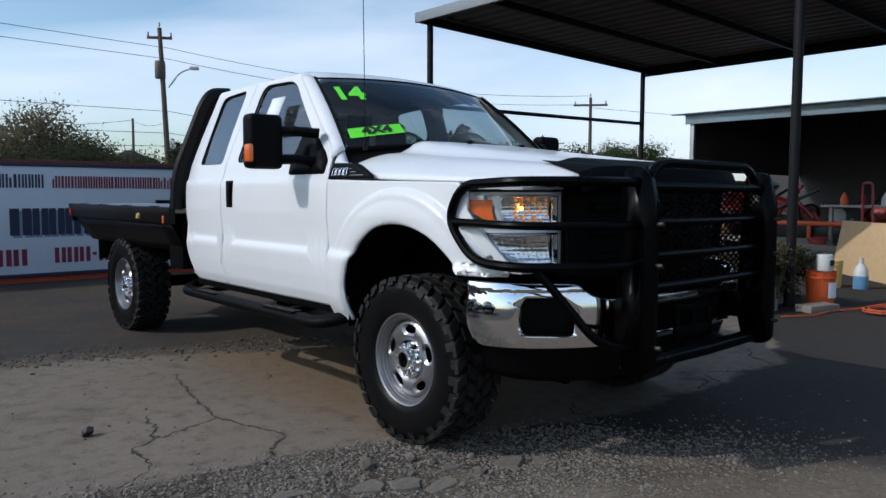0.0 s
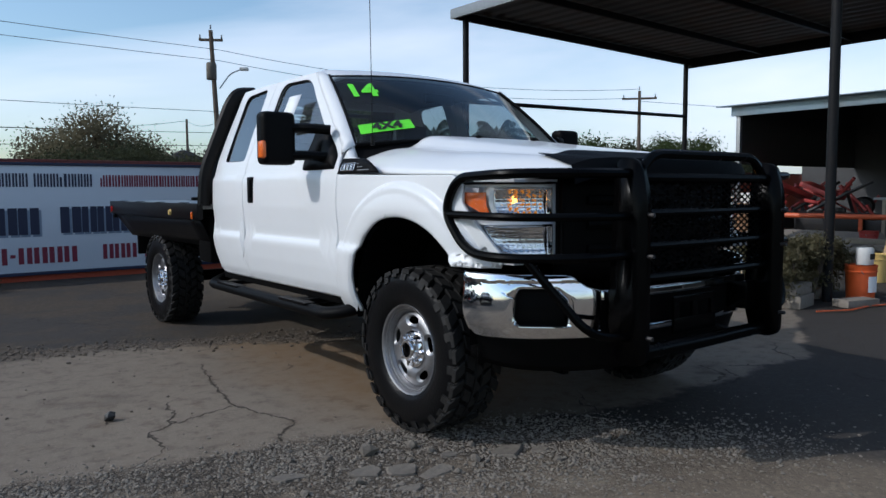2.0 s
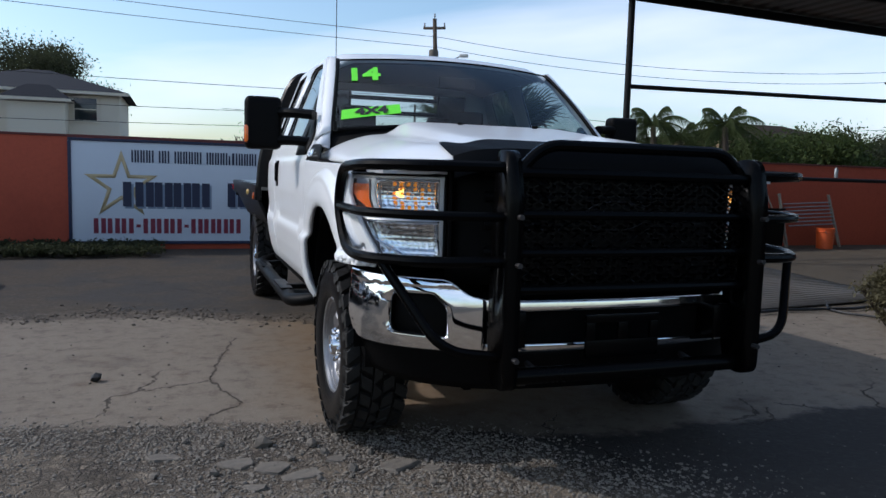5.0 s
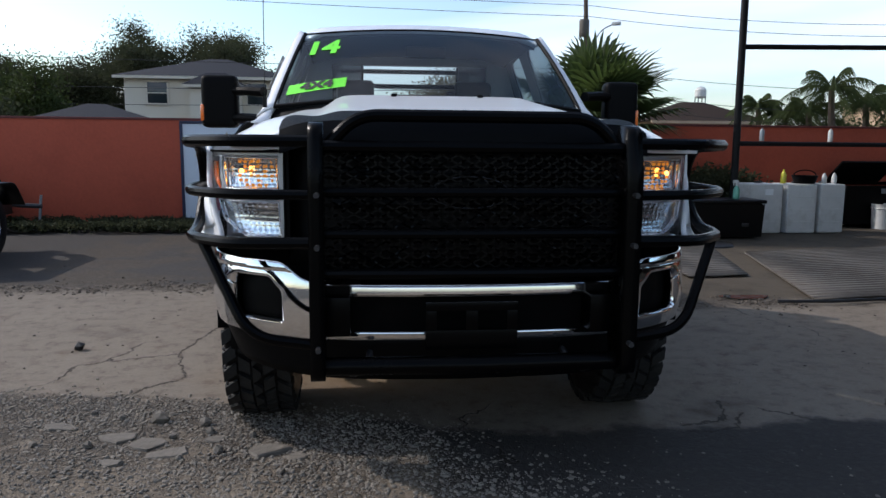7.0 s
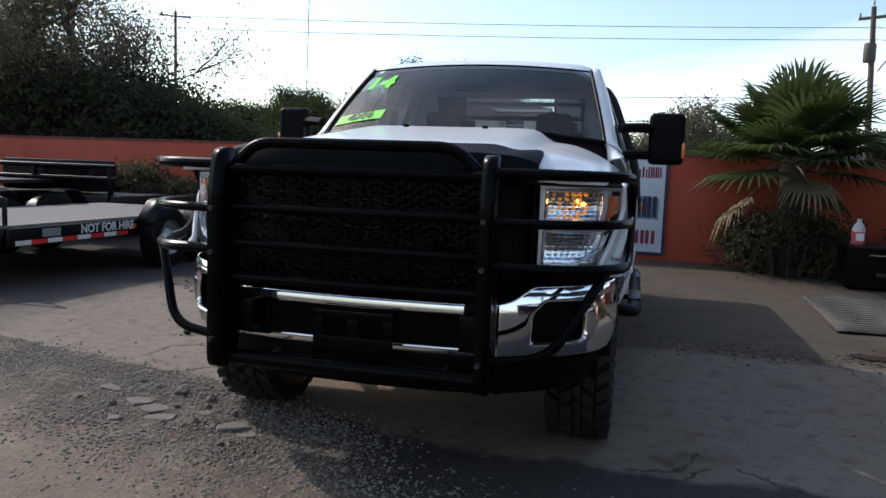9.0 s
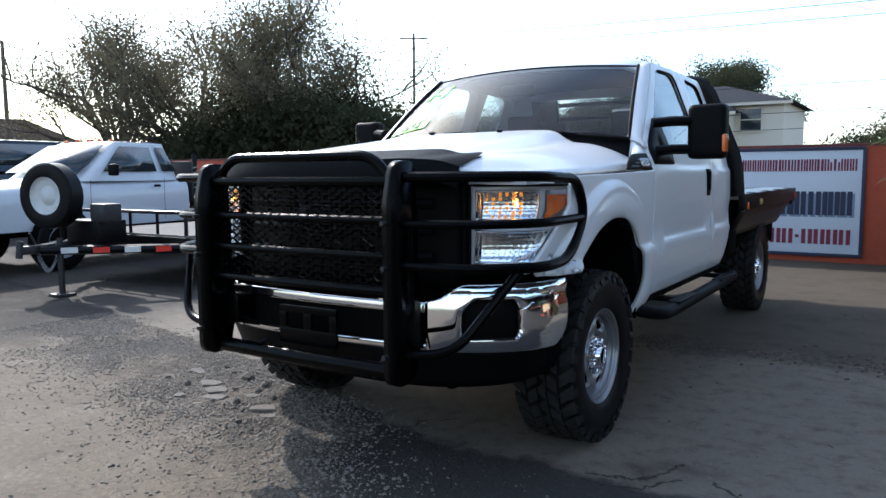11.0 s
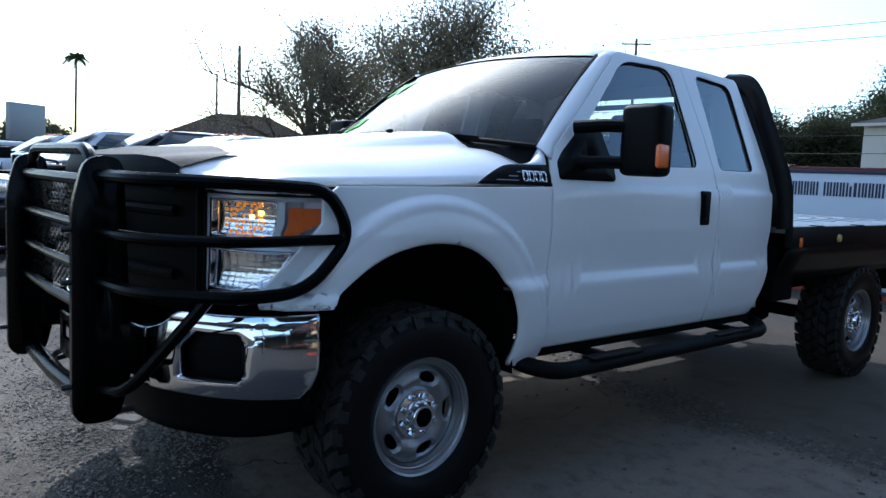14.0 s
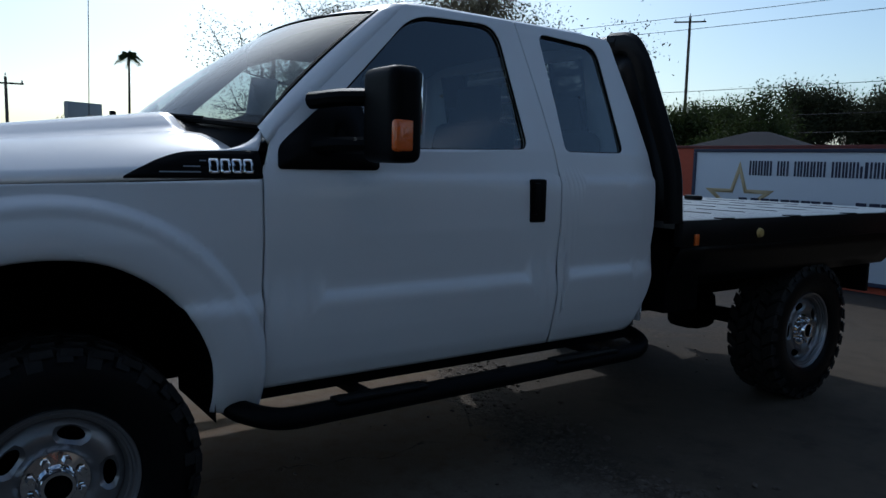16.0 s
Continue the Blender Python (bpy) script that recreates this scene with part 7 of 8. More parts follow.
tube(hose, pts + [(4.9, 0.25, 0.012), (4.5, 0.25, 0.012), (4.15, 0.42, 0.012)], 0.008, 5)
tagged(link("extension_cord", hose, HOSE), "coiled orange extension cord on the ground", "cord")

# blocks under the bush
for x, y, z, sx, sy, sz, r in ((4.42, 0.74, 0.06, 0.40, 0.19, 0.13, 8), (4.40, 0.76, 0.185, 0.39, 0.18, 0.11, 4), (4.85, 0.36, 0.04, 0.42, 0.20, 0.08, -18), (5.2, 0.98, 0.06, 0.40, 0.2, 0.12, 20)):
    bm = new_box((0, 0, 0), (sx, sy, sz), 0.012)
    ob_ = tagged(link("concrete_block", bm, CONCRETE_BLOCK), "weathered concrete block edging the bush", "block", "blocks by the bush")
    ob_.matrix_basis = pose(x, y, z, 0, 0, r)
ply = thing("plywood_sheet", "bare plywood sheet leaning against a hand truck", "plywood", (8.44, 1.0, 0), 44)
bm = new_box((0, 0.0, 0.41), (2.44, 0.018, 0.83), 0.002, Matrix.Rotation(radians(10), 3, "X"))
part("sheet", bm, PLYWOOD, ply)
ht = thing("hand_truck", "red hand truck behind the plywood sheet", "hand truck", (9.25, 1.15, 0), 44)
bm = bmesh.new()
tube(bm, smooth_path([(-0.18, 0.25, 0.1), (-0.18, 0.30, 1.40), (0.14, 0.30, 1.40), (0.14, 0.25, 0.1)], 5, 0.10), 0.018, 8)
part("frame", bm, RED_MACH, ht)
for s in (-1, 1):
    w_ = simple_wheel(ht, (s * 0.24 - 0.02, 0.32, 0.12), 0.12, 0.06, s)

# shed contents
def machine(name, label, cat, at, build, rz=0.0, group=""):
    t = thing(name, label, cat, at, rz, group)
    build(t)
    return t


def bench(t):
    bm = new_box((0, 0, 0.98), (0.7, 3.2, 0.05), 0.006)
    part("bench_top", bm, GREYMETAL, t)
    for y in (-1.4, 0, 1.4):
        for x in (-0.28, 0.28):
            bm = new_box((x, y, 0.48), (0.07, 0.07, 0.96), 0.005)
            part("bench_leg", bm, LUMBER, t)
    bm = bmesh.new()
    tube(bm, [(-0.25, -1.4, 0.1), (-0.25, 0.0, 0.9)], 0.03, 6)
    part("brace", bm, LUMBER, t)


machine("workbench", "long grey workbench inside the shed", "workbench", (13.9, 2.2, 0), bench)
for i, (y, m_) in enumerate(((3.4, ORANGE_PL), (2.0, RED_MACH), (1.5, WHITE_PL), (1.0, RED_MACH), (2.6, WHITE_PL))):
    bottle("oil_bottle", (13.75, y, 1.005), [(0, 0), (0.075, 0), (0.08, 0.02), (0.08, 0.14), (0.05, 0.20), (0.025, 0.24), (0.025, 0.27), (0, 0.27)], m_, "bottle standing on the workbench")


def tank_build(t):
    bm = bmesh.new()
    tube(bm, [(0, -1.6, 1.45), (0, -1.5, 1.45), (0, 1.5, 1.45), (0, 1.6, 1.45)], 0.4, 20, radii=[0.3, 0.42, 0.42, 0.3])
    part("vessel", bm, GREEN_TANK, t)
    for y in (-1.0, 1.0):
        bm = new_box((0, y, 0.55), (0.5, 0.12, 1.1), 0.01)
        part("saddle", bm, DARKMETAL, t)


machine("storage_tank", "dark green horizontal tank on saddles inside the shed", "tank", (15.3, 1.0, 0), tank_build)


def red_mach(t):
    rr = random.Random(3)
    for k in range(9):
        bm = bmesh.new()
        tube(bm, [(rr.uniform(-0.4, 0.4), rr.uniform(-0.9, 0.9), rr.uniform(0.2, 1.0)), (rr.uniform(-0.4, 0.4), rr.uniform(-0.9, 0.9), rr.uniform(0.7, 1.45))], rr.uniform(0.025, 0.05), 8)
        part("arm", bm, RED_MACH if k % 3 else DARKMETAL, t)
    bm = new_box((0, 0, 0.45), (0.8, 1.5, 0.4), 0.05)
    part("base", bm, DARKMETAL, t)
    bm = new_box((0, 0.3, 1.15), (0.5, 0.9, 0.12), 0.03, Matrix.Rotation(radians(22), 3, "X"))
    part("hopper", bm, RED_MACH, t)


machine("farm_implement", "red and black farm implement stored in the shed", "implement", (14.3, 4.9, 0), red_mach)
machine("farm_implement", "red and black farm implement stored in the shed", "implement", (15.2, 6.1, 0), red_mach, 60)


def barrel(t):
    bm = bmesh.new()
    lathe(bm, [(0, 0), (0.28, 0), (0.285, 0.02), (0.285, 0.28), (0.297, 0.30), (0.285, 0.32), (0.285, 0.56), (0.297, 0.58), (0.285, 0.60), (0.285, 0.86), (0.28, 0.88), (0, 0.87)], 24, "z")
    part("drum", bm, RUST_DRUM, t)


machine("oil_drum", "rusty brown oil drum near the shed", "drum", (12.6, 6.1, 0), barrel)
machine("oil_drum", "rusty brown oil drum near the shed", "drum", (14.0, 6.3, 0.0), barrel)


def appliance(t):
    bm = new_box((0, 0, 0.55), (0.6, 0.55, 1.1), 0.03)
    part("cabinet", bm, WHITE_PL, t)
    bm = new_box((-0.305, 0, 0.75), (0.012, 0.45, 0.55), 0.01)
    part("cabinet_door", bm, WHITE_PL, t)


def scrap_machine(seed):
    def build(t):
        rr = random.Random(seed)
        bm = new_box((0, 0, 0.34), (rr.uniform(0.6, 0.9), rr.uniform(1.0, 1.6), 0.36), 0.04)
        part("base", bm, DARKMETAL, t)
        bm = bmesh.new()
        lathe(bm, [(0, -0.35), (0.2, -0.34), (0.24, -0.25), (0.24, 0.25), (0.2, 0.34), (0, 0.35)], 18, "x")
        bmesh.ops.translate(bm, verts=bm.verts, vec=(0, rr.uniform(-0.3, 0.3), 0.76))
        part("motor", bm, rr.choice((GREYMETAL, RED_MACH, DARKMETAL)), t)
        for k in range(6):
            a = Vector((rr.uniform(-0.3, 0.3), rr.uniform(-0.7, 0.7), rr.uniform(0.4, 0.7)))
            bm = bmesh.new()
            tube(bm, [a, a + Vector((rr.uniform(-0.2, 0.2), rr.uniform(-0.6, 0.6), rr.uniform(0.2, 0.6)))], rr.uniform(0.02, 0.045), 8)
            part("bar", bm, rr.choice((RED_MACH, DARKMETAL, GREYMETAL)), t)
        bm = new_box((0, rr.uniform(-0.4, 0.4), 0.62), (0.5, 0.5, 0.2), 0.03)
        part("cover", bm, rr.choice((GREYMETAL, DARKMETAL, WHITE_PL)), t)
    return build


for i, (x, y, rz) in enumerate(((14.5, 0.0, 10), (14.2, -1.7, -20), (14.7, -3.3, 35), (15.6, 3.4, 80), (14.4, 3.8, -10), (16.2, 5.4, 20), (15.8, -0.9, 60))):
    machine("shop_machine", "old greasy machine with motor and bars in the shed", "machine", (x, y, 0), scrap_machine(70 + i), rz, "machines in the shed")
machine("old_freezer", "old white appliance cabinet stored in the shed", "freezer", (14.9, 7.4, 0), appliance)
ramp = thing("concrete_ramp", "grey wedge of concrete on the shed apron", "ramp", (11.6, 4.6, 0))
bm = bmesh.new()
q = [bm.verts.new(v) for v in ((-1.2, -1.5, 0), (1.2, -1.5, 0), (1.2, 1.5, 0), (-1.2, 1.5, 0), (1.2, -1.3, 0.32), (1.2, 1.3, 0.32), (0.2, 1.3, 0.22), (0.2, -1.3, 0.22))]
for ids in ((0, 1, 4, 7), (7, 4, 5, 6), (1, 2, 5, 4), (2, 3, 6, 5), (3, 0, 7, 6)):
    bm.faces.new([q[i] for i in ids])
part("wedge", bm, CONCRETE_BLOCK, ramp)
rr = random.Random(12)
for k in range(14):
    bm = new_box((0, 0, 0), (rr.uniform(0.8, 1.9), rr.uniform(0.08, 0.2), rr.uniform(0.05, 0.12)), 0.006)
    ob_ = tagged(link("scrap_board", bm, LUMBER), "old grey scrap board in a pile before the shed", "board", "scrap boards by the shed")
    ob_.matrix_basis = pose(11.6 + rr.uniform(-0.8, 0.9), 2.2 + rr.uniform(-1.8, 1.6), 0.07 + 0.045 * (k % 5), rr.uniform(-6, 6), rr.uniform(-6, 6), rr.uniform(0, 180))
bucket((12.2, 3.3, 0), RED_MACH, "dull red metal bucket before the shed", 0.17, 0.38)

# ---------------------------------------------------------------- utility poles and wires
def utility_pole(at, h, label, r=0.14, arm=0.0, arm_rz=0.0, lamp=0, can=False, lean=(0, 0)):
    p = thing("utility_pole", label, "utility pole", at, arm_rz)
    bm = bmesh.new()
    tube(bm, [(lean[0] * k / 6, lean[1] * k / 6, h * k / 6) for k in range(7)], r, 10, radii=[r * (1 - 0.35 * k / 6) for k in range(7)])
    part("pole_shaft", bm, WOODPOLE, p)
    if arm:
        bm = new_box((lean[0], lean[1], h - 0.45), (arm, 0.10, 0.12), 0.01)
        part("cross_arm", bm, WOODPOLE, p)
        for s in (-0.45, 0.0, 0.45):
            bm = bmesh.new()
            lathe(bm, [(0.03, 0.0), (0.05, 0.05), (0.03, 0.12), (0.045, 0.17), (0, 0.2)], 10, "z")
            bmesh.ops.translate(bm, verts=bm.verts, vec=(lean[0] + s * arm, lean[1], h - 0.39 + (0.45 if s == 0 else 0)))
            part("insulator", bm, GREYMETAL, p)
    if can:
        bm = bmesh.new()
        lathe(bm, [(0, 0), (0.22, 0), (0.24, 0.03), (0.24, 0.72), (0.20, 0.80), (0, 0.82)], 18, "z")
        bmesh.ops.translate(bm, verts=bm.verts, vec=(-0.36, 0, h - 2.3))
        part("transformer", bm, GRATE, p, "rusty pole transformer can")
    if lamp:
        bm = bmesh.new()
        tube(bm, smooth_path([(0, 0, h - 2.7), (0.5, 0, h - 2.0), (1.0, 0, h - 1.8)], 5, 0.3), 0.03, 8)
        part("lamp_arm", bm, GREYMETAL, p)
        bm = new_box((1.15, 0, h - 1.78), (0.42, 0.22, 0.16), 0.05)
        part("lamp_head", bm, WHITE_PL, p)
    return p


PA = flat(17.2, 37.0, -0.4, -3.5)
utility_pole((PA[0], PA[1], 0), 8.8, "wooden utility pole with transformer and street lamp", 0.15, 1.1, -30, 1, True, (-0.35, 0.0))
PB = flat(52.6, 46.0, -3.2, -2.9)
utility_pole((PB[0], PB[1], 0), 7.0, "wooden utility pole with cross arm among far trees", 0.14, 2.0, -50)
PC = (-38.5, 54.5)
utility_pole((PC[0], PC[1], 0), 14.2, "wooden utility pole with cross arm behind the trees", 0.17, 2.6, 40)
PD = flat(-65.5, 40.0, 3.0, -1.8)
utility_pole((PD[0], PD[1], 0), 7.4, "bare wooden pole beyond the parked trucks", 0.12)
PE = flat(-67.1, 60.0, 3.0, -1.8)
utility_pole((PE[0], PE[1], 0), 8.2, "leaning bare pole with small lamp beyond the trucks", 0.12, lamp=0)
PF = flat(19.2, 48.0, -3.2, -2.8)
utility_pole((PF[0], PF[1], 0), 5.6, "thin wooden pole beyond the wall", 0.10)
PG = flat(-85.0, 60.0, 3.2, -0.3)
utility_pole((PG[0], PG[1], 0), 6.5, "far utility pole with cross arm by the road", 0.14, 2.2, 80)


def wire(a, b, sag, r=0.012):
    bm = bmesh.new()
    a, b = Vector(a), Vector(b)
    tube(bm, [a.lerp(b, k / 16) - Vector((0, 0, sag * 4 * (k / 16) * (1 - k / 16))) for k in range(17)], r, 4)
    tagged(link("power_line", bm, CABLE), "thin black overhead power line", "power line", "overhead lines")


for dz, end, zz in ((7.9, (-46, 22), 8.6), (7.4, (-46, 23), 8.2), (5.0, (-46, 24), 5.4), (4.0, (-46, 26), 4.2), (3.4, (-46, 28), 3.4)):
    wire((PA[0], PA[1], dz), (end[0], end[1], zz), 0.5)
    wire((PA[0], PA[1], dz), (PB[0], PB[1], dz - 0.8), 0.7)
wire((PB[0], PB[1], 6.4), (PB[0] + 40, PB[1] - 22, 6.2), 0.6)
wire((PF[0], PF[1], 5.5), (PA[0], PA[1], 4.6), 0.3)
wire((PF[0], PF[1], 5.5), (PF[0] - 12, PF[1] - 4, 4.4), 0.3)

# ---------------------------------------------------------------- houses beyond the wall
def hip_house(at, w, d, h, roof_h, wall_mat, roof_mat, label, wins=(), over=0.5, rz=0.0):
    t = thing("house", label, "house", at, rz)
    bm = new_box((0, 0, h / 2), (w, d, h), 0.0)
    wl_ = part("house_wall", bm, wall_mat, t)
    bm = bmesh.new()
    a, b = w / 2 + over, d / 2 + over
    r_ = max(0.2, (w - d) / 2)
    base = [bm.verts.new(v) for v in ((-a, -b, h), (a, -b, h), (a, b, h), (-a, b, h))]
    top = [bm.verts.new(v) for v in ((-r_, 0, h + roof_h), (r_, 0, h + roof_h))]
    for f in ((base[0], base[1], top[1], top[0]), (base[1], base[2], top[1]), (base[2], base[3], top[0], top[1]), (base[3], base[0], top[0])):
        bm.faces.new(f)
    bm.faces.new(base[::-1])
    part("roof", bm, roof_mat, t)
    bm = new_box((0, -b + 0.05, h - 0.08), (2 * a, 0.08, 0.16), 0.0)
    part("fascia_board", bm, wall_mat, t)
    for x, z, ww, hh in wins:
        bm = new_box((x, -d / 2 - 0.03, z), (ww, 0.06, hh), 0.01)
        wi = part("window", bm, PANE, t)
        bm = bmesh.new()
        for sx, sz, lw, lh in ((0, hh / 2, ww + 0.2, 0.1), (0, -hh / 2, ww + 0.3, 0.12), (-ww / 2, 0, 0.1, hh), (ww / 2, 0, 0.1, hh), (0, 0, ww, 0.05)):
            box(bm, (x + sx, -d / 2 - 0.06, z + sz), (lw, 0.06, lh))
        part("window_frame", bm, wall_mat, wi)
    return t


hip_house((-9.3, 46.0, 0), 9.2, 8.0, 5.15, 1.45, STUCCO, SHINGLE, "two-storey cream stucco house with grey hip roof", ((-2.75, 4.2, 1.2, 1.3), (2.9, 4.2, 1.2, 1.3)), 0.5)
hip_house((-8.6, 41.4, 0), 2.7, 1.6, 4.6, 0.75, STUCCO, SHINGLE, "projecting cream stucco house bay with small roof", (), 0.35)
hip_house((-6.7, 15.5, 0), 3.4, 3.0, 1.55, 0.65, GREYMETAL, SHINGLE, "low dark-roofed outbuilding just beyond the wall", (), 0.4, 15)
hip_house((20.3, 42.0, 0), 6.5, 5.0, 2.9, 1.25, STUCCO2, SHINGLE2, "small tan house with brown hip roof beyond the wall", (), 0.5)
hip_house((41.0, 44.0, 0), 13.0, 8.0, 4.3, 1.5, STUCCO2, SHINGLE2, "large tan stucco house with hip roof beyond palms", ((-3.5, 3.2, 1.2, 1.0), (0.5, 3.2, 1.2, 1.0)), 0.5)
hip_house((65.0, 48.0, 0), 11.0, 9.0, 3.2, 2.4, STUCCO, SHINGLE, "far grey-roofed house among trees", (), 0.6)
hip_house((11.0, 38.5, 0), 3.2, 3.0, 2.3, 1.2, STUCCO, SHINGLE, "white gabled cottage far beyond the wall", (), 0.4)
hip_house((-56.5, 25.5, 0), 14.0, 10.0, 2.7, 2.9, GREYMETAL, SHINGLE2, "long low building with dark brown hip roof", (), 0.8, 65)
hip_house((-75.0, 20.0, 0), 6.0, 5.0, 2.6, 1.2, STUCCO2, STUCCO2, "flat pale building far beyond the trucks", (), 0.3, 65)
tower = thing("water_tower", "far white water tower on thin legs", "water tower", (*flat(25.0, 150.0, -0.4, -3.5), 0))
bm = bmesh.new()
lathe(bm, [(0, 10.6), (0.8, 10.7), (1.05, 11.0), (1.05, 12.2), (0.65, 12.7), (0, 12.9)], 20, "z")
part("tank", bm, WHITE_PL, tower)
for a in (0.8, 2.4, 3.9, 5.5):
    bm = bmesh.new()
    tube(bm, [(0.95 * math.cos(a), 0.95 * math.sin(a), 11.0), (1.25 * math.cos(a), 1.25 * math.sin(a), 0)], 0.10, 6)
    part("tower_leg", bm, GREYMETAL, tower)
bb = thing("billboard", "grey roadside billboard seen edge-on", "billboard", (*flat(-79.3, 75.0, 3.0, -1.8), 0), -60)
bm = new_box((0, 0, 4.3), (3.6, 0.5, 3.2), 0.03)
part("panel", bm, GREYMETAL, bb)
for x in (-1.2, 1.2):
    bm = bmesh.new()
    tube(bm, [(x, 0, 0), (x, 0, 3.0)], 0.12, 8)
    part("post", bm, GREYMETAL, bb)

# ---------------------------------------------------------------- trees, palms and shrubs
def leaf_cloud(name, centres, size, material, parent, seed, per=60, spread=0.5, droop=0.3, slim=0.45):
    """A crown of many small single leaves, scattered round twig ends."""
    rng = np.random.RandomState(seed)
    c = np.repeat(np.array([tuple(q) for q in centres], float), per, axis=0)
    n = len(c)
    c += rng.normal(0, spread, (n, 3)) * np.array([1, 1, 0.75])
    d = rng.normal(0, 1, (n, 3))
    d[:, 2] -= droop
    d /= np.linalg.norm(d, axis=1)[:, None]
    w = np.cross(d, rng.normal(0, 1, (n, 3)))
    w /= np.linalg.norm(w, axis=1)[:, None]
    s = size * rng.uniform(0.6, 1.4, n)[:, None]
    v = np.stack([c - d * s, c + w * s * slim, c + d * s, c - w * s * slim], 1).reshape(-1, 3)
    f = np.arange(4 * n).reshape(-1, 4)
    me = bpy.data.meshes.new(name)
    me.from_pydata(v.tolist(), [], f.tolist())
    me.materials.append(material)
    ob = new(name, me)
    ob.parent = parent
    ob["kind"] = "stuff"
    return ob


def tree(at, height, width, label, seed, leaf, n_limb=7, leaf_size=0.09, per=55, low=0.35, spread=0.26, trunk_r=0.16):
    rnd = random.Random(seed)
    t = thing("tree", label, "tree", at, rnd.uniform(0, 360))
    bm = bmesh.new()
    fork = height * low * rnd.uniform(0.5, 0.8)
    tube(bm, [(0, 0, -0.1), (0.06, 0.03, fork * 0.5), (0.0, 0.1, fork)], trunk_r, 10, radii=[trunk_r * 1.25, trunk_r, trunk_r * 0.85])
    part("trunk", bm, BARK, t)
    tips = []

    def grow(limb, p, d, length, r, depth):
        pts, q = [p.copy()], p.copy()
        for k in range(5):
            d = (d + Vector((rnd.uniform(-0.28, 0.28), rnd.uniform(-0.28, 0.28), rnd.uniform(-0.12, 0.16)))).normalized()
            q = q + d * length / 5
            pts.append(q.copy())
        tube(limb, pts, r, 6, radii=[r * (1 - 0.13 * k) for k in range(6)], caps=False)
        if depth == 0:
            tips.extend(pts[2:])
            return
        for k in range(3 if depth > 1 else 4):
            j = rnd.choice((2, 3, 4, 5))
            nd = (d + Vector((rnd.uniform(-1, 1), rnd.uniform(-1, 1), rnd.uniform(-0.35, 0.7)))).normalized()
            grow(limb, pts[j], nd, length * rnd.uniform(0.5, 0.75), r * 0.55, depth - 1)
        tips.append(pts[-1])
    for k in range(n_limb):
        a = 2 * math.pi * k / n_limb + rnd.uniform(-0.3, 0.3)
        tilt = rnd.uniform(0.35, 1.05)
        d = Vector((math.cos(a) * math.sin(tilt), math.sin(a) * math.sin(tilt), math.cos(tilt)))
        reach = min(width * 0.5 / max(0.25, math.sin(tilt)), (height - fork) / max(0.3, math.cos(tilt))) * 0.46
        limb = bmesh.new()
        grow(limb, Vector((0, 0.1, fork)), d, reach, trunk_r * 0.55, 2)
        part("limb", limb, BARK, t)
    leaf_cloud("crown", tips, leaf_size, leaf, t, seed, per, spread)
    return t


def shrub_mass(at, w, d, h, label, seed, leaf, leaf_size=0.10, n=240, per=40, spread=0.32, kind="", name="hedge", cat="hedge"):
    """A dense bank of foliage with an uneven top."""
    rnd = random.Random(seed)
    t = thing(name, label, cat, at, 0, "", kind)
    pts = []
    for k in range(n):
        x, y = rnd.uniform(-w / 2, w / 2), rnd.uniform(-d / 2, d / 2)
        top = h * (0.72 + 0.28 * noise.noise((x * 0.55 + seed, y * 0.5, seed * 0.7))) * (1 - 0.55 * abs(2 * x / w) ** 4)
        pts.append((x, y, max(0.1, top * rnd.random() ** 0.45)))
    stems = bmesh.new()
    for k in range(max(6, n // 14)):
        x, y, z = pts[k]
        tube(stems, [(x * 0.7, y * 0.7, 0), (x * 0.85, y * 0.85, z * 0.5), (x, y, z)], 0.02 + 0.006 * h, 5, caps=False)
    part("stems", stems, BARK, t)
    if name != "bush":
        leaf_cloud("inner_foliage", [(x * 0.94, y * 0.94, z * 0.88) for x, y, z in pts], leaf_size * 1.5, leaf, t, seed + 500, max(8, per // 3), spread * 0.8, 0.3, 0.6)
    leaf_cloud("foliage", pts, leaf_size, leaf, t, seed, per, spread * 0.8)
    return t


# big mesquites behind the wall
tree((-13.3, 12.6, 0), 6.4, 8.2, "tall dark mesquite with fine leaves behind the wall", 21, LEAF_MESQUITE, 12, 0.040, 90, 0.26, 0.38)
tree((-17.6, 12.9, 0), 8.2, 10.0, "tall mesquite with open crown behind the wall", 22, LEAF_MESQUITE, 12, 0.040, 58, 0.28, 0.36)
tree((-23.0, 13.2, 0), 7.8, 10.0, "tall mesquite with open crown behind the parked trucks", 23, LEAF_MESQUITE, 12, 0.042, 52, 0.28, 0.38)
shrub_mass((-12.6, 12.0, 0), 7.6, 3.2, 4.5, "dense dark hedge rising above the wall", 31, LEAF_DARK, 0.06, 420, 110, 0.36)
shrub_mass((-9.3, 12.0, 0), 3.6, 2.6, 3.5, "dark rounded shrub at the end of the hedge", 34, LEAF_DARK, 0.055, 240, 110, 0.34)
shrub_mass((-19.5, 12.4, 0), 10.5, 3.2, 3.3, "dense dark hedge behind the parked trucks", 32, LEAF_DARK, 0.06, 380, 100, 0.36)
tree((-11.2, 22.0, 0), 4.0, 3.0, "small light green tree beyond the wall", 24, LEAF, 6, 0.05, 120, 0.35, 0.3)
tree((-16.2, 26.0, 0), 4.8, 4.4, "leafy tree beyond the wall", 25, LEAF, 6, 0.055, 120, 0.35, 0.35)
tree((-19.5, 50.0, 0), 8.4, 6.5, "leafy tree beside the cream house", 26, LEAF_DARK, 7, 0.085, 120, 0.3, 0.5)
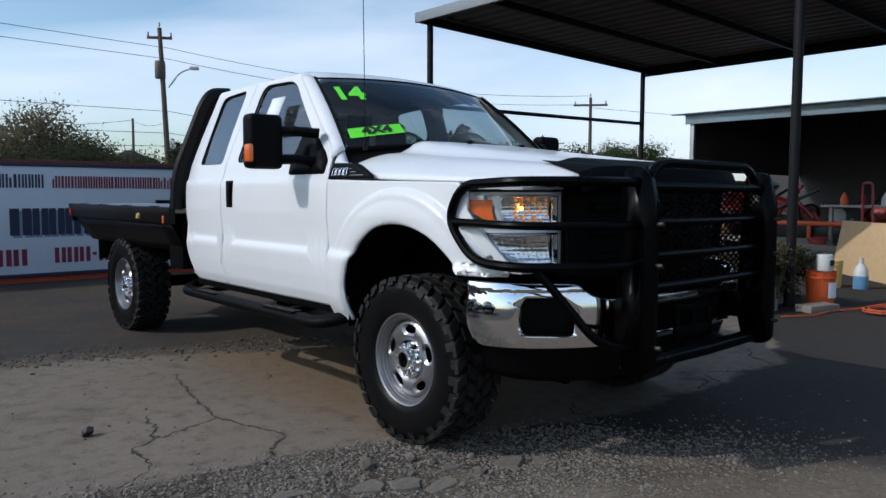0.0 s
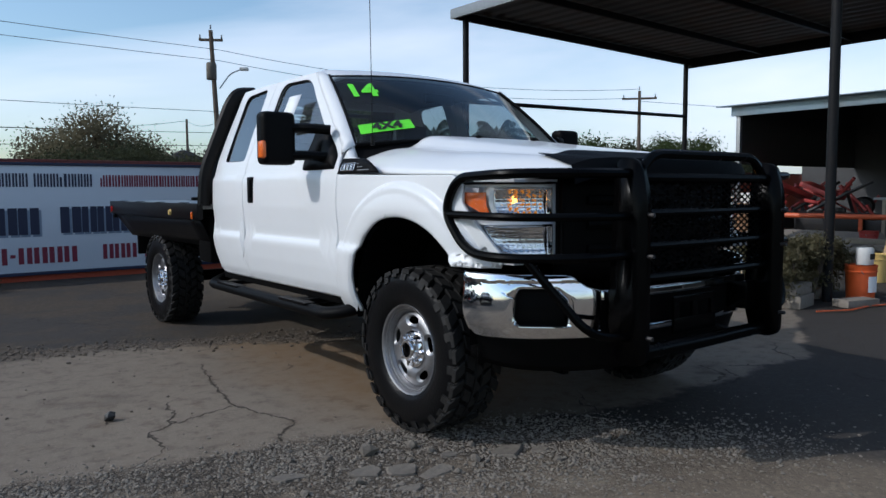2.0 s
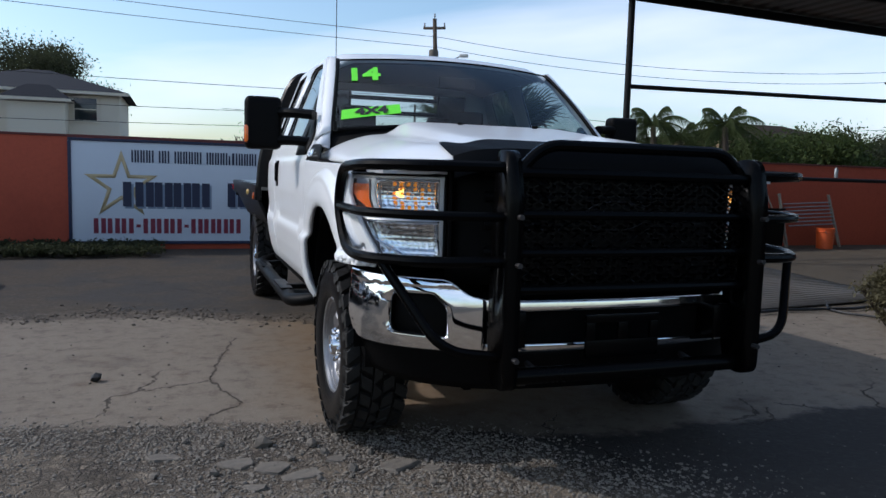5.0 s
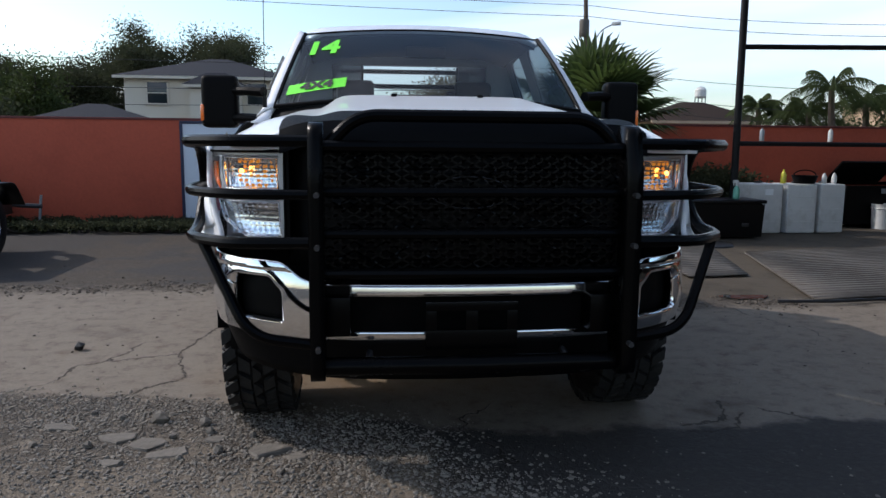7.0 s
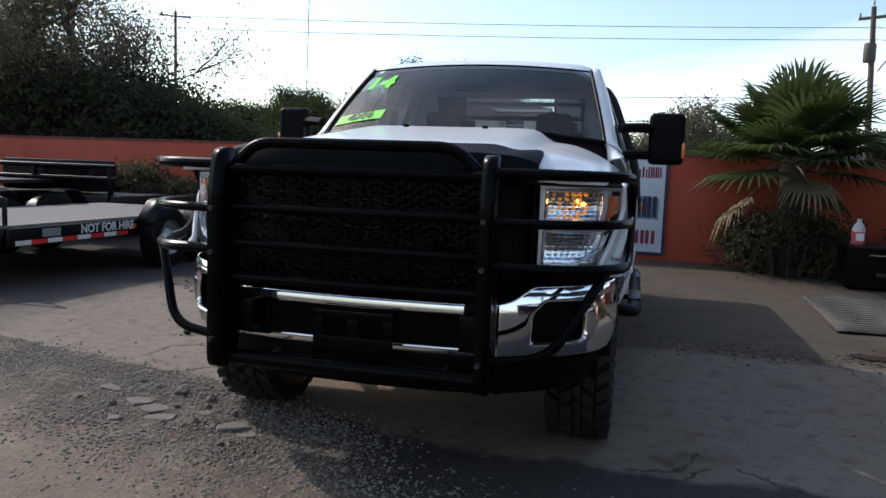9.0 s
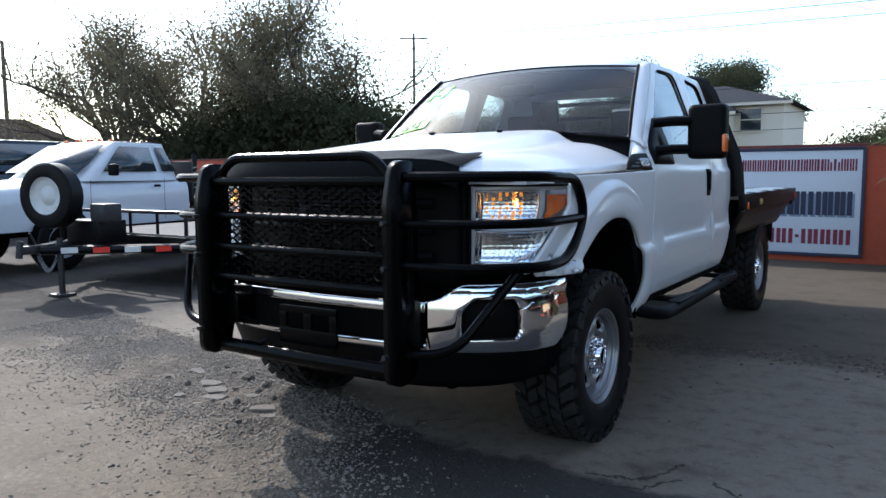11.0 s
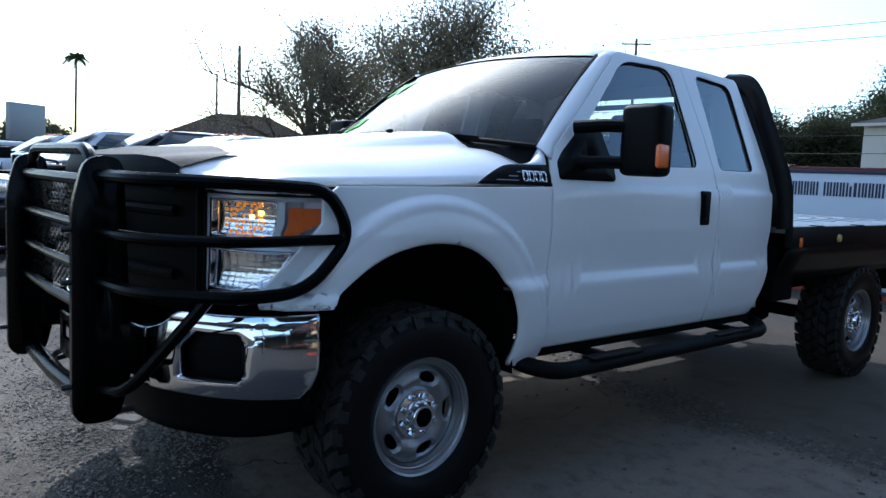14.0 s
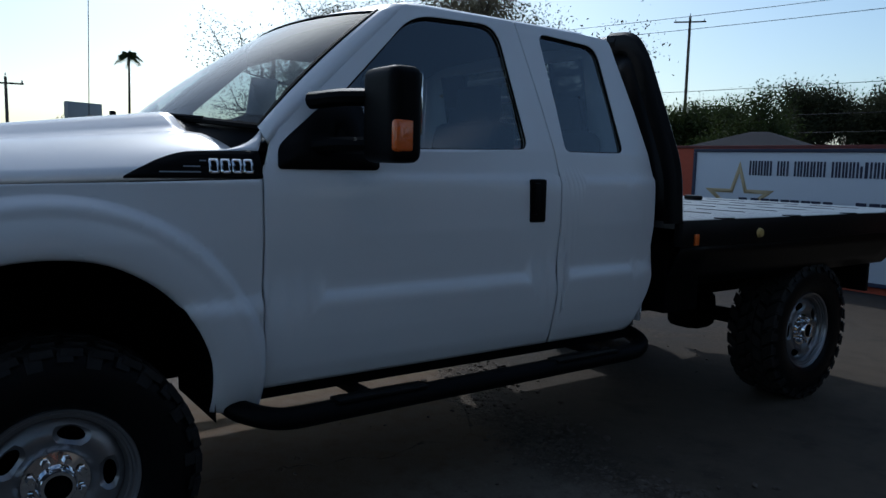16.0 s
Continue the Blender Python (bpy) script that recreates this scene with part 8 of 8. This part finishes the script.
tree((-9.0, 56.0, 0), 11.0, 9.0, "tree crown rising behind the cream house", 27, LEAF_DARK, 7, 0.09, 130, 0.3, 0.55)
tree((-14.0, 56.0, 0), 11.2, 9.0, "tree crown rising behind the cream house", 29, LEAF_DARK, 7, 0.09, 130, 0.3, 0.55)
tree((-19.0, 55.0, 0), 10.6, 8.5, "leafy tree behind the cream house", 30, LEAF_DARK, 7, 0.09, 130, 0.3, 0.55)
tree((-25.0, 50.0, 0), 8.2, 8.0, "leafy tree far beyond the wall", 64, LEAF_DARK, 7, 0.09, 120, 0.3, 0.5)
# bank of scrub seen over the sign
shrub_mass((2.7, 17.5, 0), 6.2, 3.0, 2.95, "olive green scrub bank beyond the sign wall", 33, LEAF_DARK, 0.04, 380, 170, 0.32)
shrub_mass((8.0, 26.0, 0), 9.0, 2.0, 2.3, "low scrub beyond the wall", 35, LEAF_DARK, 0.06, 170, 110, 0.4)
shrub_mass((3.0, 23.0, 0), 5.0, 2.6, 4.2, "rounded dark olive tree clump beyond the sign wall", 66, LEAF_MESQUITE, 0.05, 260, 150, 0.38, "", "tree_clump", "trees")
# far tree line behind the canopy
for i, (az, dist, w, h) in enumerate(((43.5, 58, 8, 5.2), (47.0, 60, 8, 5.6), (50.5, 62, 7, 6.3), (54.5, 62, 9, 6.6), (58.0, 60, 6, 4.2), (45.5, 42, 9, 4.6))):
    p = flat(az, dist, -2.4, -3.0)
    shrub_mass((p[0], p[1], 0), w, 4.0, h, "far bank of mixed trees beyond the yard", 40 + i, LEAF if i % 2 else LEAF_DARK, 0.09, 170, 130, 0.6, "", "tree_bank", "trees")
for i, (az, dist, w, h) in enumerate(((-79, 85, 9, 6.0), (-88, 90, 16, 4.0), (-97, 90, 20, 4.5), (-72, 95, 12, 4.0))):
    p = flat(az, dist, 3.0, -1.5)
    shrub_mass((p[0], p[1], 0), w, 5.0, h, "far bank of trees beyond the lot", 50 + i, LEAF_DARK, 0.13, 150, 110, 0.8, "", "tree_bank", "trees")
# scrub against the inside of the wall
shrub_mass((-7.9, 7.95, 0), 1.7, 0.7, 1.35, "brown scrubby bush against the wall", 36, LEAF_BUSH, 0.04, 150, 60, 0.16, "", "bush", "bush")
shrub_mass((-6.4, 7.95, 0), 1.3, 0.6, 1.15, "dark scrubby bush against the wall", 37, LEAF_DARK, 0.04, 130, 60, 0.15, "", "bush", "bush")
shrub_mass((3.12, 7.45, 0), 1.5, 0.9, 1.05, "tangled dry growth round the palm foot", 38, LEAF_DARK, 0.034, 200, 34, 0.20, "", "bush", "bush")
shrub_mass((5.35, 7.95, 0), 1.2, 0.6, 1.3, "dark creeper bush growing up the pipe post", 39, LEAF_DARK, 0.04, 150, 60, 0.14, "", "bush", "bush")
shrub_mass((4.85, 1.10, 0), 1.6, 0.8, 0.86, "olive brown bush at the canopy post", 60, LEAF_BUSH, 0.020, 420, 70, 0.06, "", "bush", "bush")
shrub_mass((-4.6, 7.75, 0), 5.4, 1.1, 0.15, "low dark weeds along the wall foot", 61, LEAF_DARK, 0.022, 420, 40, 0.05, "", "weeds", "weeds")


def fan_palm(at, label, trunk_h, reach, n, seed, material, blades=30, dry=8):
    """Fan palm: stalks carrying pleated fans of narrow blades."""
    rnd = random.Random(seed)
    t = thing("fan_palm", label, "palm", at)
    bm = bmesh.new()
    tube(bm, [(0, 0, -0.1), (0.02, 0, trunk_h * 0.5), (0, 0, trunk_h)], 0.17, 12, radii=[0.22, 0.18, 0.15])
    part("trunk", bm, BARK, t)
    for k in range(n + dry):
        is_dry = k >= n
        az = 2.399 * k + rnd.uniform(-0.2, 0.2)
        el = radians(rnd.uniform(-42, -12)) if is_dry else radians(82 - 92 * (k / n) + rnd.uniform(-8, 8))
        d = Vector((math.cos(az) * math.cos(el), math.sin(az) * math.cos(el), math.sin(el)))
        L = reach * rnd.uniform(0.38, 0.55)
        base = Vector((0, 0, trunk_h - 0.05))
        hub = base + d * L + Vector((0, 0, -0.06 * L))
        bm = bmesh.new()
        tube(bm, [base, base.lerp(hub, 0.5) + Vector((0, 0, 0.03)), hub], 0.014, 5, radii=[0.02, 0.014, 0.01])
        side = d.cross(Vector((0, 0, 1)))
        side = side.normalized() if side.length > 0.05 else Vector((1, 0, 0))
        up = side.cross(d).normalized()
        R = reach * rnd.uniform(0.48, 0.62) * (0.75 if is_dry else 1.0)
        for j in range(blades):
            a = radians(-128 + 256 * j / (blades - 1))
            bd = (d * math.cos(a) + side * math.sin(a)).normalized()
            ln = R * (0.72 + 0.28 * math.cos(a)) * rnd.uniform(0.92, 1.06)
            w = (side * math.cos(a) - d * math.sin(a)).normalized() * (0.020 + 0.012 * R)
            fold = up * 0.010
            p1, p2, p3 = hub + bd * ln * 0.35, hub + bd * ln * 0.72 - Vector((0, 0, 0.05 * ln)), hub + bd * ln - Vector((0, 0, (0.45 if is_dry else 0.20) * ln * rnd.uniform(0.6, 1.3)))
            q = [bm.verts.new(v) for v in (hub, p1 - w + fold, p1 - fold, p1 + w + fold, p2 - w * 0.7 + fold, p2, p2 + w * 0.7 + fold, p3)]
            for ids in ((0, 1, 2), (0, 2, 3), (1, 4, 5, 2), (2, 5, 6, 3), (4, 7, 5), (5, 7, 6)):
                bm.faces.new([q[i] for i in ids])
        part("frond", bm, LEAF_DRY if is_dry else material, t, "dry tan frond" if is_dry else "", 80)
    return t


fan_palm((3.12, 7.62, 0), "young fan palm with green fans and dry skirt by the wall", 1.62, 1.56, 36, 71, LEAF_PALM, dry=3)


def feather_palm(at, h, reach, n, label, seed, trunk_r=0.16):
    rnd = random.Random(seed)
    t = thing("feather_palm", label, "palm", at)
    bm = bmesh.new()
    tube(bm, [(0, 0, -0.1), (0.1, 0, h * 0.5), (0, 0.1, h)], trunk_r, 8, radii=[trunk_r * 1.2, trunk_r, trunk_r * 0.8])
    part("trunk", bm, BARK, t)
    for k in range(n):
        az = 2.399 * k
        el = radians(75 - 80 * k / n)
        pts = []
        for j in range(8):
            s = j / 7
            r = reach * (s * math.cos(el) + 0.12 * s)
            z = h + reach * (s * math.sin(el) - 0.75 * s * s * (0.6 + 0.5 * math.cos(el)))
            pts.append(Vector((r * math.cos(az), 0.1 + r * math.sin(az), z)))
        bm = bmesh.new()
        tube(bm, pts, 0.03, 4, radii=[0.05 - 0.005 * j for j in range(8)], caps=False)
        for j in range(40):
            s = 0.12 + 0.88 * j / 39
            i = min(int(s * 7), 6)
            p = pts[i].lerp(pts[i + 1], s * 7 - i)
            d = (pts[i + 1] - pts[i]).normalized()
            sd = d.cross(Vector((0, 0, 1))).normalized()
            ln = reach * 0.34 * math.sin(math.pi * min(1, 0.15 + 0.8 * s)) + 0.1
            for sg in (-1, 1):
                tip = p + sd * sg * ln * 0.55 + d * ln * 0.3 - Vector((0, 0, ln * rnd.uniform(0.5, 0.95)))
                q = [bm.verts.new(v) for v in (p - d * 0.018, p + d * 0.018, tip)]
                bm.faces.new(q)
        part("frond", bm, LEAF, t, "", 80)
    return t


for i, (az, dist, h, r) in enumerate(((31.5, 40, 2.9, 1.6), (34.3, 38, 3.9, 2.3), (36.3, 41, 3.4, 2.2), (39.3, 38, 3.9, 2.3), (29.8, 40, 3.3, 1.5), (33.0, 39, 3.0, 1.8))):
    p = flat(az, dist, -1.06, -3.5)
    feather_palm((p[0], p[1], 0), h, r, 16, "feather palm with drooping fronds beyond the wall", 80 + i)
p = flat(41.0, 42, -2.4, -3.0)
feather_palm((p[0], p[1], 0), 3.7, 1.6, 15, "feather palm with drooping fronds beyond the wall", 88)
p = flat(45.5, 44, -1.06, -3.5)
shrub_mass((p[0], p[1], 0), 9.0, 4.0, 4.4, "dark green tree bank beyond the wall", 62, LEAF_DARK, 0.075, 240, 130, 0.5, "", "tree_bank", "trees")
p = flat(35.5, 43, -1.06, -3.5)
shrub_mass((p[0], p[1], 0), 9.0, 3.0, 3.2, "green shrub bank under the palms", 63, LEAF_DARK, 0.065, 200, 130, 0.45, "", "tree_bank", "trees")
p = flat(-76.6, 72.0, 3.0, -1.5)
feather_palm((p[0], p[1], 0), 9.9, 1.1, 18, "tall thin palm far beyond the lot", 90, 0.11)

shrub_mass((PA[0] + 0.25, PA[1] - 0.2, 0), 0.8, 0.5, 4.3, "dark creeper climbing the utility pole", 65, LEAF_DARK, 0.05, 120, 60, 0.16, "", "creeper", "creeper")

# ---------------------------------------------------------------- rubble in front of the slab
def rock(bm, c, r, rnd, flatness=0.6):
    m = Matrix.Translation(c) @ Euler((rnd.uniform(0, 6), rnd.uniform(0, 6), rnd.uniform(0, 6))).to_matrix().to_4x4()
    g = bmesh.ops.create_icosphere(bm, subdivisions=1, radius=r)
    for v in g["verts"]:
        v.co *= rnd.uniform(0.72, 1.2)
    bmesh.ops.transform(bm, matrix=Matrix.Diagonal((1, 1, flatness, 1)), verts=g["verts"])
    bmesh.ops.transform(bm, matrix=Matrix.Translation(c) @ Matrix.Rotation(rnd.uniform(0, 6.28), 4, "Z") @ Matrix.Rotation(rnd.uniform(-0.4, 0.4), 4, "X"), verts=g["verts"])


def stone_field(name, label, n, area, size, seed, material, keep):
    """Loose stones strewn over the ground, as one mesh; shapes are drawn from a few templates."""
    rng = np.random.RandomState(seed)
    t = (1 + 5 ** 0.5) / 2
    base = np.array([(-1, t, 0), (1, t, 0), (-1, -t, 0), (1, -t, 0), (0, -1, t), (0, 1, t), (0, -1, -t), (0, 1, -t), (t, 0, -1), (t, 0, 1), (-t, 0, -1), (-t, 0, 1)]) / 1.9
    faces = np.array([(0, 11, 5), (0, 5, 1), (0, 1, 7), (0, 7, 10), (0, 10, 11), (1, 5, 9), (5, 11, 4), (11, 10, 2), (10, 7, 6), (7, 1, 8), (3, 9, 4), (3, 4, 2), (3, 2, 6), (3, 6, 8), (3, 8, 9), (4, 9, 5), (2, 4, 11), (6, 2, 10), (8, 6, 7), (9, 8, 1)])
    V, F, k = [], [], 0
    while k < n:
        x, y = rng.uniform(area[0], area[1]), rng.uniform(area[2], area[3])
        if rng.uniform() > keep(x, y):
            continue
        r = size[0] + (size[1] - size[0]) * rng.uniform() ** 4
        a = rng.uniform(0, 6.28)
        v = base * rng.uniform(0.7, 1.25, (12, 1)) * np.array([1.0, rng.uniform(0.6, 1.0), rng.uniform(0.4, 0.7)]) * r
        v = v @ np.array([[math.cos(a), -math.sin(a), 0], [math.sin(a), math.cos(a), 0], [0, 0, 1]])
        V.append(v + np.array([x, y, ground_height(x, y) + r * 0.18]))
        F.append(faces + 12 * k)
        k += 1
    me = bpy.data.meshes.new(name)
    me.from_pydata(np.concatenate(V).tolist(), [], np.concatenate(F).tolist())
    me.materials.append(material)
    return tagged(new(name, me), label, "gravel", "", "stuff")


def lip(x):
    return 0.05 + 0.22 * max(0.0, -1.0 - x) - 0.45 * min(1.0, max(0.0, (x + 1.1) / 1.4))


def rubble(x, y):
    off = lip(x) - y
    inside = 1 / (1 + math.exp(-(off - 0.02) * 16))
    fade = 1 / (1 + math.exp((off - 0.95) * 5))
    east = 1 / (1 + math.exp((x + 0.55 * y + 0.35) * 6))
    patch = min(1.0, max(0.0, 0.55 + 1.3 * noise.noise((x * 1.7, y * 1.7, 2.2))))
    return min(1.0, inside * (0.01 + 0.99 * east) * (0.007 + 0.99 * fade * patch))


def crumbs(x, y):
    rear = 2.2 + 0.95 * min(1.0, max(0.0, (0.6 - x) / 2.6))
    return math.exp(-((y - rear - 0.25 * noise.noise((x * 1.6, 0.0, 7.0))) / 0.24) ** 2) * (0.15 + 0.85 * max(0.0, noise.noise((x * 2.2, y * 2.2, 1.0)) + 0.4))


stone_field("gravel", "loose grey gravel and broken asphalt on the yard", 26000, (-4.2, 1.6, -2.6, 0.8), (0.003, 0.0125), 5, GRAVEL, rubble)
stone_field("soil_crumbs", "dark crumbled soil and stones along the slab edge", 3200, (-3.6, 3.2, 1.6, 3.8), (0.004, 0.022), 8, SOIL, crumbs)
stone_field("gravel", "scattered small stones over the concrete slab", 900, (-4.0, 4.0, -0.5, 5.0), (0.003, 0.012), 6, SOIL, lambda x, y: 0.7)


def paving_piece(x, y, size, seed, long=1.0):
    """A flat broken piece of old paving, bedded in the gravel."""
    rng = random.Random(seed)
    k = rng.randint(6, 9)
    out = [(0.85 * size * long * rng.uniform(0.62, 1.2) * math.cos(a), 0.85 * size * rng.uniform(0.6, 1.15) * math.sin(a)) for a in (2 * math.pi * (i + rng.uniform(-0.22, 0.22)) / k for i in range(k))]
    up_, lo_ = 0.004 + 0.07 * size, -0.02
    bm = bmesh.new()
    rings = [[bm.verts.new((px * f, py * f, z + rng.uniform(-0.003, 0.003))) for px, py in out] for f, z in ((1.06, lo_), (1.0, up_ * 0.55), (0.90, up_))]
    for ra, rb in zip(rings, rings[1:]):
        for i in range(k):
            bm.faces.new((ra[i], ra[(i + 1) % k], rb[(i + 1) % k], rb[i]))
    bm.faces.new(rings[-1])
    ob = tagged(link("paving_piece", bm, CHUNK, None, "", 15), "broken flat piece of old paving bedded in gravel", "rubble", "paving pieces")
    ob.matrix_basis = pose(x, y, ground_height(x, y), rng.uniform(-5, 5), rng.uniform(-5, 5), rng.uniform(-35, 10))
    return ob


for k, (x, y, w, lg) in enumerate(((-1.42, -0.35, 0.080, 1.5), (-1.29, -0.43, 0.080, 1.1), (-1.17, -0.53, 0.070, 1.5), (-0.79, -0.54, 0.10, 1.3), (-0.66, -0.62, 0.055, 1.2), (-1.02, -0.40, 0.05, 1.2), (-1.72, -0.22, 0.06, 1.4), (-1.38, -0.62, 0.05, 1.3))):
    paving_piece(x, y, w, 300 + k, lg)
rnd = random.Random(15)
for k, (x, y, w) in enumerate(((-1.30, -0.17, 0.040), (-1.09, -0.22, 0.028), (-1.05, -0.31, 0.022), (-1.48, -0.12, 0.020), (-0.98, -0.55, 0.024), (-1.20, -0.36, 0.018), (-0.86, -0.38, 0.020), (-1.63, -0.05, 0.018), (-1.52, -0.45, 0.022), (-1.75, -0.42, 0.018), (-1.12, -0.60, 0.016), (-0.70, -0.78, 0.018))):
    bm = bmesh.new()
    rock(bm, (0, 0, 0), w * 1.1, rnd, 0.75)
    ob_ = tagged(link("stone", bm, CHUNK, None, "", 15), "pale broken stone lying on the gravel", "rubble", "loose stones")
    ob_.matrix_basis = pose(x, y, ground_height(x, y) + w * 0.45, 0, 0, rnd.uniform(0, 360))
bm = bmesh.new()
rock(bm, (0, 0, 0.0), 0.035, rnd, 0.8)
ob_ = tagged(link("dark_stone", bm, INK, None, "", 15), "small dark stone lying on the slab", "stone")
ob_.matrix_basis = pose(-2.10, 1.10, 0.02)
